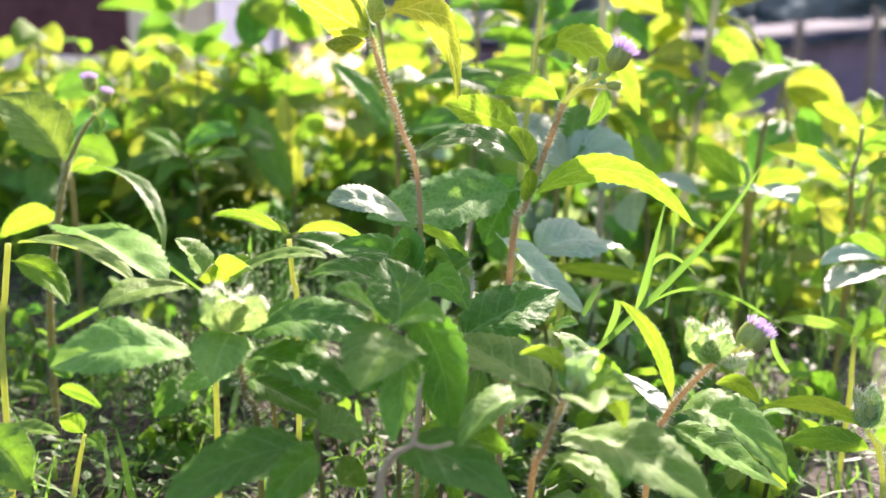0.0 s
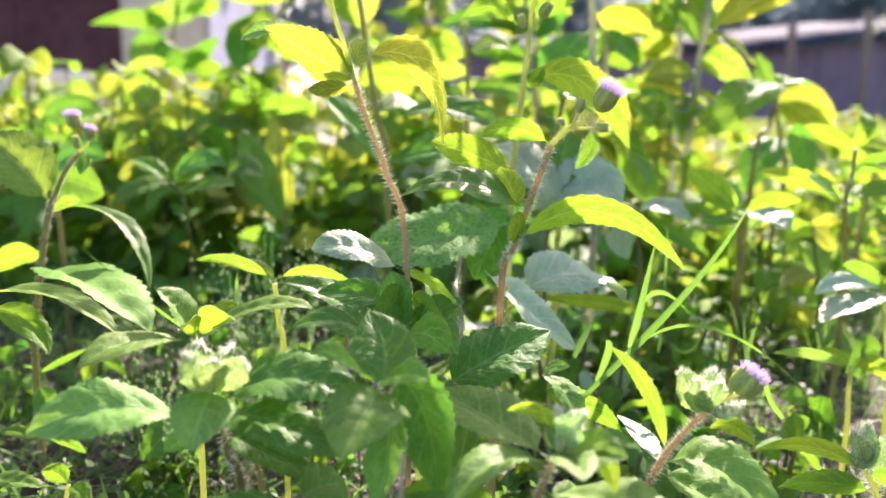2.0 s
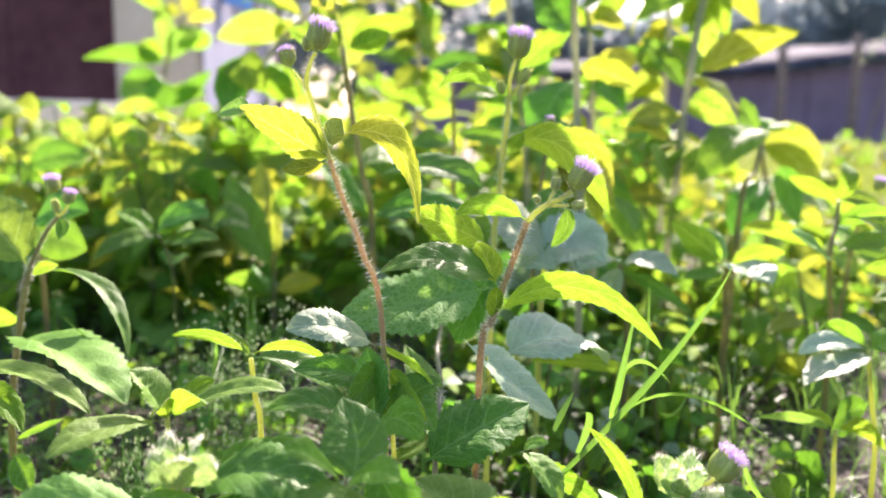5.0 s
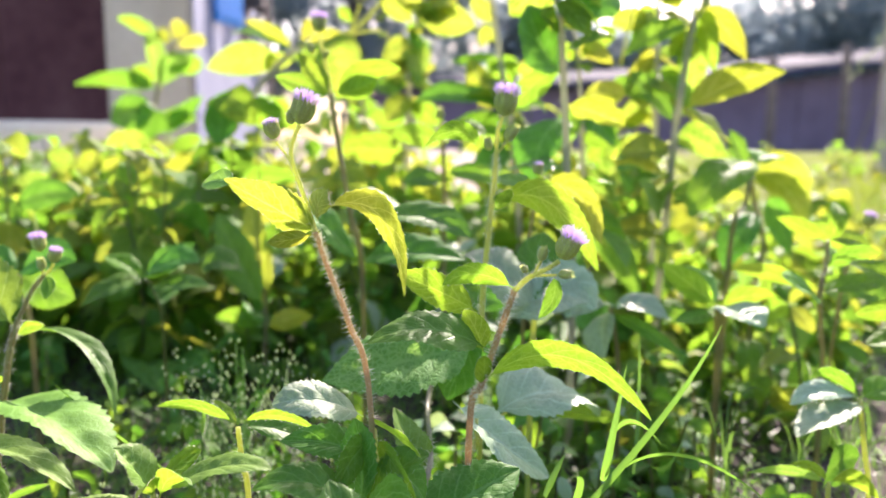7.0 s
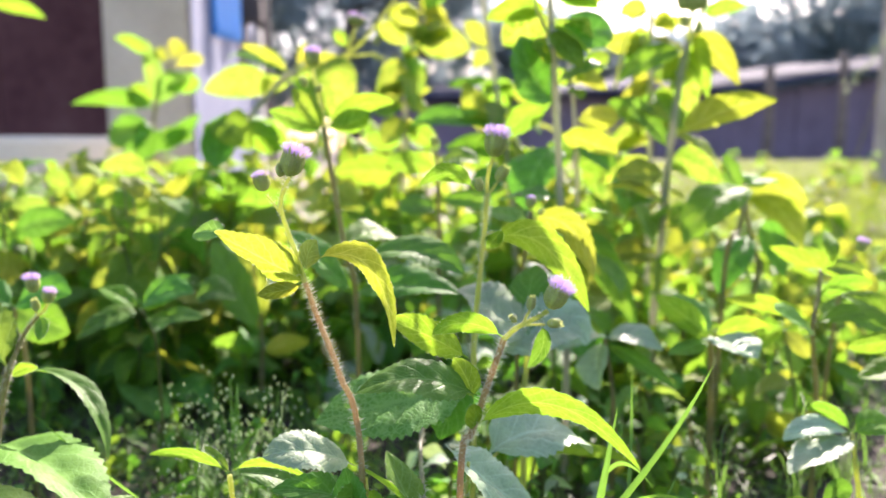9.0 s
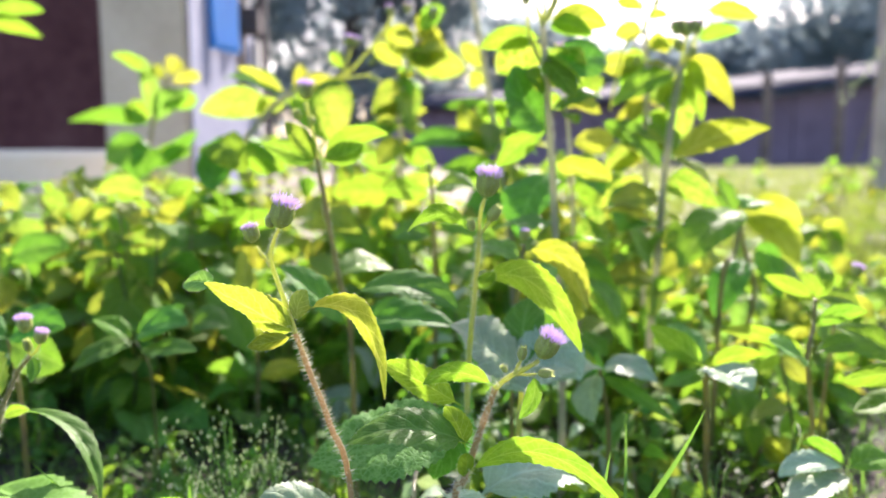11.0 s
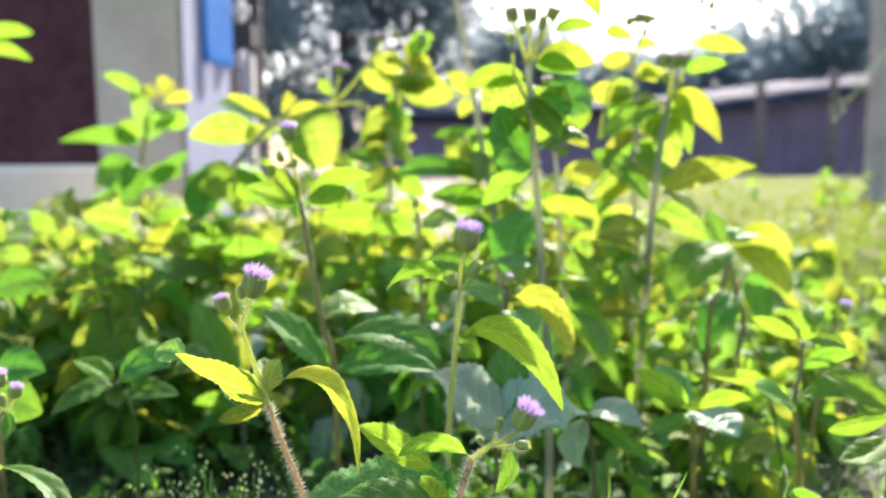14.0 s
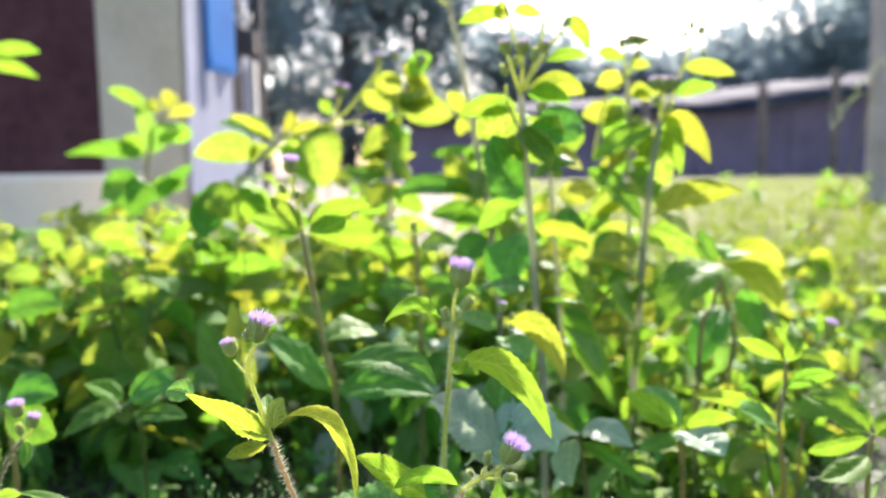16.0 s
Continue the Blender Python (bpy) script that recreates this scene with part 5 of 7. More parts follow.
leaf(p, (0.2683, 0.3100, 0.0949), (0.2570, 0.3150, 0.1048), (0.2433, 0.3200, 0.1088), 0.0158, -141, "green")
leaf(p, (0.2679, 0.3100, 0.0942), (0.2491, 0.3010, 0.0942), (0.2374, 0.3000, 0.0922), 0.0093, -88, "green")
leaf(p, (0.2677, 0.3100, 0.0942), (0.2777, 0.3100, 0.1010), (0.2910, 0.3100, 0.0976), 0.0156, 151, "green")
leaf(p, (0.2668, 0.3100, 0.0883), (0.2535, 0.3010, 0.0814), (0.2422, 0.3000, 0.0807), 0.0128, -168, "green")
p = thing("flowering_weed", (0.2993, 0.4200, -0.0120), "slim weed with a small lilac head", "weed", "flowering weeds")
stem(p, [(0.2859, 0.4200, -0.0160), (0.2867, 0.4200, 0.0267), (0.2897, 0.4200, 0.0718), (0.2933, 0.4200, 0.0971), (0.2994, 0.4200, 0.1111)], 0.00100, 0.00075, STEM_BROWN, 80, 0.0024)
head(p, (0.3014, 0.4200, 0.1158), (0.27, -0.04, 0.96), 0.00766, 0.4)
leaf(p, (0.2933, 0.4200, 0.0971), (0.3063, 0.4190, 0.1067), (0.3061, 0.4100, 0.0934), 0.0117, 86, "yellow")
leaf(p, (0.2933, 0.4200, 0.0971), (0.2838, 0.4210, 0.1113), (0.2754, 0.4300, 0.1139), 0.0092, -78, "green")
leaf(p, (0.2908, 0.4200, 0.0813), (0.3103, 0.4180, 0.0803), (0.3143, 0.4000, 0.0720), 0.0139, 147, "green")
p = thing("leafy_weed", (0.1512, 0.3450, -0.0120), "weed with shining pale leaves spread flat", "weed")
stem(p, [(0.1596, 0.3450, -0.0160), (0.1592, 0.3450, 0.0422), (0.1579, 0.3450, 0.0631), (0.1543, 0.3450, 0.0837)], 0.00122, 0.00102, STEM_BROWN)
leaf(p, (0.1543, 0.3450, 0.0837), (0.1663, 0.3440, 0.0896), (0.1771, 0.3350, 0.0810), 0.0208, 167, "satin", fold=0.2)
leaf(p, (0.1543, 0.3450, 0.0837), (0.1434, 0.3395, 0.0906), (0.1326, 0.3300, 0.0824), 0.0188, -170, "satin", fold=0.2)
leaf(p, (0.1531, 0.3450, 0.0824), (0.1473, 0.3395, 0.0746), (0.1497, 0.3300, 0.0653), 0.0184, 139, "satin", fold=0.2)
leaf(p, (0.1543, 0.3450, 0.0842), (0.1448, 0.3505, 0.0916), (0.1347, 0.3600, 0.0904), 0.0097, -131, "green")
leaf(p, (0.1543, 0.3450, 0.0812), (0.1647, 0.3315, 0.0769), (0.1831, 0.3300, 0.0656), 0.0083, 148, "green")
p = thing("flowering_weed", (0.1183, 0.3300, -0.0120), "slim weed with a bright arching leaf and buds", "weed", "flowering weeds")
stem(p, [(0.1145, 0.3300, -0.0160), (0.1147, 0.3300, 0.0760), (0.1154, 0.3300, 0.1064), (0.1187, 0.3300, 0.1338), (0.1195, 0.3300, 0.1412)], 0.00097, 0.00078, STEM_BROWN, 120, 0.0015)
leaf(p, (0.1195, 0.3300, 0.1375), (0.1371, 0.3311, 0.1407), (0.1454, 0.3250, 0.1147), 0.0134, 78, "yellow")
head(p, (0.1195, 0.3300, 0.1448), (0.08, -0.04, 1.00), 0.00594, 0.15)
head(p, (0.1236, 0.3300, 0.1411), (0.71, -0.06, 0.70), 0.00411, 0)
leaf(p, (0.1187, 0.3300, 0.1350), (0.1102, 0.3305, 0.1405), (0.1006, 0.3350, 0.1403), 0.0122, -149, "pale")
leaf(p, (0.1187, 0.3300, 0.1313), (0.1239, 0.3200, 0.1336), (0.1280, 0.3100, 0.1265), 0.0161, -180, "pale")
p = thing("leafy_weed", (0.1091, 0.3000, -0.0120), "broad blue-green weed leaves in shade", "weed")
stem(p, [(0.1158, 0.3000, -0.0160), (0.1158, 0.3000, 0.0693), (0.1159, 0.3000, 0.0786), (0.1171, 0.3000, 0.0926)], 0.00123, 0.00105, STEM)
leaf(p, (0.1171, 0.3000, 0.0926), (0.1028, 0.3000, 0.1076), (0.0894, 0.3000, 0.1134), 0.0336, -154, "satin", fold=0.12)
leaf(p, (0.1171, 0.3000, 0.0926), (0.1280, 0.3080, 0.1047), (0.1393, 0.3000, 0.0925), 0.0290, 135, "satin", fold=0.12)
leaf(p, (0.1171, 0.3000, 0.0949), (0.1175, 0.3190, 0.1090), (0.1223, 0.3300, 0.1189), 0.0209, -163, "deep", fold=0.12)
p = thing("flowering_weed", (0.0436, 0.3550, -0.0120), "tall hairy weed with a lilac head", "weed", "flowering weeds")
stem(p, [(0.0441, 0.3550, -0.0160), (0.0430, 0.3550, 0.0951), (0.0384, 0.3550, 0.1209), (0.0339, 0.3550, 0.1475), (0.0307, 0.3550, 0.1686), (0.0296, 0.3550, 0.1764)], 0.00136, 0.00105, STEM_BROWN, 760, 0.0015)
stem(p, [(0.0296, 0.3550, 0.1764), (0.0281, 0.3550, 0.1868), (0.0259, 0.3550, 0.1971), (0.0253, 0.3550, 0.2017)], 0.00094, 0.00073, STEM, 144, 0.00105)
head(p, (0.0252, 0.3550, 0.2058), (0.01, -0.04, 1.00), 0.00839, 0.45)
head(p, (0.0212, 0.3550, 0.1959), (-0.43, -0.06, 0.90), 0.00641, 0)
head(p, (0.0276, 0.3550, 0.1932), (0.33, -0.04, 0.94), 0.00493, 0)
leaf(p, (0.0299, 0.3550, 0.1759), (0.0223, 0.3500, 0.1825), (0.0179, 0.3450, 0.1925), 0.0107, -92, "green")
leaf(p, (0.0304, 0.3550, 0.1759), (0.0459, 0.3507, 0.1751), (0.0503, 0.3520, 0.1829), 0.0113, 68, "green")
leaf(p, (0.0310, 0.3550, 0.1777), (0.0440, 0.3595, 0.1919), (0.0605, 0.3600, 0.1874), 0.0109, 58, "green")
leaf(p, (0.0294, 0.3550, 0.1764), (0.0209, 0.3505, 0.1755), (0.0065, 0.3500, 0.1835), 0.0123, -114, "green")
leaf(p, (0.0488, 0.3200, 0.1220), (0.0723, 0.3140, 0.1303), (0.0922, 0.3000, 0.1198), 0.0192, 156, "deep", fold=0.25)
leaf(p, (0.0418, 0.3550, 0.1019), (0.0631, 0.3405, 0.1100), (0.0904, 0.3300, 0.1066), 0.0219, 149, "deep")
leaf(p, (0.0418, 0.3550, 0.1019), (0.0296, 0.3405, 0.1189), (0.0174, 0.3300, 0.1320), 0.0205, -127, "deep")
leaf(p, (0.0371, 0.3550, 0.1236), (0.0463, 0.3695, 0.1318), (0.0602, 0.3800, 0.1232), 0.0200, 159, "pale")
leaf(p, (0.0423, 0.3550, 0.0992), (0.0364, 0.3555, 0.1094), (0.0279, 0.3600, 0.1143), 0.0121, -160, "green")
p = thing("leafy_weed", (0.0766, 0.4500, -0.0120), "weed with dark bud and pale leaf", "weed", "flowering weeds")
stem(p, [(0.0776, 0.4500, -0.0160), (0.0775, 0.4500, 0.0908), (0.0772, 0.4500, 0.1314), (0.0763, 0.4500, 0.1580), (0.0751, 0.4500, 0.1663)], 0.00135, 0.00108, STEM_BROWN, 120, 0.0024)
head(p, (0.0746, 0.4500, 0.1706), (0.01, -0.04, 1.00), 0.00823, 0)
leaf(p, (0.0763, 0.4500, 0.1580), (0.0899, 0.4490, 0.1659), (0.1001, 0.4400, 0.1588), 0.0200, 149, "pale")
leaf(p, (0.0769, 0.4500, 0.1547), (0.0610, 0.4490, 0.1632), (0.0485, 0.4400, 0.1594), 0.0138, -74, "green")
leaf(p, (0.0773, 0.4500, 0.1380), (0.0963, 0.4490, 0.1427), (0.1127, 0.4400, 0.1327), 0.0150, 139, "green")
leaf(p, (0.0772, 0.4500, 0.1314), (0.0638, 0.4500, 0.1395), (0.0533, 0.4500, 0.1316), 0.0166, -137, "deep")
p = thing("tall_weed", (0.1456, 0.4000, -0.0120), "tall hairy weed with clustered dark buds on top", "weed", "tall weeds")
stem(p, [(0.1455, 0.4000, -0.0160), (0.1446, 0.4000, 0.0880), (0.1411, 0.4000, 0.1272), (0.1382, 0.4000, 0.1743), (0.1354, 0.4000, 0.2089), (0.1332, 0.4000, 0.2401)], 0.00190, 0.00143, STEM_DARK, 1040, 0.0024)
stem(p, [(0.1332, 0.4000, 0.2401), (0.1284, 0.4000, 0.2542), (0.1261, 0.4000, 0.2612)], 0.00095, 0.00071, STEM, 72, 0.0016799999999999999)
stem(p, [(0.1332, 0.4000, 0.2401), (0.1340, 0.4000, 0.2541), (0.1343, 0.4000, 0.2596)], 0.00095, 0.00071, STEM, 72, 0.0016799999999999999)
stem(p, [(0.1332, 0.4000, 0.2401), (0.1383, 0.4000, 0.2526), (0.1406, 0.4000, 0.2581)], 0.00095, 0.00071, STEM, 72, 0.0016799999999999999)
stem(p, [(0.1354, 0.4000, 0.2175), (0.1269, 0.4000, 0.2346), (0.1255, 0.4000, 0.2458)], 0.00095, 0.00071, STEM, 72, 0.0016799999999999999)
stem(p, [(0.1354, 0.4000, 0.2429), (0.1439, 0.4000, 0.2595), (0.1552, 0.4000, 0.2731)], 0.00083, 0.00059, STEM, 72, 0.0016799999999999999)
stem(p, [(0.1340, 0.4000, 0.2541), (0.1285, 0.4000, 0.2736), (0.1257, 0.4000, 0.2860)], 0.00083, 0.00059, STEM, 72, 0.0016799999999999999)
stem(p, [(0.1369, 0.4000, 0.2457), (0.1439, 0.4000, 0.2705), (0.1462, 0.4000, 0.2897)], 0.00083, 0.00059, STEM, 72, 0.0016799999999999999)
head(p, (0.1253, 0.4000, 0.2637), (-0.13, -0.05, 0.99), 0.00895, 0.15)
head(p, (0.1343, 0.4000, 0.2635), (0.01, -0.04, 1.00), 0.00895, 0.15)
head(p, (0.1400, 0.4000, 0.2601), (0.16, -0.04, 0.99), 0.00895, 0)
head(p, (0.1451, 0.4000, 0.2639), (0.25, -0.04, 0.97), 0.00728, 0.15)
head(p, (0.1247, 0.4000, 0.2528), (-0.30, -0.06, 0.95), 0.00728, 0)
head(p, (0.1560, 0.4000, 0.2758), (0.36, -0.04, 0.93), 0.00728, 0)
head(p, (0.1304, 0.4000, 0.2569), (0.01, -0.04, 1.00), 0.00672, 0)
leaf(p, (0.1368, 0.4000, 0.1883), (0.1221, 0.3950, 0.1991), (0.1184, 0.3900, 0.2202), 0.0352, -111, "deep", fold=0.12, teeth=16)
leaf(p, (0.1340, 0.4000, 0.2147), (0.1530, 0.4180, 0.2420), (0.1685, 0.4200, 0.2251), 0.0226, 117, "deep", fold=0.15)
leaf(p, (0.1360, 0.4000, 0.2118), (0.1389, 0.3990, 0.2165), (0.1471, 0.3900, 0.2137), 0.0098, 63, "yellow")
leaf(p, (0.1409, 0.4300, 0.1689), (0.1275, 0.4205, 0.1590), (0.1237, 0.4150, 0.1352), 0.0393, 179, "deep", fold=0.15)
leaf(p, (0.1332, 0.4000, 0.2345), (0.1162, 0.4090, 0.2419), (0.1023, 0.4100, 0.2314), 0.0133, -64, "green")
leaf(p, (0.1340, 0.4000, 0.2317), (0.1198, 0.4180, 0.2318), (0.1115, 0.4200, 0.2200), 0.0220, -55, "lacy")
leaf(p, (0.1271, 0.4000, 0.2818), (0.1133, 0.4000, 0.2837), (0.1022, 0.4000, 0.2762), 0.0101, -55, "green")
leaf(p, (0.1285, 0.4000, 0.2818), (0.1356, 0.4000, 0.2847), (0.1434, 0.4000, 0.2793), 0.0078, 53, "yellow")
leaf(p, (0.1552, 0.4000, 0.2786), (0.1643, 0.4000, 0.2768), (0.1679, 0.4000, 0.2624), 0.0097, 57, "green")
leaf(p, (0.1354, 0.4000, 0.2429), (0.1543, 0.4180, 0.2536), (0.1683, 0.4200, 0.2428), 0.0151, 58, "yellow")
leaf(p, (0.1360, 0.4000, 0.2415), (0.1480, 0.4100, 0.2475), (0.1609, 0.4200, 0.2385), 0.0116, 52, "green")
leaf(p, (0.1242, 0.4000, 0.2764), (0.1219, 0.4000, 0.2819), (0.1229, 0.4000, 0.2874), 0.0081, -66, "yellow")
leaf(p, (0.1439, 0.4000, 0.2567), (0.1576, 0.4180, 0.2661), (0.1697, 0.4200, 0.2618), 0.0073, 68, "green")
side_leaves(p, [(0.1455, 0.4000, -0.0160), (0.1446, 0.4000, 0.0880), (0.1411, 0.4000, 0.1272), (0.1382, 0.4000, 0.1743), (0.1354, 0.4000, 0.2089), (0.1332, 0.4000, 0.2401)], 0.1, 0.235, 14, 0.026, ("green", "yellow", "green", "lacy", "deep"), 303)
p = thing("tall_weed", (0.1656, 0.5000, -0.0120), "tall weed with bare lower stem", "weed", "tall weeds")
stem(p, [(0.1682, 0.5000, -0.0160), (0.1672, 0.5000, 0.0848), (0.1634, 0.5000, 0.1371), (0.1597, 0.5000, 0.1918), (0.1560, 0.5000, 0.2205), (0.1542, 0.5000, 0.2365)], 0.00180, 0.00060, STEM_DARK, 520, 0.0024)
head(p, (0.1539, 0.5000, 0.2418), (-0.08, -0.05, 1.00), 0.00919, 0.1)
head(p, (0.1585, 0.5000, 0.2332), (0.43, -0.04, 0.90), 0.00707, 0)
leaf(p, (0.1578, 0.5000, 0.2133), (0.1684, 0.4990, 0.2178), (0.1779, 0.4900, 0.2024), 0.0121, 73, "yellow")
leaf(p, (0.1579, 0.5000, 0.2062), (0.1717, 0.5010, 0.2265), (0.1826, 0.5100, 0.2259), 0.0144, 82, "green")
leaf(p, (0.1615, 0.5000, 0.1664), (0.1723, 0.5000, 0.1793), (0.1833, 0.5000, 0.1516), 0.0249, 127, "deep")
leaf(p, (0.1608, 0.5000, 0.1773), (0.1513, 0.5000, 0.1662), (0.1470, 0.5000, 0.1520), 0.0208, -135, "green")
leaf(p, (0.1945, 0.5200, 0.1852), (0.1795, 0.5232, 0.1958), (0.1657, 0.5200, 0.1845), 0.0179, -82, "yellow", fold=0.1)
leaf(p, (0.1869, 0.5000, 0.1625), (0.1729, 0.5000, 0.1663), (0.1634, 0.5000, 0.1555), 0.0174, -77, "green")
leaf(p, (0.1635, 0.5000, 0.1186), (0.1727, 0.4980, 0.1192), (0.1832, 0.4800, 0.1112), 0.0152, 92, "yellow")
leaf(p, (0.1689, 0.5000, 0.1407), (0.1760, 0.4990, 0.1417), (0.1819, 0.4900, 0.1220), 0.0232, 108, "lacy")
leaf(p, (0.1653, 0.5000, 0.1148), (0.1857, 0.4790, 0.1067), (0.1925, 0.4500, 0.0627), 0.0241, 101, "green")
leaf(p, (0.1635, 0.5000, 0.1036), (0.1749, 0.4540, 0.1019), (0.1806, 0.4400, 0.0860), 0.0157, -167, "pale")
side_leaves(p, [(0.1682, 0.5000, -0.0160), (0.1672, 0.5000, 0.0848), (0.1634, 0.5000, 0.1371), (0.1597, 0.5000, 0.1918), (0.1560, 0.5000, 0.2205), (0.1542, 0.5000, 0.2365)], 0.08, 0.235, 12, 0.026, ("green", "yellow", "green", "lacy", "deep"), 304)
p = thing("tall_weed", (0.2131, 0.5000, -0.0120), "tall hairy weed with dark bud cluster and yellow leaves", "weed", "tall weeds")
stem(p, [(0.2127, 0.5000, -0.0160), (0.2135, 0.5000, 0.0580), (0.2165, 0.5000, 0.1070), (0.2194, 0.5000, 0.1585), (0.2241, 0.5000, 0.2053), (0.2282, 0.5000, 0.2319)], 0.00240, 0.00180, STEM_DARK, 1040, 0.0024)
stem(p, [(0.2282, 0.5000, 0.2319), (0.2295, 0.5000, 0.2424), (0.2308, 0.5000, 0.2494)], 0.00120, 0.00105, STEM, 48, 0.0016799999999999999)
stem(p, [(0.2276, 0.5000, 0.2266), (0.2358, 0.5000, 0.2476), (0.2441, 0.5000, 0.2718), (0.2477, 0.5000, 0.2838)], 0.00120, 0.00075, STEM, 192, 0.0016799999999999999)
stem(p, [(0.2276, 0.5000, 0.2284), (0.2317, 0.5000, 0.2353), (0.2341, 0.5000, 0.2406)], 0.00090, 0.00090, STEM, 36, 0.0016799999999999999)
head(p, (0.2250, 0.5000, 0.2547), (-0.18, -0.05, 0.98), 0.01060, 0.1)
head(p, (0.2307, 0.5000, 0.2539), (0.06, -0.04, 1.00), 0.01202, 0.1)
head(p, (0.2363, 0.5000, 0.2546), (0.25, -0.04, 0.97), 0.00990, 0.1)
head(p, (0.2345, 0.5000, 0.2399), (0.33, -0.04, 0.94), 0.00919, 0)
head(p, (0.2259, 0.5000, 0.2442), (-0.30, -0.06, 0.95), 0.00990, 0)
head(p, (0.2468, 0.5000, 0.2904), (0.01, -0.04, 1.00), 0.00707, 0)
head(p, (0.2525, 0.5000, 0.2875), (0.38, -0.04, 0.92), 0.00778, 0)
head(p, (0.2434, 0.5000, 0.2856), (-0.88, -0.12, 0.47), 0.00566, 0)
head(p, (0.2545, 0.5000, 0.2744), (0.95, -0.09, 0.31), 0.00495, 0)
leaf(p, (0.2173, 0.4800, 0.1736), (0.2303, 0.4320, 0.1955), (0.2454, 0.4000, 0.1910), 0.0213, 36, "yellow", fold=0.15, teeth=16)
leaf(p, (0.2276, 0.5000, 0.2284), (0.2045, 0.4990, 0.2294), (0.1848, 0.4900, 0.2076), 0.0195, -137, "green")
leaf(p, (0.2290, 0.5000, 0.2319), (0.2499, 0.4990, 0.2415), (0.2575, 0.4900, 0.2048), 0.0190, 70, "yellow")
leaf(p, (0.2296, 0.5000, 0.2336), (0.2388, 0.5000, 0.2327), (0.2420, 0.5000, 0.1979), 0.0153, 60, "green")
leaf(p, (0.2407, 0.5000, 0.2649), (0.2566, 0.5000, 0.2712), (0.2748, 0.5000, 0.2602), 0.0119, 56, "yellow")
leaf(p, (0.2358, 0.5000, 0.2476), (0.2482, 0.5000, 0.2563), (0.2631, 0.5000, 0.2524), 0.0118, 58, "green")
leaf(p, (0.2194, 0.5000, 0.1585), (0.2421, 0.5180, 0.1732), (0.2619, 0.5200, 0.1410), 0.0208, 64, "lacy")
leaf(p, (0.2193, 0.5000, 0.1658), (0.2075, 0.5000, 0.1894), (0.1902, 0.5000, 0.1986), 0.0165, -121, "deep")
leaf(p, (0.2148, 0.5000, 0.0995), (0.2149, 0.4760, 0.1070), (0.2294, 0.5000, 0.0957), 0.0104, 78, "green")
leaf(p, (0.2143, 0.5000, 0.1070), (0.2015, 0.4800, 0.1214), (0.1904, 0.4600, 0.1338), 0.0215, -100, "pale")
leaf(p, (0.2149, 0.5000, 0.1144), (0.2100, 0.4970, 0.1194), (0.2128, 0.4700, 0.1338), 0.0219, -33, "pale")
leaf(p, (0.2273, 0.5000, 0.2231), (0.2330, 0.5190, 0.2055), (0.2411, 0.5300, 0.1900), 0.0203, 24, "lacy")
side_leaves(p, [(0.2127, 0.5000, -0.0160), (0.2135, 0.5000, 0.0580), (0.2165, 0.5000, 0.1070), (0.2194, 0.5000, 0.1585), (0.2241, 0.5000, 0.2053), (0.2282, 0.5000, 0.2319)], 0.09, 0.23, 14, 0.03, ("yellow", "yellow", "lacy", "green"), 305)
p = thing("tall_weed", (0.2314, 0.5900, -0.0120), "tall slender weed with dark buds against the sky", "weed", "tall weeds")
stem(p, [(0.2308, 0.5900, -0.0160), (0.2304, 0.5900, 0.0715), (0.2290, 0.5900, 0.1502), (0.2277, 0.5900, 0.2183), (0.2263, 0.5900, 0.2683)], 0.00196, 0.00161, STEM_DARK, 600, 0.0024)
stem(p, [(0.2263, 0.5900, 0.2683), (0.2240, 0.5900, 0.2807), (0.2231, 0.5900, 0.2889)], 0.00107, 0.00089, STEM, 48, 0.0016799999999999999)
stem(p, [(0.2263, 0.5900, 0.2683), (0.2303, 0.5900, 0.2806), (0.2335, 0.5900, 0.2887)], 0.00107, 0.00089, STEM, 48, 0.0016799999999999999)
stem(p, [(0.2263, 0.5900, 0.2662), (0.2138, 0.5900, 0.2602), (0.2077, 0.5900, 0.2437), (0.2016, 0.5900, 0.2102)], 0.00107, 0.00089, STEM, 72, 0.0016799999999999999)
head(p, (0.2226, 0.5900, 0.2938), (-0.08, -0.05, 1.00), 0.00923, 0.1)
head(p, (0.2293, 0.5900, 0.2961), (0.06, -0.04, 1.00), 0.01007, 0.1)
head(p, (0.2355, 0.5900, 0.2952), (0.25, -0.04, 0.97), 0.01007, 0.1)
head(p, (0.2335, 0.5900, 0.2867), (0.46, -0.04, 0.89), 0.00923, 0)
head(p, (0.2215, 0.5900, 0.2456), (-0.18, -0.05, 0.98), 0.00923, 0)
head(p, (0.2409, 0.5900, 0.2959), (0.56, -0.05, 0.83), 0.00672, 0)
leaf(p, (0.2255, 0.5900, 0.2642), (0.2139, 0.5910, 0.2776), (0.2050, 0.6000, 0.2655), 0.0162, -65, "yellow")
leaf(p, (0.2272, 0.5900, 0.2600), (0.2381, 0.5900, 0.2656), (0.2432, 0.5900, 0.2515), 0.0145, 59, "yellow")
leaf(p, (0.2253, 0.5900, 0.2806), (0.2137, 0.5900, 0.2946), (0.2044, 0.5900, 0.2871), 0.0120, -59, "green")
leaf(p, (0.2266, 0.5900, 0.2392), (0.2065, 0.5910, 0.2531), (0.1945, 0.6000, 0.2424), 0.0187, -67, "yellow")
leaf(p, (0.2277, 0.5900, 0.2225), (0.2192, 0.5900, 0.2171), (0.2165, 0.5900, 0.2016), 0.0163, -80, "yellow")
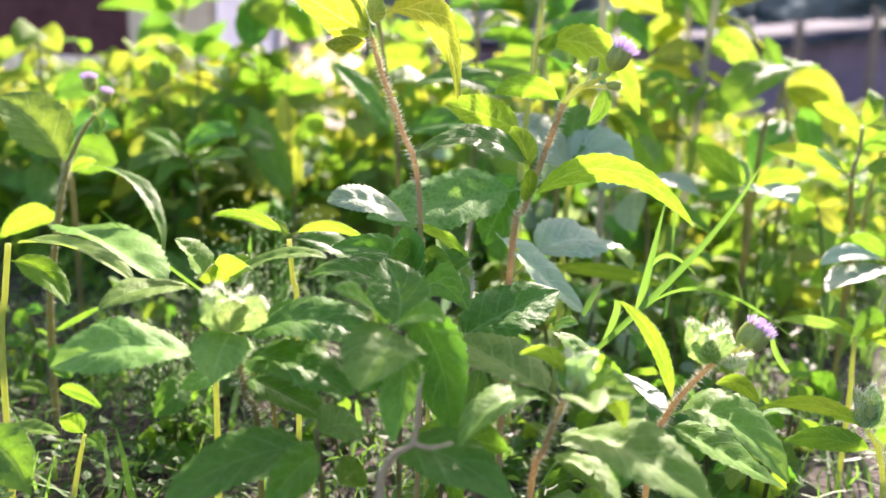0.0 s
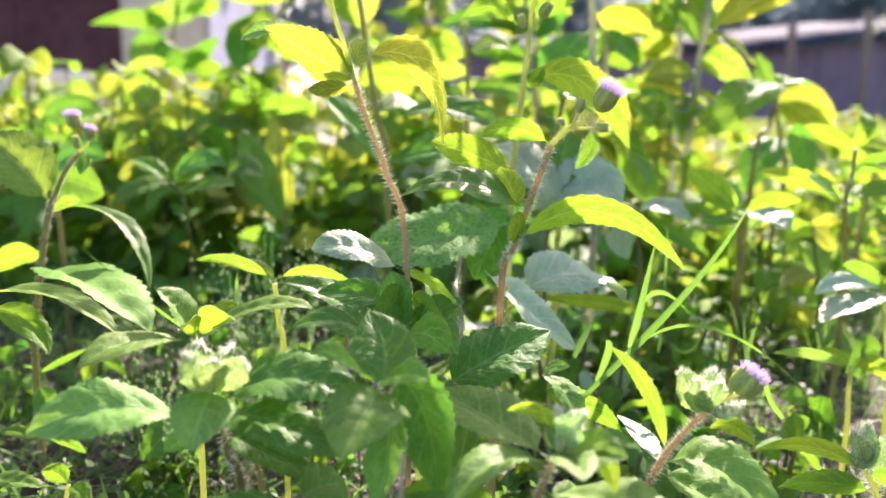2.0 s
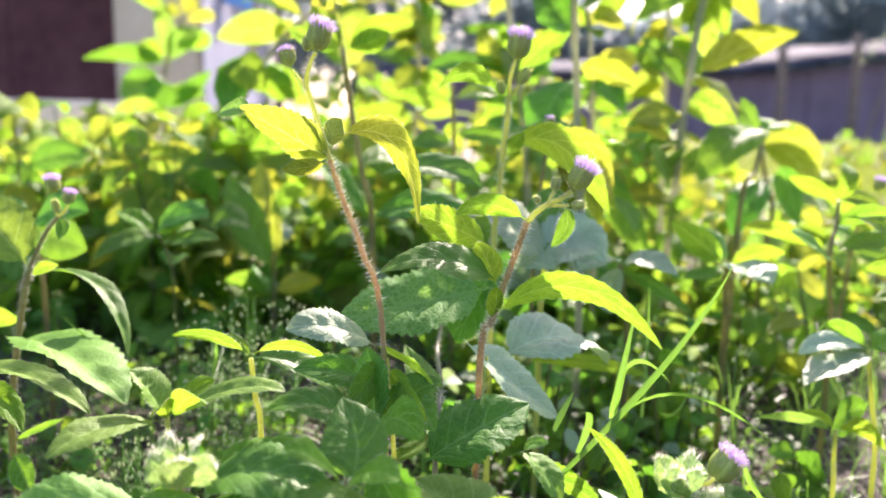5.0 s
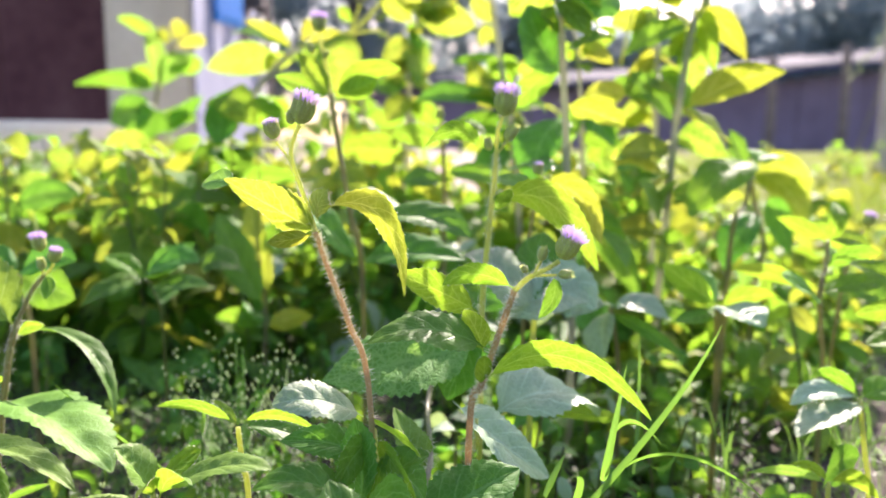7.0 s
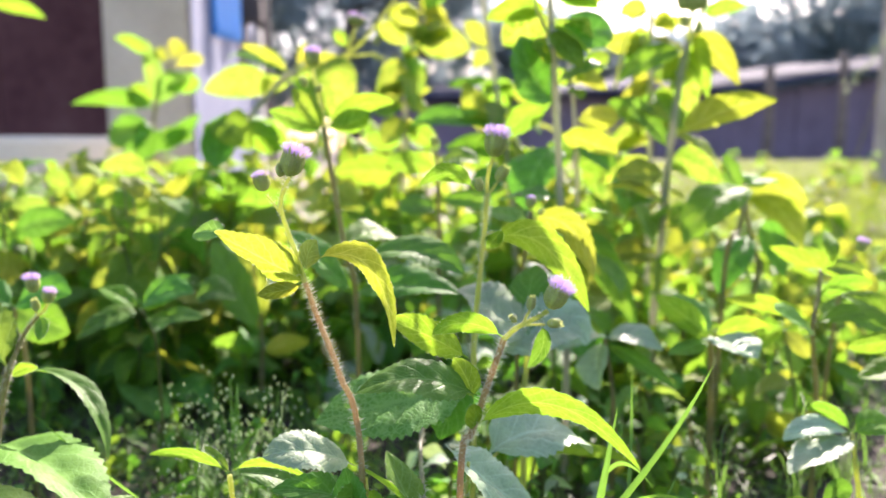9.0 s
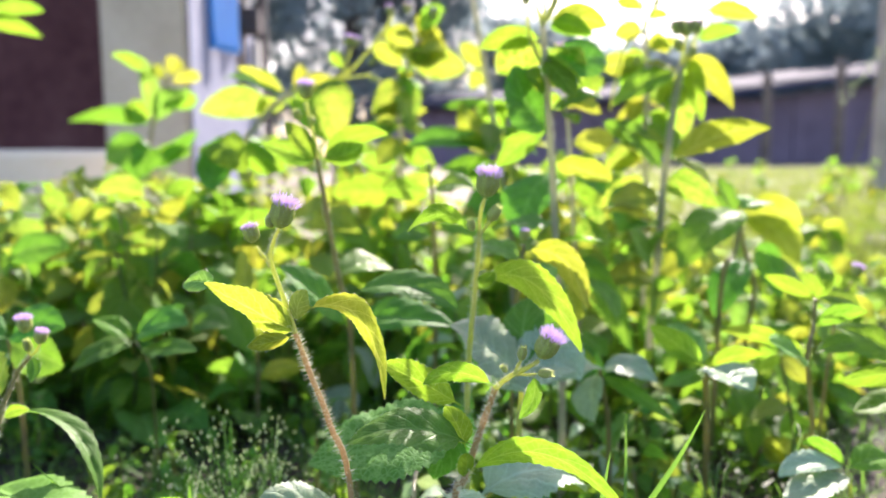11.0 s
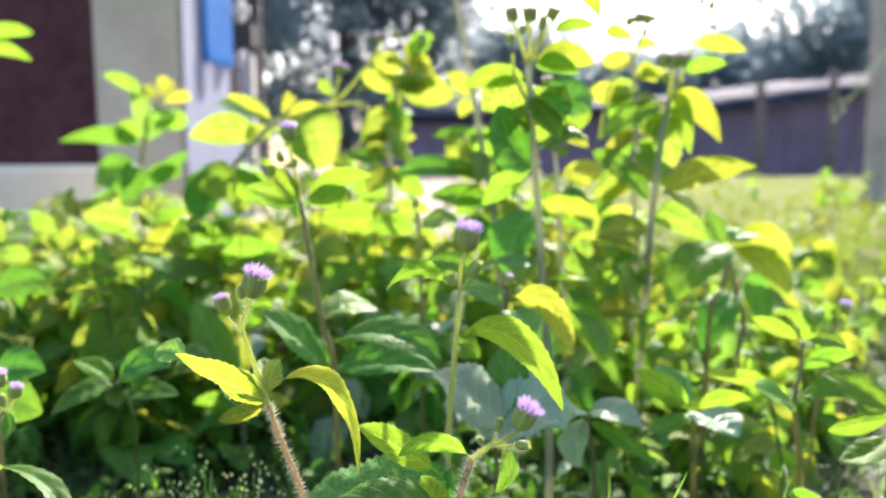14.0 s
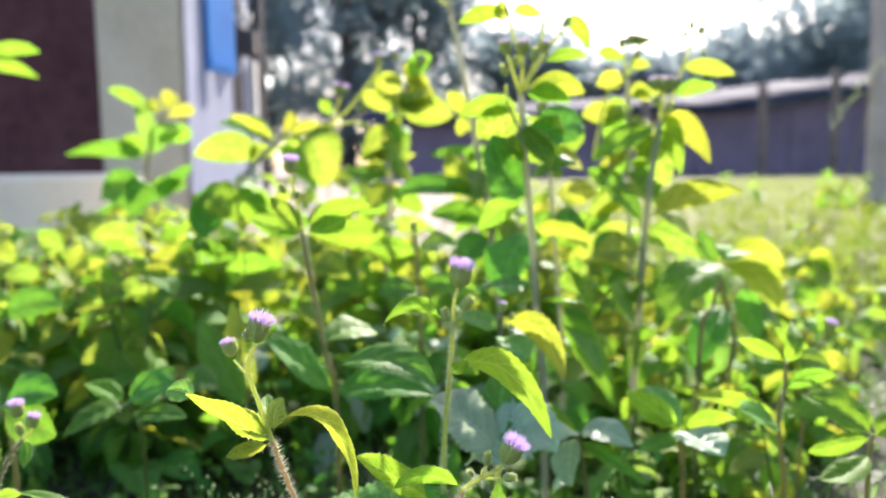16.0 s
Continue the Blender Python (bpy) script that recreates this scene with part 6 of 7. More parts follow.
leaf(p, (0.2285, 0.5900, 0.1887), (0.2439, 0.5900, 0.1906), (0.2571, 0.5900, 0.1756), 0.0163, 66, "green")
leaf(p, (0.2286, 0.5900, 0.1844), (0.2108, 0.5900, 0.1898), (0.1975, 0.5900, 0.2018), 0.0214, -124, "green")
leaf(p, (0.2290, 0.5900, 0.1502), (0.2149, 0.5890, 0.1487), (0.2005, 0.5800, 0.1344), 0.0293, -149, "deep")
leaf(p, (0.2262, 0.5900, 0.2765), (0.2345, 0.5900, 0.2830), (0.2437, 0.5900, 0.2770), 0.0096, 63, "yellow")
side_leaves(p, [(0.2308, 0.5900, -0.0160), (0.2304, 0.5900, 0.0715), (0.2290, 0.5900, 0.1502), (0.2277, 0.5900, 0.2183), (0.2263, 0.5900, 0.2683)], 0.1, 0.26, 18, 0.03, ("yellow", "yellow", "lacy", "green"), 306)
p = thing("leafy_weed", (0.2766, 0.5000, -0.0120), "branched weed with large bright rounded leaves", "weed")
stem(p, [(0.2730, 0.5000, -0.0160), (0.2741, 0.5000, 0.0577), (0.2787, 0.5000, 0.0916), (0.2707, 0.5000, 0.1213), (0.2673, 0.5000, 0.1416)], 0.00150, 0.00120, STEM_BROWN, 160, 0.0024)
stem(p, [(0.2419, 0.4600, -0.0160), (0.2444, 0.4600, 0.1009), (0.2546, 0.4700, 0.1195), (0.2651, 0.4900, 0.1411)], 0.00150, 0.00120, STEM_BROWN, 120, 0.0024)
leaf(p, (0.2627, 0.4800, 0.1431), (0.2317, 0.4600, 0.1460), (0.2140, 0.4400, 0.1148), 0.0306, -164, "green", fold=0.1, teeth=16)
leaf(p, (0.2851, 0.5500, 0.1339), (0.3267, 0.5770, 0.1326), (0.3393, 0.5800, 0.0937), 0.0292, 25, "yellow", fold=0.12)
leaf(p, (0.2850, 0.5500, 0.1364), (0.3242, 0.5970, 0.1515), (0.3598, 0.6200, 0.1234), 0.0261, 49, "yellow", fold=0.12)
leaf(p, (0.2886, 0.5200, 0.1217), (0.2978, 0.5200, 0.1115), (0.3041, 0.5200, 0.0822), 0.0181, 84, "deep", fold=0.12)
leaf(p, (0.2683, 0.5000, 0.1427), (0.2752, 0.5020, 0.1492), (0.2955, 0.5200, 0.1437), 0.0219, 163, "pale")
leaf(p, (0.2659, 0.5000, 0.1398), (0.2564, 0.5000, 0.1510), (0.2535, 0.5000, 0.1636), 0.0166, -115, "deep")
leaf(p, (0.2727, 0.5000, 0.1139), (0.2549, 0.4810, 0.1022), (0.2445, 0.4700, 0.0810), 0.0231, -165, "deep")
leaf(p, (0.3082, 0.5500, 0.0882), (0.3042, 0.5100, 0.1018), (0.3344, 0.5500, 0.0798), 0.0181, 149, "pale")
p = thing("tall_weed", (0.1321, 0.6160, -0.0120), "very tall bare hairy weed stalk with dark leaves", "weed", "tall weeds")
stem(p, [(0.1340, 0.6160, -0.0160), (0.1322, 0.6160, 0.0848), (0.1250, 0.6160, 0.1579), (0.1172, 0.6160, 0.2028), (0.1088, 0.6160, 0.2557), (0.1013, 0.6160, 0.2948), (0.0942, 0.6160, 0.3291), (0.0916, 0.6160, 0.3587)], 0.00261, 0.00168, STEM_DARK, 840, 0.0024)
stem(p, [(0.0964, 0.6160, 0.3248), (0.0877, 0.6160, 0.3335), (0.0791, 0.6160, 0.3400)], 0.00112, 0.00112, STEM, 36, 0.0016799999999999999)
leaf(p, (0.1215, 0.6160, 0.1795), (0.0827, 0.6096, 0.2042), (0.0503, 0.6000, 0.1841), 0.0240, -134, "deep", fold=0.3)
leaf(p, (0.1224, 0.6160, 0.1782), (0.1404, 0.6160, 0.1893), (0.1484, 0.6160, 0.2024), 0.0146, 113, "deep")
leaf(p, (0.1206, 0.6160, 0.1804), (0.0970, 0.6144, 0.1915), (0.0910, 0.6000, 0.2170), 0.0248, -84, "yellow")
leaf(p, (0.1129, 0.6160, 0.2205), (0.0916, 0.6144, 0.2201), (0.0779, 0.6000, 0.2141), 0.0085, -113, "green")
leaf(p, (0.1241, 0.6160, 0.1625), (0.1029, 0.6160, 0.1739), (0.0765, 0.6160, 0.1675), 0.0257, -131, "green")
leaf(p, (0.1258, 0.6160, 0.1489), (0.1082, 0.6160, 0.1432), (0.0940, 0.6160, 0.1265), 0.0309, -133, "deep")
leaf(p, (0.1109, 0.6160, 0.2425), (0.1002, 0.6160, 0.2586), (0.0912, 0.6160, 0.2625), 0.0153, -67, "yellow")
leaf(p, (0.1267, 0.6160, 0.1398), (0.1394, 0.6160, 0.1551), (0.1528, 0.6160, 0.1486), 0.0257, 134, "green")
side_leaves(p, [(0.1340, 0.6160, -0.0160), (0.1322, 0.6160, 0.0848), (0.1250, 0.6160, 0.1579), (0.1172, 0.6160, 0.2028), (0.1088, 0.6160, 0.2557), (0.1013, 0.6160, 0.2948), (0.0942, 0.6160, 0.3291), (0.0916, 0.6160, 0.3587)], 0.08, 0.24, 12, 0.032, ("green", "yellow", "green", "lacy", "deep"), 307)
p = thing("tall_weed", (0.0285, 0.6600, -0.0120), "tall weed with yellow blotched leaves crowding its top", "weed", "tall weeds")
stem(p, [(0.0288, 0.6600, -0.0160), (0.0304, 0.6600, 0.0470), (0.0368, 0.6600, 0.1165), (0.0409, 0.6600, 0.1748), (0.0429, 0.6600, 0.2226), (0.0482, 0.6600, 0.2509), (0.0582, 0.6600, 0.2741)], 0.00260, 0.00200, STEM_DARK, 400, 0.0024)
leaf(p, (0.0482, 0.6600, 0.2509), (0.0753, 0.6590, 0.2633), (0.0959, 0.6500, 0.2472), 0.0275, 79, "lacy", fold=0.08)
leaf(p, (0.0498, 0.6600, 0.2602), (0.0666, 0.6600, 0.2786), (0.0807, 0.6600, 0.2598), 0.0260, 75, "yellow")
leaf(p, (0.0445, 0.6600, 0.2321), (0.0325, 0.6590, 0.2377), (0.0189, 0.6500, 0.2110), 0.0278, -88, "lacy", fold=0.08)
leaf(p, (0.0445, 0.6600, 0.2297), (0.0527, 0.6590, 0.2324), (0.0495, 0.6500, 0.2012), 0.0259, 164, "lacy")
leaf(p, (0.0547, 0.6600, 0.2672), (0.0430, 0.6600, 0.2848), (0.0287, 0.6600, 0.2746), 0.0200, -66, "yellow")
leaf(p, (0.0572, 0.6600, 0.2741), (0.0625, 0.6600, 0.2885), (0.0693, 0.6600, 0.2879), 0.0220, 68, "yellow")
leaf(p, (0.0582, 0.6600, 0.2765), (0.0600, 0.6600, 0.3061), (0.0789, 0.6600, 0.2947), 0.0176, 97, "green")
leaf(p, (0.0473, 0.6600, 0.2509), (0.0295, 0.6600, 0.2676), (0.0190, 0.6600, 0.2654), 0.0182, -68, "yellow")
leaf(p, (0.0523, 0.6600, 0.2649), (0.0645, 0.6600, 0.2808), (0.0762, 0.6600, 0.2762), 0.0182, 63, "yellow")
leaf(p, (0.0425, 0.6600, 0.2036), (0.0219, 0.6610, 0.1924), (0.0015, 0.6700, 0.2041), 0.0221, -129, "deep")
leaf(p, (0.0411, 0.6600, 0.1845), (0.0556, 0.6600, 0.1826), (0.0698, 0.6600, 0.1673), 0.0203, 74, "green")
leaf(p, (0.0409, 0.6600, 0.1748), (0.0219, 0.6600, 0.1673), (0.0071, 0.6600, 0.1752), 0.0185, -73, "green")
leaf(p, (0.0394, 0.6600, 0.1458), (0.0149, 0.6600, 0.1538), (-0.0205, 0.6600, 0.1464), 0.0298, -80, "green")
leaf(p, (0.0369, 0.6600, 0.1214), (0.0499, 0.6600, 0.1291), (0.0642, 0.6600, 0.1211), 0.0272, 82, "yellow")
leaf(p, (0.0368, 0.6600, 0.1165), (0.0215, 0.6600, 0.1230), (0.0150, 0.6600, 0.1019), 0.0272, -78, "yellow")
leaf(p, (0.0396, 0.6600, 0.1555), (0.0555, 0.6600, 0.1592), (0.0744, 0.6600, 0.1551), 0.0185, 74, "lacy")
head(p, (0.0694, 0.6600, 0.2925), (0.01, -0.04, 1.00), 0.01037, 0.4)
head(p, (0.0482, 0.6600, 0.2975), (0.01, -0.04, 1.00), 0.00848, 0.2)
leaf(p, (0.0414, 0.6600, 0.1988), (0.0344, 0.6600, 0.2072), (0.0271, 0.6600, 0.2057), 0.0089, -78, "yellow", teeth=7)
leaf(p, (0.0410, 0.6600, 0.1796), (0.0369, 0.6600, 0.1881), (0.0325, 0.6600, 0.1865), 0.0090, -80, "yellow", teeth=7)
leaf(p, (0.0415, 0.6600, 0.2012), (0.0489, 0.6600, 0.2094), (0.0560, 0.6600, 0.2077), 0.0089, 73, "yellow", teeth=7)
leaf(p, (0.0416, 0.6600, 0.2093), (0.0526, 0.6600, 0.2175), (0.0634, 0.6600, 0.2157), 0.0089, 73, "yellow", teeth=7)
leaf(p, (0.0417, 0.6600, 0.2108), (0.0322, 0.6600, 0.2192), (0.0226, 0.6600, 0.2177), 0.0089, -76, "yellow", teeth=7)
leaf(p, (0.0410, 0.6600, 0.1796), (0.0441, 0.6600, 0.1880), (0.0470, 0.6600, 0.1863), 0.0090, 72, "yellow", teeth=7)
side_leaves(p, [(0.0288, 0.6600, -0.0160), (0.0304, 0.6600, 0.0470), (0.0368, 0.6600, 0.1165), (0.0409, 0.6600, 0.1748), (0.0429, 0.6600, 0.2226), (0.0482, 0.6600, 0.2509), (0.0582, 0.6600, 0.2741)], 0.1, 0.32, 34, 0.026, ("yellow", "yellow", "lacy", "green"), 301)
p = thing("tall_weed", (-0.1542, 0.6500, -0.0120), "leaning brown-stemmed weed arching over with buds", "weed", "tall weeds")
stem(p, [(-0.1547, 0.6500, -0.0160), (-0.1511, 0.6500, 0.0307), (-0.1368, 0.6500, 0.1000), (-0.1201, 0.6500, 0.1436), (-0.0916, 0.6500, 0.1864), (-0.0616, 0.6500, 0.2191), (-0.0469, 0.6500, 0.2306)], 0.00315, 0.00217, STEM_DARK, 600, 0.0024)
stem(p, [(-0.0469, 0.6500, 0.2306), (-0.0182, 0.6500, 0.2372), (0.0058, 0.6500, 0.2508), (0.0324, 0.6500, 0.2827), (0.0359, 0.6500, 0.2918)], 0.00177, 0.00118, STEM, 240, 0.0016799999999999999)
stem(p, [(-0.1312, 0.6500, 0.1146), (-0.1524, 0.6500, 0.1294), (-0.1732, 0.6500, 0.1490)], 0.00197, 0.00138, STEM_DARK, 72, 0.0016799999999999999)
stem(p, [(-0.0182, 0.6500, 0.2372), (0.0008, 0.6500, 0.2416), (0.0197, 0.6500, 0.2437)], 0.00118, 0.00099, STEM, 36, 0.0016799999999999999)
stem(p, [(-0.0038, 0.6500, 0.2463), (0.0013, 0.6500, 0.2601), (0.0029, 0.6500, 0.2647)], 0.00099, 0.00099, STEM, 36, 0.0016799999999999999)
head(p, (0.0007, 0.6500, 0.2703), (-0.18, -0.05, 0.98), 0.00928, 0.35)
head(p, (0.0063, 0.6500, 0.2693), (0.27, -0.04, 0.96), 0.00835, 0.3)
head(p, (0.0200, 0.6500, 0.2543), (0.71, -0.06, 0.70), 0.01113, 0)
head(p, (0.0206, 0.6500, 0.2404), (0.96, -0.15, -0.24), 0.01021, 0)
head(p, (0.0341, 0.6500, 0.2941), (0.01, -0.04, 1.00), 0.00835, 0.3)
head(p, (-0.0459, 0.6500, 0.2330), (-0.01, -0.25, -0.97), 0.00928, 0)
leaf(p, (-0.0037, 0.6500, 0.2486), (-0.0102, 0.6500, 0.2593), (-0.0151, 0.6500, 0.2613), 0.0103, -84, "green")
leaf(p, (-0.0278, 0.6500, 0.2350), (-0.0018, 0.6410, 0.2317), (-0.0084, 0.6400, 0.1904), 0.0425, 116, "lacy", fold=0.1, teeth=16)
leaf(p, (-0.0421, 0.6500, 0.2329), (-0.0363, 0.6500, 0.2211), (-0.0197, 0.6500, 0.1903), 0.0258, 92, "lacy")
leaf(p, (-0.0469, 0.6500, 0.2306), (-0.0376, 0.6500, 0.2528), (-0.0368, 0.6500, 0.2491), 0.0105, 62, "yellow")
leaf(p, (-0.0421, 0.6500, 0.2329), (-0.0272, 0.6500, 0.2446), (-0.0111, 0.6500, 0.2395), 0.0135, 65, "yellow")
leaf(p, (-0.0518, 0.6500, 0.2260), (-0.0784, 0.6610, 0.2492), (-0.1132, 0.6800, 0.2439), 0.0251, -153, "pale")
leaf(p, (-0.0517, 0.6500, 0.2284), (-0.0677, 0.6410, 0.2487), (-0.0883, 0.6400, 0.2492), 0.0121, -47, "yellow")
leaf(p, (-0.0616, 0.6500, 0.2201), (-0.1086, 0.6970, 0.2346), (-0.1474, 0.7200, 0.2190), 0.0303, -76, "lacy", fold=0.1, teeth=16)
leaf(p, (-0.1005, 0.6000, 0.1483), (-0.1037, 0.6000, 0.1741), (-0.0896, 0.6000, 0.1924), 0.0271, 57, "deep", fold=0.12)
leaf(p, (-0.1290, 0.6500, 0.1097), (-0.1106, 0.6450, 0.1402), (-0.0739, 0.6000, 0.1436), 0.0305, 47, "deep", fold=0.12)
leaf(p, (-0.1291, 0.6500, 0.1073), (-0.1001, 0.6450, 0.1026), (-0.0704, 0.6000, 0.1212), 0.0270, 109, "deep", fold=0.12)
leaf(p, (-0.1339, 0.6500, 0.1097), (-0.1696, 0.6230, 0.1232), (-0.2129, 0.6200, 0.0939), 0.0394, -82, "lacy", fold=0.1, teeth=18)
leaf(p, (-0.1402, 0.6500, 0.0803), (-0.1550, 0.6050, 0.0879), (-0.1856, 0.6000, 0.0768), 0.0317, -141, "deep")
leaf(p, (-0.0966, 0.6500, 0.1817), (-0.0690, 0.6500, 0.1875), (-0.0540, 0.6500, 0.1669), 0.0301, 77, "green")
leaf(p, (-0.1288, 0.6500, 0.1146), (-0.0890, 0.6500, 0.1346), (-0.0507, 0.6500, 0.1236), 0.0231, 75, "green")
leaf(p, (-0.1344, 0.6500, 0.1000), (-0.0871, 0.5840, 0.0894), (-0.0717, 0.5500, 0.0448), 0.0366, 169, "lacy", fold=0.1)
leaf(p, (-0.1412, 0.6500, 0.0606), (-0.1312, 0.5590, 0.0795), (-0.1453, 0.5400, 0.0690), 0.0350, -147, "deep")
leaf(p, (-0.1709, 0.6500, 0.1466), (-0.1903, 0.6500, 0.1567), (-0.2146, 0.6500, 0.1494), 0.0277, -77, "lacy")
leaf(p, (-0.1446, 0.6500, 0.0902), (-0.1466, 0.6500, 0.1186), (-0.1373, 0.6500, 0.1390), 0.0177, 80, "yellow")
leaf(p, (-0.0852, 0.6500, 0.1093), (-0.0772, 0.6500, 0.1024), (-0.0815, 0.6500, 0.0799), 0.0221, 97, "yellow")
side_leaves(p, [(-0.1547, 0.6500, -0.0160), (-0.1511, 0.6500, 0.0307), (-0.1368, 0.6500, 0.1000), (-0.1201, 0.6500, 0.1436), (-0.0916, 0.6500, 0.1864), (-0.0616, 0.6500, 0.2191), (-0.0469, 0.6500, 0.2306)], 0.05, 0.24, 16, 0.034, ("green", "yellow", "green", "lacy", "deep"), 302)
p = thing("leafy_weed", (-0.3565, 1.1000, -0.0120), "bushy weed with rounded leaves beside the pillar", "weed")
stem(p, [(-0.3558, 1.1000, -0.0160), (-0.3553, 1.1000, 0.0603), (-0.3532, 1.1000, 0.1588), (-0.3464, 1.1000, 0.2233), (-0.3203, 1.1000, 0.2867)], 0.00338, 0.00203, STEM_BROWN)
leaf(p, (-0.3464, 1.1000, 0.2233), (-0.3900, 1.1000, 0.2659), (-0.4665, 1.1000, 0.2289), 0.0294, -69, "deep", fold=0.12)
leaf(p, (-0.3460, 1.1000, 0.2313), (-0.3814, 1.1160, 0.2836), (-0.3846, 1.1000, 0.2278), 0.0324, -78, "green", fold=0.1)
leaf(p, (-0.3440, 1.1000, 0.2233), (-0.3389, 1.0980, 0.2705), (-0.3468, 1.0800, 0.3129), 0.0276, -11, "pale")
leaf(p, (-0.3440, 1.1000, 0.2233), (-0.3191, 1.0950, 0.2654), (-0.2787, 1.0500, 0.2637), 0.0362, 27, "pale")
leaf(p, (-0.3365, 1.1000, 0.2870), (-0.3666, 1.1000, 0.3285), (-0.3995, 1.1000, 0.3196), 0.0223, -71, "green")
leaf(p, (-0.3203, 1.1000, 0.2867), (-0.3111, 1.1000, 0.3146), (-0.3067, 1.1000, 0.3142), 0.0264, 59, "yellow")
leaf(p, (-0.3245, 1.1000, 0.2828), (-0.3348, 1.1000, 0.3071), (-0.3421, 1.1000, 0.3029), 0.0176, -114, "yellow")
leaf(p, (-0.3207, 1.1000, 0.2788), (-0.2890, 1.1000, 0.3044), (-0.2757, 1.1000, 0.2861), 0.0200, 62, "yellow")
leaf(p, (-0.3345, 1.1000, 0.2472), (-0.2987, 1.1000, 0.2729), (-0.2813, 1.1000, 0.2544), 0.0300, 69, "green")
leaf(p, (-0.2866, 0.9500, 0.1860), (-0.3263, 0.9500, 0.2074), (-0.3456, 0.9500, 0.1728), 0.0471, -93, "deep", fold=0.08)
leaf(p, (-0.2866, 0.9500, 0.1860), (-0.3003, 0.9500, 0.1991), (-0.3079, 0.9500, 0.1477), 0.0408, -62, "deep", fold=0.08)
leaf(p, (-0.3491, 1.1000, 0.1750), (-0.3238, 1.1000, 0.2013), (-0.2930, 1.1000, 0.1823), 0.0287, 73, "deep")
leaf(p, (-0.3500, 1.1000, 0.1587), (-0.3173, 1.1000, 0.1834), (-0.2832, 1.1000, 0.2144), 0.0257, 62, "deep")
leaf(p, (-0.3517, 1.1000, 0.1261), (-0.3181, 1.1000, 0.1518), (-0.2793, 1.1000, 0.1253), 0.0288, 79, "green")
leaf(p, (-0.3525, 1.1000, 0.1425), (-0.3851, 1.1000, 0.1624), (-0.4267, 1.1000, 0.1433), 0.0349, -78, "deep")
leaf(p, (-0.3531, 1.1000, 0.1016), (-0.3460, 1.1000, 0.1220), (-0.3460, 1.1000, 0.1097), 0.0299, 66, "lacy")
p = thing("tall_weed", (-0.5370, 0.9000, -0.0120), "weed branch reaching in with bright leaves", "weed", "tall weeds")
stem(p, [(-0.5450, 0.9000, -0.0160), (-0.5404, 0.9000, 0.0757), (-0.5220, 0.9000, 0.2102), (-0.4914, 0.9000, 0.3338)], 0.00275, 0.00220, STEM_DARK)
stem(p, [(-0.5002, 0.9000, 0.3081), (-0.4645, 0.9000, 0.3365), (-0.4374, 0.9000, 0.3425)], 0.00165, 0.00110, STEM)
leaf(p, (-0.4576, 0.9000, 0.3396), (-0.4168, 0.9000, 0.3599), (-0.3842, 0.9000, 0.3435), 0.0195, 54, "green")
leaf(p, (-0.4581, 0.9000, 0.3332), (-0.4239, 0.9000, 0.3385), (-0.3876, 0.9000, 0.3140), 0.0221, 66, "green")
p = thing("leafy_weed", (-0.0632, 0.3800, -0.0120), "low weed with broad dull leaves in shade", "weed")
stem(p, [(-0.0596, 0.3800, -0.0160), (-0.0604, 0.3800, 0.0626), (-0.0638, 0.3800, 0.0804), (-0.0686, 0.3800, 0.0878)], 0.00080, 0.00060, STEM_SHADE)
leaf(p, (-0.0686, 0.3800, 0.0878), (-0.0537, 0.3790, 0.1016), (-0.0375, 0.3700, 0.0979), 0.0216, 149, "deep", fold=0.2)
leaf(p, (-0.0686, 0.3800, 0.0869), (-0.0767, 0.3700, 0.0881), (-0.0907, 0.3600, 0.0774), 0.0207, -167, "deep", fold=0.2)
leaf(p, (-0.0677, 0.3800, 0.0878), (-0.0573, 0.3810, 0.0929), (-0.0461, 0.3900, 0.1040), 0.0165, 141, "deep")
leaf(p, (-0.0686, 0.3800, 0.0878), (-0.0775, 0.3800, 0.0971), (-0.0888, 0.3800, 0.0982), 0.0131, -154, "green")
leaf(p, (-0.0665, 0.3800, 0.0834), (-0.0443, 0.3610, 0.0892), (-0.0264, 0.3500, 0.0903), 0.0125, 148, "deep")
leaf(p, (-0.0476, 0.4000, 0.0891), (-0.0377, 0.4000, 0.0989), (-0.0264, 0.4000, 0.0890), 0.0205, 144, "deep")
p = thing("leafy_weed", (-0.1156, 0.3600, -0.0120), "broad dark weed leaves low in shade", "weed")
stem(p, [(-0.1149, 0.3600, -0.0160), (-0.1152, 0.3600, 0.0533), (-0.1163, 0.3600, 0.0761), (-0.1192, 0.3600, 0.0930)], 0.00128, 0.00106, STEM_BROWN)
leaf(p, (-0.1192, 0.3600, 0.0930), (-0.1049, 0.3590, 0.1093), (-0.0865, 0.3500, 0.1014), 0.0215, 134, "deep", fold=0.15)
leaf(p, (-0.1193, 0.3600, 0.0916), (-0.0987, 0.3500, 0.0946), (-0.0828, 0.3400, 0.0859), 0.0228, 108, "deep", fold=0.15)
leaf(p, (-0.1192, 0.3600, 0.0930), (-0.1311, 0.3600, 0.1020), (-0.1455, 0.3600, 0.0931), 0.0218, -145, "deep")
leaf(p, (-0.2046, 0.5000, 0.1103), (-0.1832, 0.5000, 0.1353), (-0.1602, 0.5000, 0.1195), 0.0215, 113, "deep", fold=0.15)
p = thing("grass_stalk", (0.7439, 1.5000, -0.0120), "tall thin grass stalk with pale seed head", "grass")
stem(p, [(0.7416, 1.5000, -0.0938), (0.7814, 1.5000, 0.0060), (0.8296, 1.5000, 0.1475), (0.8662, 1.5000, 0.2861), (0.8929, 1.5000, 0.3907)], 0.00148, 0.00083, STEM_BROWN)
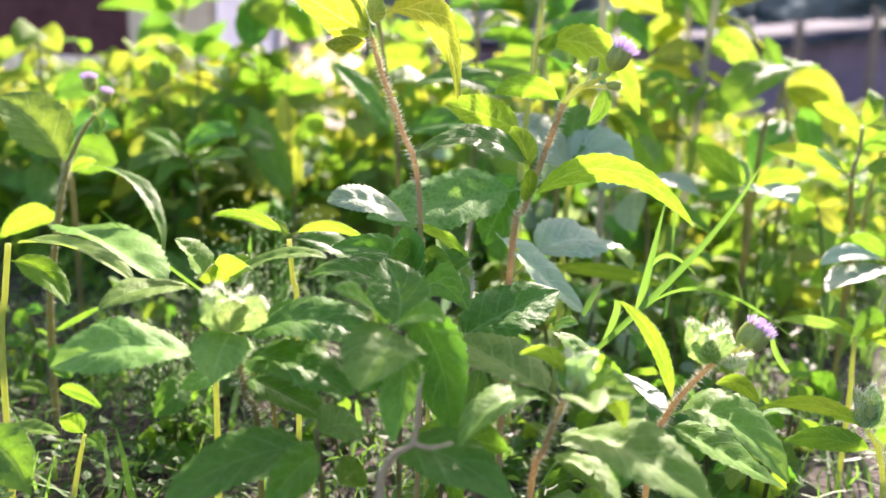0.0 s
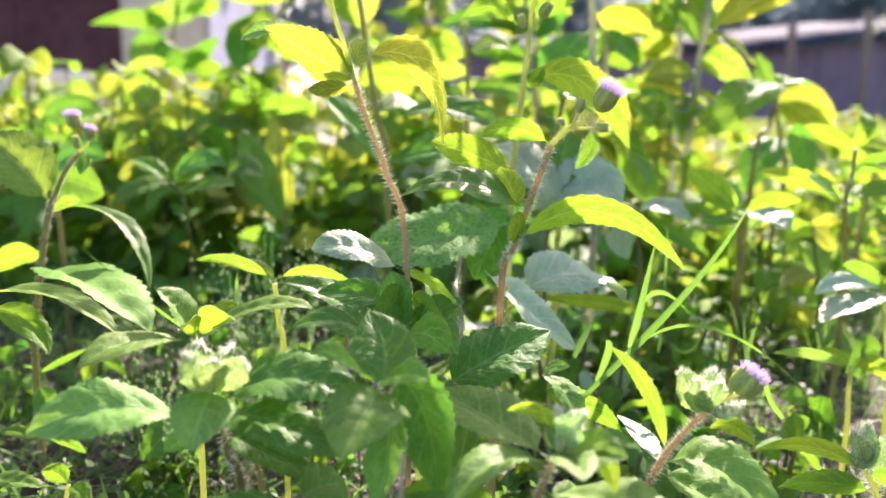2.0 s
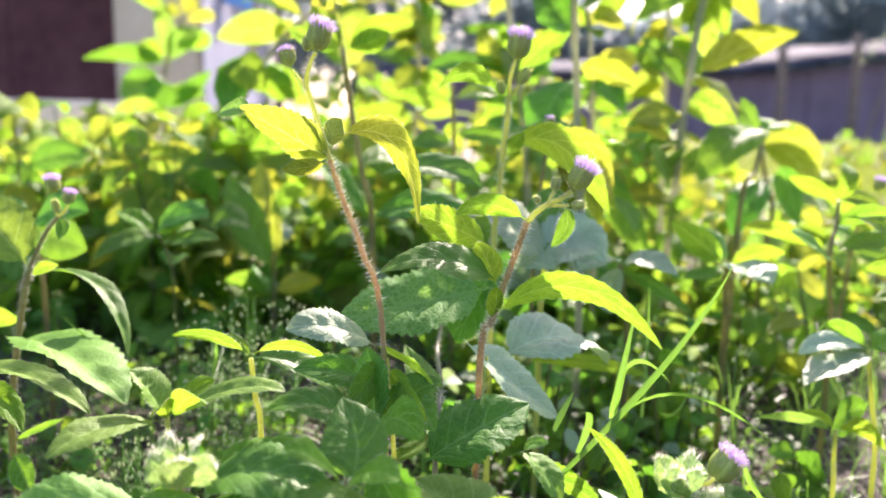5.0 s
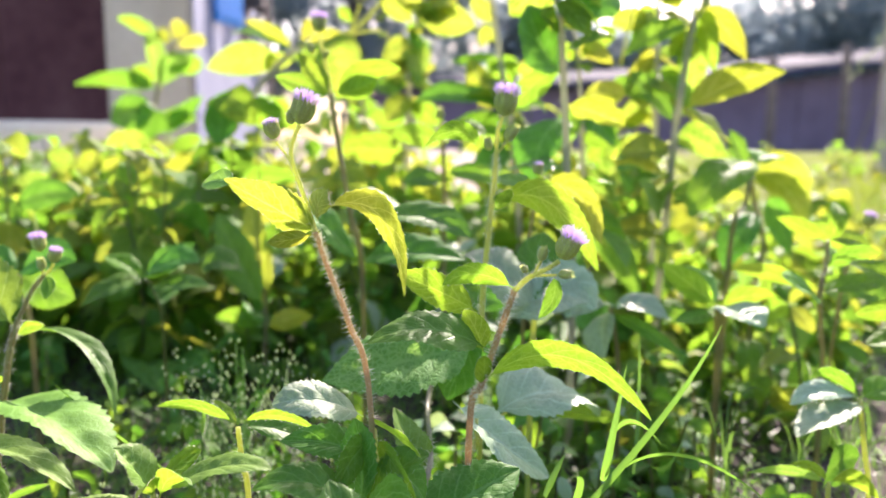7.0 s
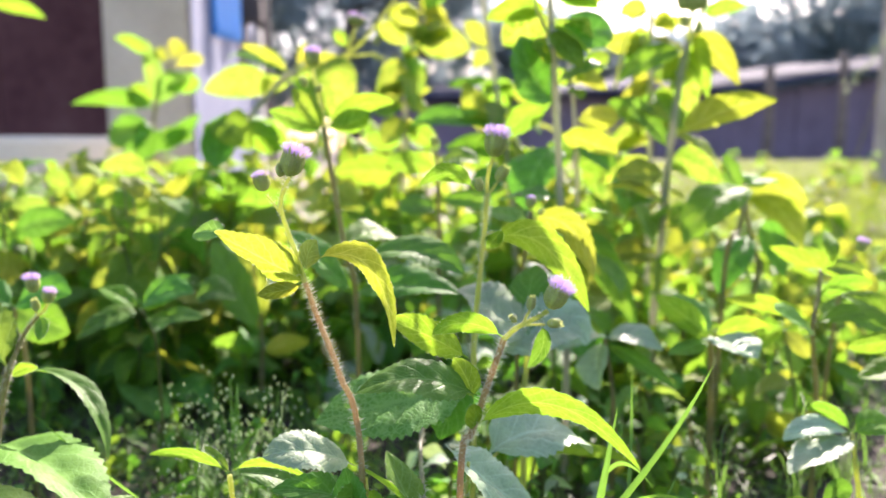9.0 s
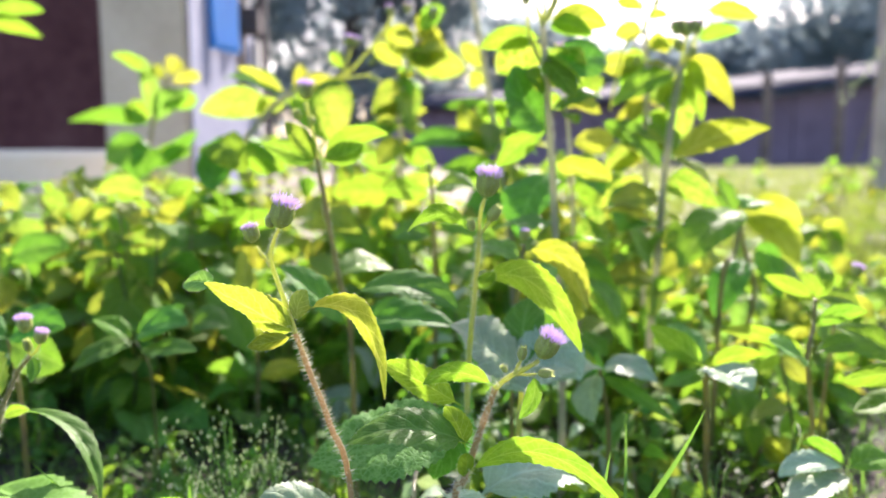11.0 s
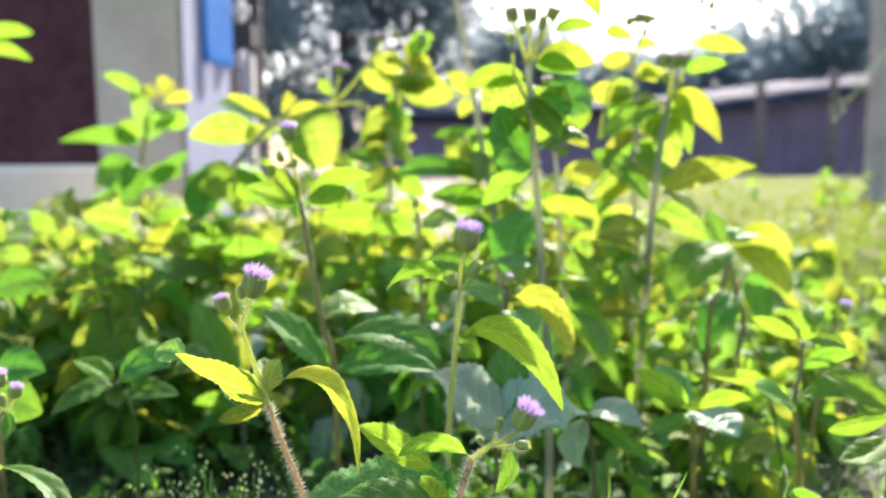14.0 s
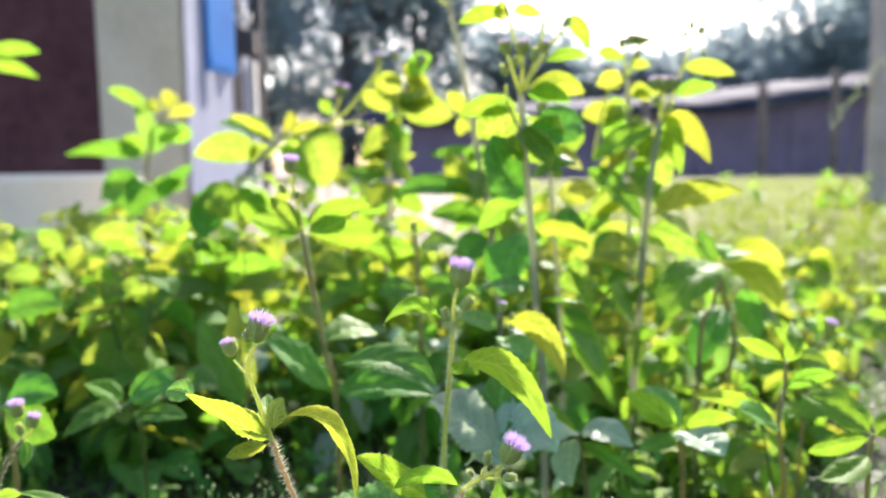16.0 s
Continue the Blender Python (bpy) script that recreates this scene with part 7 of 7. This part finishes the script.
p = thing("grass_tuft", (0.2451, 0.3559, -0.0120), "loose tuft of thin green grass blades", "grass", "grass tufts")
blade(p, (0.2472, 0.3559, -0.0104), (0.2410, 0.3371, 0.0386), (0.2820, 0.3825, 0.0209), 0.00070, CREEP, "blade")
blade(p, (0.2444, 0.3559, -0.0105), (0.2459, 0.3458, 0.0195), (0.2693, 0.3603, 0.0137), 0.00040, CREEP, "blade")
blade(p, (0.2472, 0.3559, -0.0104), (0.2400, 0.3665, 0.0163), (0.2317, 0.3737, 0.0066), 0.00046, CREEP, "blade")
blade(p, (0.2414, 0.3559, -0.0106), (0.2513, 0.3707, 0.0108), (0.2417, 0.3388, 0.0178), 0.00087, CREEP, "blade")
blade(p, (0.2475, 0.3559, -0.0104), (0.2504, 0.3575, 0.0202), (0.2554, 0.3382, 0.0273), 0.00085, CREEP, "blade")
p = thing("grass_tuft", (0.2786, 0.3674, -0.0120), "loose tuft of thin green grass blades", "grass", "grass tufts")
blade(p, (0.2758, 0.3674, -0.0165), (0.2625, 0.3532, 0.0215), (0.2565, 0.3555, 0.0121), 0.00068, CREEP, "blade")
blade(p, (0.2769, 0.3674, -0.0165), (0.2586, 0.3598, 0.0274), (0.2410, 0.3663, 0.0277), 0.00054, CREEP, "blade")
blade(p, (0.2751, 0.3674, -0.0165), (0.2827, 0.3864, 0.0201), (0.2813, 0.3824, 0.0076), 0.00080, CREEP, "blade")
blade(p, (0.2771, 0.3674, -0.0165), (0.2639, 0.3705, 0.0270), (0.2318, 0.3402, 0.0224), 0.00048, CREEP, "blade")
blade(p, (0.2796, 0.3674, -0.0164), (0.2944, 0.3846, 0.0066), (0.2977, 0.3581, 0.0196), 0.00056, CREEP, "blade")
p = thing("grass_tuft", (0.2401, 0.3392, -0.0120), "loose tuft of thin green grass blades", "grass", "grass tufts")
blade(p, (0.2417, 0.3392, 0.0097), (0.2316, 0.3207, 0.0581), (0.2369, 0.3147, 0.0654), 0.00055, CREEP, "blade")
blade(p, (0.2386, 0.3392, 0.0096), (0.2449, 0.3562, 0.0522), (0.2363, 0.3279, 0.0565), 0.00054, CREEP, "blade")
blade(p, (0.2375, 0.3392, 0.0095), (0.2338, 0.3468, 0.0313), (0.2098, 0.3189, 0.0426), 0.00041, CREEP, "blade")
blade(p, (0.2390, 0.3392, 0.0096), (0.2408, 0.3287, 0.0494), (0.2749, 0.3588, 0.0403), 0.00061, CREEP, "blade")
blade(p, (0.2420, 0.3392, 0.0097), (0.2271, 0.3205, 0.0392), (0.2418, 0.3595, 0.0251), 0.00045, CREEP, "blade")
p = thing("grass_tuft", (0.2796, 0.3744, -0.0120), "loose tuft of thin green grass blades", "grass", "grass tufts")
blade(p, (0.2785, 0.3744, -0.0141), (0.2751, 0.3604, 0.0174), (0.2875, 0.3621, 0.0189), 0.00061, CREEP, "blade")
blade(p, (0.2821, 0.3744, -0.0140), (0.2841, 0.3725, 0.0333), (0.3147, 0.3882, 0.0253), 0.00062, CREEP, "blade")
blade(p, (0.2766, 0.3744, -0.0142), (0.2680, 0.3695, 0.0218), (0.2744, 0.4020, 0.0162), 0.00070, CREEP, "blade")
blade(p, (0.2763, 0.3744, -0.0142), (0.2707, 0.3653, 0.0216), (0.2866, 0.3964, 0.0131), 0.00057, CREEP, "blade")
blade(p, (0.2802, 0.3744, -0.0140), (0.2840, 0.3809, 0.0287), (0.2876, 0.3662, 0.0353), 0.00073, CREEP, "blade")
p = thing("grass_tuft", (0.1926, 0.2977, -0.0120), "loose tuft of thin green grass blades", "grass", "grass tufts")
blade(p, (0.1945, 0.2977, 0.0140), (0.1955, 0.3037, 0.0412), (0.1882, 0.2684, 0.0520), 0.00065, CREEP, "blade")
blade(p, (0.1920, 0.2977, 0.0139), (0.1887, 0.3104, 0.0493), (0.1816, 0.3156, 0.0471), 0.00055, CREEP, "blade")
blade(p, (0.1939, 0.2977, 0.0139), (0.1892, 0.2917, 0.0568), (0.2043, 0.3199, 0.0528), 0.00072, CREEP, "blade")
blade(p, (0.1923, 0.2977, 0.0139), (0.1973, 0.2989, 0.0608), (0.2228, 0.3179, 0.0430), 0.00084, CREEP, "blade")
blade(p, (0.1934, 0.2977, 0.0139), (0.1917, 0.3070, 0.0510), (0.1945, 0.3146, 0.0383), 0.00066, CREEP, "blade")
p = thing("grass_tuft", (0.2084, 0.3631, -0.0120), "loose tuft of thin green grass blades", "grass", "grass tufts")
blade(p, (0.2094, 0.3631, -0.0116), (0.2042, 0.3442, 0.0351), (0.2216, 0.3596, 0.0210), 0.00071, CREEP, "blade")
blade(p, (0.2088, 0.3631, -0.0116), (0.1926, 0.3448, 0.0358), (0.1824, 0.3467, 0.0311), 0.00042, CREEP, "blade")
blade(p, (0.2059, 0.3631, -0.0117), (0.1934, 0.3509, 0.0242), (0.1820, 0.3611, 0.0118), 0.00057, CREEP, "blade")
blade(p, (0.2063, 0.3631, -0.0117), (0.2129, 0.3793, 0.0229), (0.2109, 0.3575, 0.0177), 0.00053, CREEP, "blade")
blade(p, (0.2101, 0.3631, -0.0116), (0.2022, 0.3581, 0.0166), (0.2028, 0.3700, 0.0059), 0.00044, CREEP, "blade")
p = thing("grass_tuft", (0.1918, 0.3427, -0.0120), "loose tuft of thin green grass blades", "grass", "grass tufts")
blade(p, (0.1909, 0.3427, -0.0025), (0.2017, 0.3552, 0.0391), (0.2123, 0.3349, 0.0449), 0.00046, CREEP, "blade")
blade(p, (0.1941, 0.3427, -0.0024), (0.1964, 0.3614, 0.0298), (0.1914, 0.3338, 0.0374), 0.00082, CREEP, "blade")
blade(p, (0.1918, 0.3427, -0.0025), (0.1802, 0.3473, 0.0212), (0.1613, 0.3505, 0.0141), 0.00082, CREEP, "blade")
blade(p, (0.1897, 0.3427, -0.0026), (0.1837, 0.3343, 0.0345), (0.1789, 0.3355, 0.0386), 0.00085, CREEP, "blade")
blade(p, (0.1899, 0.3427, -0.0026), (0.2035, 0.3619, 0.0308), (0.2115, 0.3376, 0.0356), 0.00054, CREEP, "blade")
p = thing("leafy_weed", (-0.0450, 0.5000, -0.0120), "weed with a tall upright yellow leaf lit through", "weed")
stem(p, [(-0.0425, 0.5000, 0.0014), (-0.0406, 0.5000, 0.0475), (-0.0431, 0.5000, 0.0737), (-0.0442, 0.5000, 0.1102)], 0.00120, 0.00090, STEM_BROWN, 120, 0.0024)
leaf(p, (-0.0418, 0.5000, 0.0437), (-0.0434, 0.5000, 0.0811), (-0.0488, 0.5000, 0.1191), 0.0209, -95, "yellow", fold=0.08, teeth=14)
leaf(p, (-0.0391, 0.4900, 0.0491), (-0.0550, 0.4810, 0.0791), (-0.0639, 0.4800, 0.1104), 0.0286, -125, "deep", fold=0.1, teeth=14)
leaf(p, (-0.0419, 0.5000, 0.0361), (-0.0585, 0.5000, 0.0451), (-0.0741, 0.5000, 0.0390), 0.0144, -82, "green")
leaf(p, (-0.0420, 0.5000, 0.0323), (-0.0250, 0.5000, 0.0457), (-0.0098, 0.5000, 0.0408), 0.0158, 77, "yellow")
leaf(p, (-0.0429, 0.5000, 0.0847), (-0.0315, 0.5000, 0.1043), (-0.0204, 0.5000, 0.1035), 0.0140, 64, "green")

# ---- seed grains on the grass stalk ----
rng = random.Random(77)
for k in range(26):
    f = k / 26
    a = np.array((0.80 + 0.095 * f, 1.5, 0.27 + 0.125 * f)) + np.array((rng.gauss(0, 0.004), rng.gauss(0, 0.003), rng.gauss(0, 0.003)))
    d = np.array((0.35 + rng.gauss(0, 0.3), rng.gauss(0, 0.3), 0.9))
    d /= np.linalg.norm(d)
    mesh_object("seed", *tube_data(np.array([a, a + d * 0.004, a + d * 0.008, a + d * 0.011]), 0.0016, 0.0004, 5), SEED, p)


# ---- the weeds further back ----
def unit_leaves(kind):
    made = []
    for k in range(4):
        w = 0.56 + 0.09 * k
        v, f, uv = leaf_data((0, 0, 0), (0, 0.5, 0.10 + 0.03 * k), (0, 1, -0.05 - 0.1 * k), w, 0.0, 9, 0.15 + 0.06 * (k % 2), 0.14, 6, 0.08)
        ob = mesh_object("leaf", v, f, LEAF[kind], uvs=uv)
        made.append(ob.data)
        bpy.data.objects.remove(ob)
    return made


UNIT = {k: unit_leaves(k) for k in LEAF}


def weed(x, y, h, size, kinds, seed, label, lean=0.1, group="background weeds", name="leafy_weed"):
    """A leafy weed: a slim stem with crossed leaf pairs that grow smaller towards the top."""
    rng = random.Random(seed)
    z0 = ground_height(x, y)
    t = thing(name, (x, y, z0), label, "weed", group)
    tip = np.array((x + rng.gauss(0, lean) * h, y + rng.gauss(0, lean) * h, z0 + h))
    foot = np.array((x, y, z0 - 0.01))
    bend = (foot + tip) / 2 + np.array((rng.gauss(0, 0.06), rng.gauss(0, 0.06), 0)) * h
    line = smooth_line([foot, bend, tip], 5)
    mesh_object("stem", *tube_data(line, 0.0007 + 0.004 * h, 0.0006, 6), rng.choice((STEM_BROWN, STEM_SHADE, STEM_SHADE)), t)
    n = max(3, int(h / (size * 0.55)) + 1)
    turn = rng.random() * 3
    for i in range(n):
        f = 0.15 + 0.85 * (i + 1) / n
        c = line[min(int(f * (len(line) - 1)), len(line) - 1)]
        s = size * (1.05 - 0.45 * f) * rng.uniform(0.8, 1.2)
        for side in (0, 1):
            a = turn + side * math.pi + rng.gauss(0, 0.25)
            kind = rng.choice(kinds)
            if f < 0.3 + 0.25 * rng.random():
                kind = rng.choice(("deep", "green", "green"))
            ob = new("leaf", rng.choice(UNIT[kind]))
            ob.parent = t
            m = Matrix.Translation(Vector(c) - t.location) @ Euler((rng.uniform(-1.15, 0.2), rng.gauss(0, 0.45), a)).to_matrix().to_4x4()
            ob.matrix_local = m @ Matrix.Diagonal((s, s, s, 1))
        turn += math.pi / 2
    return t


YELLOW = "yellow-green leafy weed glowing against the light"
GREEN = "bright green leafy weed among the grass"
DULL = "low dark green weed in shade"
rng = random.Random(12)
for k in range(30):
    y = rng.uniform(0.62, 1.0)
    weed(rng.uniform(-0.16, 0.33) * y, y, rng.uniform(0.13, 0.2) + 0.03 * rng.random(), rng.uniform(0.04, 0.058), ["green", "yellow", "yellow", "lacy", "green"], 900 + k, "tall leafy weed lit from behind", 0.06, "tall weeds behind", "tall_weed")
rng = random.Random(13)
for k in range(26):
    y = rng.uniform(0.55, 1.05)
    weed(rng.uniform(0.24, 0.6) * y + 0.03, y, rng.uniform(0.07, 0.14), rng.uniform(0.04, 0.055), ["yellow", "green", "yellow", "green"], 940 + k, YELLOW, 0.1, "yellowing weeds", "yellowing_weed")
rng = random.Random(11)
for k in range(80):
    y = rng.uniform(0.68, 1.4)
    weed(rng.uniform(-0.62, -0.16) * y, y, rng.uniform(0.07, 0.15) + 0.02 * y, rng.uniform(0.035, 0.06), ["yellow", "yellow", "yellow", "green", "lacy", "green"], 100 + k, YELLOW, group="yellowing weeds", name="yellowing_weed")
for k in range(16):
    y = rng.uniform(0.5, 0.75)
    weed(rng.uniform(-0.55, -0.18) * y, y, rng.uniform(0.06, 0.12), rng.uniform(0.04, 0.056), ["deep", "deep", "deep", "green"], 200 + k, DULL, group="shaded low weeds", name="low_weed")
rng = random.Random(15)
for k in range(18):
    y = rng.uniform(0.6, 0.95)
    weed(rng.uniform(-0.6, -0.28) * y, y, rng.uniform(0.12, 0.17), rng.uniform(0.04, 0.055), ["yellow", "yellow", "green", "lacy"], 980 + k, YELLOW, 0.08, "yellowing weeds", "yellowing_weed")
for k in range(28):
    y = rng.uniform(0.5, 0.68)
    weed(rng.uniform(-0.28, -0.08) * y / 0.55, y, rng.uniform(0.1, 0.175), rng.uniform(0.034, 0.048), ["yellow", "green", "yellow", "green", "lacy"], 1040 + k, YELLOW, 0.08, "yellowing weeds", "yellowing_weed")
for k in range(12):
    y = rng.uniform(0.66, 0.95)
    weed(rng.uniform(0.08, 0.36) * y, y, rng.uniform(0.15, 0.2), rng.uniform(0.045, 0.058), ["yellow", "yellow", "green"], 1010 + k, "tall leafy weed lit from behind", 0.06, "tall weeds behind", "tall_weed")
rng = random.Random(16)
for k in range(70):
    y = rng.uniform(0.6, 1.0)
    weed(rng.uniform(-0.2, 0.36) * y, y, rng.uniform(0.06, 0.16), rng.uniform(0.035, 0.055), ["green", "green", "yellow", "green", "lacy"], 300 + k, GREEN)
for k in range(50):
    y = rng.uniform(0.42, 0.95)
    weed(rng.uniform(0.42, 0.66) * y, y, rng.uniform(0.03, 0.07) + 0.03 * y, rng.uniform(0.025, 0.04), ["green", "yellow", "green", "pale"], 400 + k, GREEN)
for k in range(26):
    y = rng.uniform(0.44, 0.66)
    weed(rng.uniform(-0.12, 0.42) * y, y, rng.uniform(0.05, 0.1), rng.uniform(0.036, 0.052), ["deep", "deep", "deep", "green", "satin"], 700 + k, DULL, group="shaded low weeds", name="low_weed")
for k in range(22):
    y = rng.uniform(0.17, 0.34)
    weed(rng.uniform(0.36, 0.62) * y + 0.04, y, rng.uniform(0.012, 0.035), rng.uniform(0.02, 0.032), ["deep", "green", "deep"], 800 + k, DULL, group="shaded low weeds", name="low_weed")
for k in range(26):
    y = rng.uniform(0.3, 0.46)
    weed(rng.uniform(0.12, 0.52) * y + 0.02, y, rng.uniform(0.025, 0.055), rng.uniform(0.014, 0.026), ["deep", "green", "deep", "satin"], 840 + k, DULL, group="shaded low weeds", name="low_weed")
for k in range(14):
    y = rng.uniform(0.2, 0.3)
    weed(rng.uniform(-0.3, 0.6) * y + 0.04, y, rng.uniform(0.012, 0.03), rng.uniform(0.018, 0.03), ["deep", "green"], 760 + k, DULL, group="shaded low weeds", name="low_weed")
for k in range(80):
    y = rng.uniform(0.3, 0.62)
    weed(rng.uniform(-0.45, 0.5) * y, y, rng.uniform(0.02, 0.045), rng.uniform(0.011, 0.022), ["deep", "deep", "green"], 500 + k, DULL, group="shaded low weeds", name="low_weed")


def blades(name, count, place, length, width, mat, seed, label):
    """Many small curved blades in one object."""
    rng = random.Random(seed)
    verts, faces = [], []
    for _ in range(count):
        x, y = place(rng)
        z = ground_height(x, y) - 0.003
        a, l = rng.random() * 6.283, length * rng.uniform(0.4, 1.3)
        lean = rng.uniform(0.2, 1.5)
        dx, dy = math.cos(a), math.sin(a)
        w = width * rng.uniform(0.6, 1.3)
        px, py = -dy * w, dx * w
        k = len(verts)
        for u in (0, 0.4, 0.75):
            r = l * lean * u * u
            ww = 1 - u * 0.5
            zz = z + l * u * (1 - 0.4 * lean * u)
            verts += [(x + dx * r + px * ww, y + dy * r + py * ww, zz), (x + dx * r - px * ww, y + dy * r - py * ww, zz)]
        r = l * lean
        verts.append((x + dx * r, y + dy * r, z + l * (1 - 0.4 * lean)))
        faces += [(k, k + 1, k + 3, k + 2), (k + 2, k + 3, k + 5, k + 4), (k + 4, k + 5, k + 6)]
    return tagged(mesh_object(name, verts, faces, mat, smooth=False), label, "grass", kind="stuff")


def near_place(rng):
    y = 0.1 + 0.9 * rng.random() ** 0.8
    return rng.uniform(-0.7, 0.8) * max(y, 0.25) + 0.03, y


def round_place(rng):
    a, r = rng.random() * 6.283, math.sqrt(rng.random())
    return 1.5 * r * math.cos(a) + 0.05, 0.55 + 1.25 * r * math.sin(a)


def mid_place(rng):
    y = rng.uniform(0.9, 2.2)
    return rng.uniform(-0.7, 0.75) * y, y


def lawn_place(rng):
    y = 1.0 + 9.5 * rng.random() ** 1.5
    return 0.1 + 0.05 * y + (0.75 * y + 0.6) * rng.random(), y


blades("grass_cover", 7000, near_place, 0.024, 0.0006, GRASS, 1, "thin green grass among weeds")
blades("grass_cover", 5000, mid_place, 0.035, 0.0012, GRASS, 2, "thin green grass round the weeds")
blades("grass_cover", 9000, round_place, 0.035, 0.0012, GRASS, 4, "thin green grass round the weed patch")


def litter_place(rng):
    y = 0.14 + 0.3 * rng.random()
    return rng.uniform(-0.75, 0.7) * y, y


blades("dry_litter", 1500, litter_place, 0.016, 0.0007, LITTER, 6, "dry brown grass litter over the soil")
blades("lawn", 30000, lawn_place, 0.05, 0.0035, LAWN, 3, "short sunlit yellow-green lawn")


def scatter_leaves(count, seed):
    """Tiny round leaves and litter close to the soil."""
    rng = random.Random(seed)
    verts, faces = [], []
    for _ in range(count):
        y = 0.1 + 0.75 * rng.random() ** 0.8
        x = rng.uniform(-0.7, 0.7) * max(y, 0.2)
        z = ground_height(x, y) + 0.02 * rng.random() ** 2
        a, s = rng.random() * 6.283, rng.uniform(0.002, 0.0055)
        tilt = rng.gauss(0, 0.5)
        k = len(verts)
        m = Euler((tilt, rng.gauss(0, 0.4), a)).to_matrix()
        for q in ((0, 0, 0), (0.4, 0.45, 0.12), (0.25, 0.9, 0.1), (0, 1.05, 0), (-0.25, 0.9, 0.1), (-0.4, 0.45, 0.12)):
            verts.append(tuple(Vector((x, y, z)) + m @ (Vector(q) * s)))
        faces += [(k, k + 1, k + 2, k + 3), (k, k + 3, k + 4, k + 5)]
    return tagged(mesh_object("ground_leaves", verts, faces, CREEP, smooth=False), "tiny creeping leaves over the soil", "groundcover", kind="stuff")


scatter_leaves(20000, 9)


def panicle(x, y, h, seed):
    """A fine airy seed panicle: hair-thin branches with minute pale grains."""
    rng = random.Random(seed)
    z0 = ground_height(x, y)
    t = thing("seed_panicle", (x, y, z0), "airy weed panicle with minute pale grains", "weed", "airy panicles")
    verts, faces = [], []
    gv, gf = [], []
    for k in range(13):
        a = rng.random() * 6.283
        z = z0 + h * (0.35 + 0.6 * k / 16)
        e = np.array((x + math.cos(a) * h * 0.28 * rng.random(), y + math.sin(a) * h * 0.28 * rng.random(), z + h * 0.2 * rng.random()))
        v, f = tube_data(np.array([(x, y, z - h * 0.12), e]), 0.0003, 0.0002, 4)
        i = len(verts)
        verts += v
        faces += [tuple(j + i for j in q) for q in f]
        for _ in range(5):
            p = e + np.array((rng.gauss(0, 0.005), rng.gauss(0, 0.005), rng.gauss(0, 0.005)))
            v, f = tube_data(np.array([p, p + (0, 0, 0.0005), p + (0, 0, 0.0011)]), 0.00055, 0.0003, 5)
            i = len(gv)
            gv += v
            gf += [tuple(j + i for j in q) for q in f]
    v, f = tube_data(np.array([(x, y, z0 - 0.01), (x, y, z0 + h)]), 0.00035, 0.0002, 5)
    i = len(verts)
    verts += v
    faces += [tuple(j + i for j in q) for q in f]
    tagged(mesh_object("stalk", verts, faces, GRASS, t), kind="stuff")
    tagged(mesh_object("seed_spray", gv, gf, SEED, t, "minute pale grains", smooth=False), kind="stuff")


rng = random.Random(21)
for k in range(6):
    panicle(rng.uniform(-0.025, 0.022), rng.uniform(0.3, 0.35), rng.uniform(0.055, 0.09), 60 + k)
for k in range(4):
    panicle(rng.uniform(-0.05, 0.0), rng.uniform(0.25, 0.3), rng.uniform(0.025, 0.045), 80 + k)
for k in range(14):
    weed(rng.uniform(1.35, 2.3), rng.uniform(2.6, 4.2), rng.uniform(0.1, 0.24), rng.uniform(0.06, 0.09), ["green", "yellow", "green"], 600 + k, "bright weed clump by the pole", name="lawn_weed")
for k in range(10):
    y = rng.uniform(1.1, 2.6)
    weed(rng.uniform(0.42, 0.7) * y, y, rng.uniform(0.03, 0.07), rng.uniform(0.03, 0.05), ["green", "yellow", "yellow"], 650 + k, "small weed scattered over the lawn", name="lawn_weed")


def weed_fringe(count, seed):
    """The rest of the weed patch, beside and behind the camera: joined leaves too many to tell apart."""
    rng = random.Random(seed)
    shapes = []
    for k in range(3):
        v, f, uv = leaf_data((0, 0, 0), (0, 0.5, 0.12), (0, 1, -0.05 - 0.12 * k), 0.5 + 0.08 * k, 0.0, 4, 0.2, 0.14, 4, 0.08)
        shapes.append((np.array(v), f, uv))
    verts, faces, uvs = [], [], []
    done = 0
    while done < count:
        x, y = round_place(rng)
        if (y > -0.3 and abs(x - 0.05) < 0.68 * y + 0.16) or math.hypot(x - 0.05, y) < 0.3:
            continue
        done += 1
        h = rng.uniform(0.05, 0.17)
        z = ground_height(x, y)
        turn = rng.random() * 3
        for k in range(5):
            for side in (0, math.pi):
                co, fs, uv = rng.choice(shapes)
                m = np.array(Euler((rng.uniform(-0.6, 0.4), rng.gauss(0, 0.4), turn + side)).to_matrix())
                s = rng.uniform(0.03, 0.055)
                off = len(verts)
                verts.extend((co * s) @ m.T + (x, y, z + h * (0.2 + 0.2 * k)))
                faces.extend([tuple(i + off for i in f) for f in fs])
                uvs.extend(uv)
            turn += 1.57
    tagged(mesh_object("weed_fringe", verts, faces, LEAF["green"], uvs=uvs), "green weeds filling the rest of the patch", "weeds", kind="stuff")


weed_fringe(520, 31)
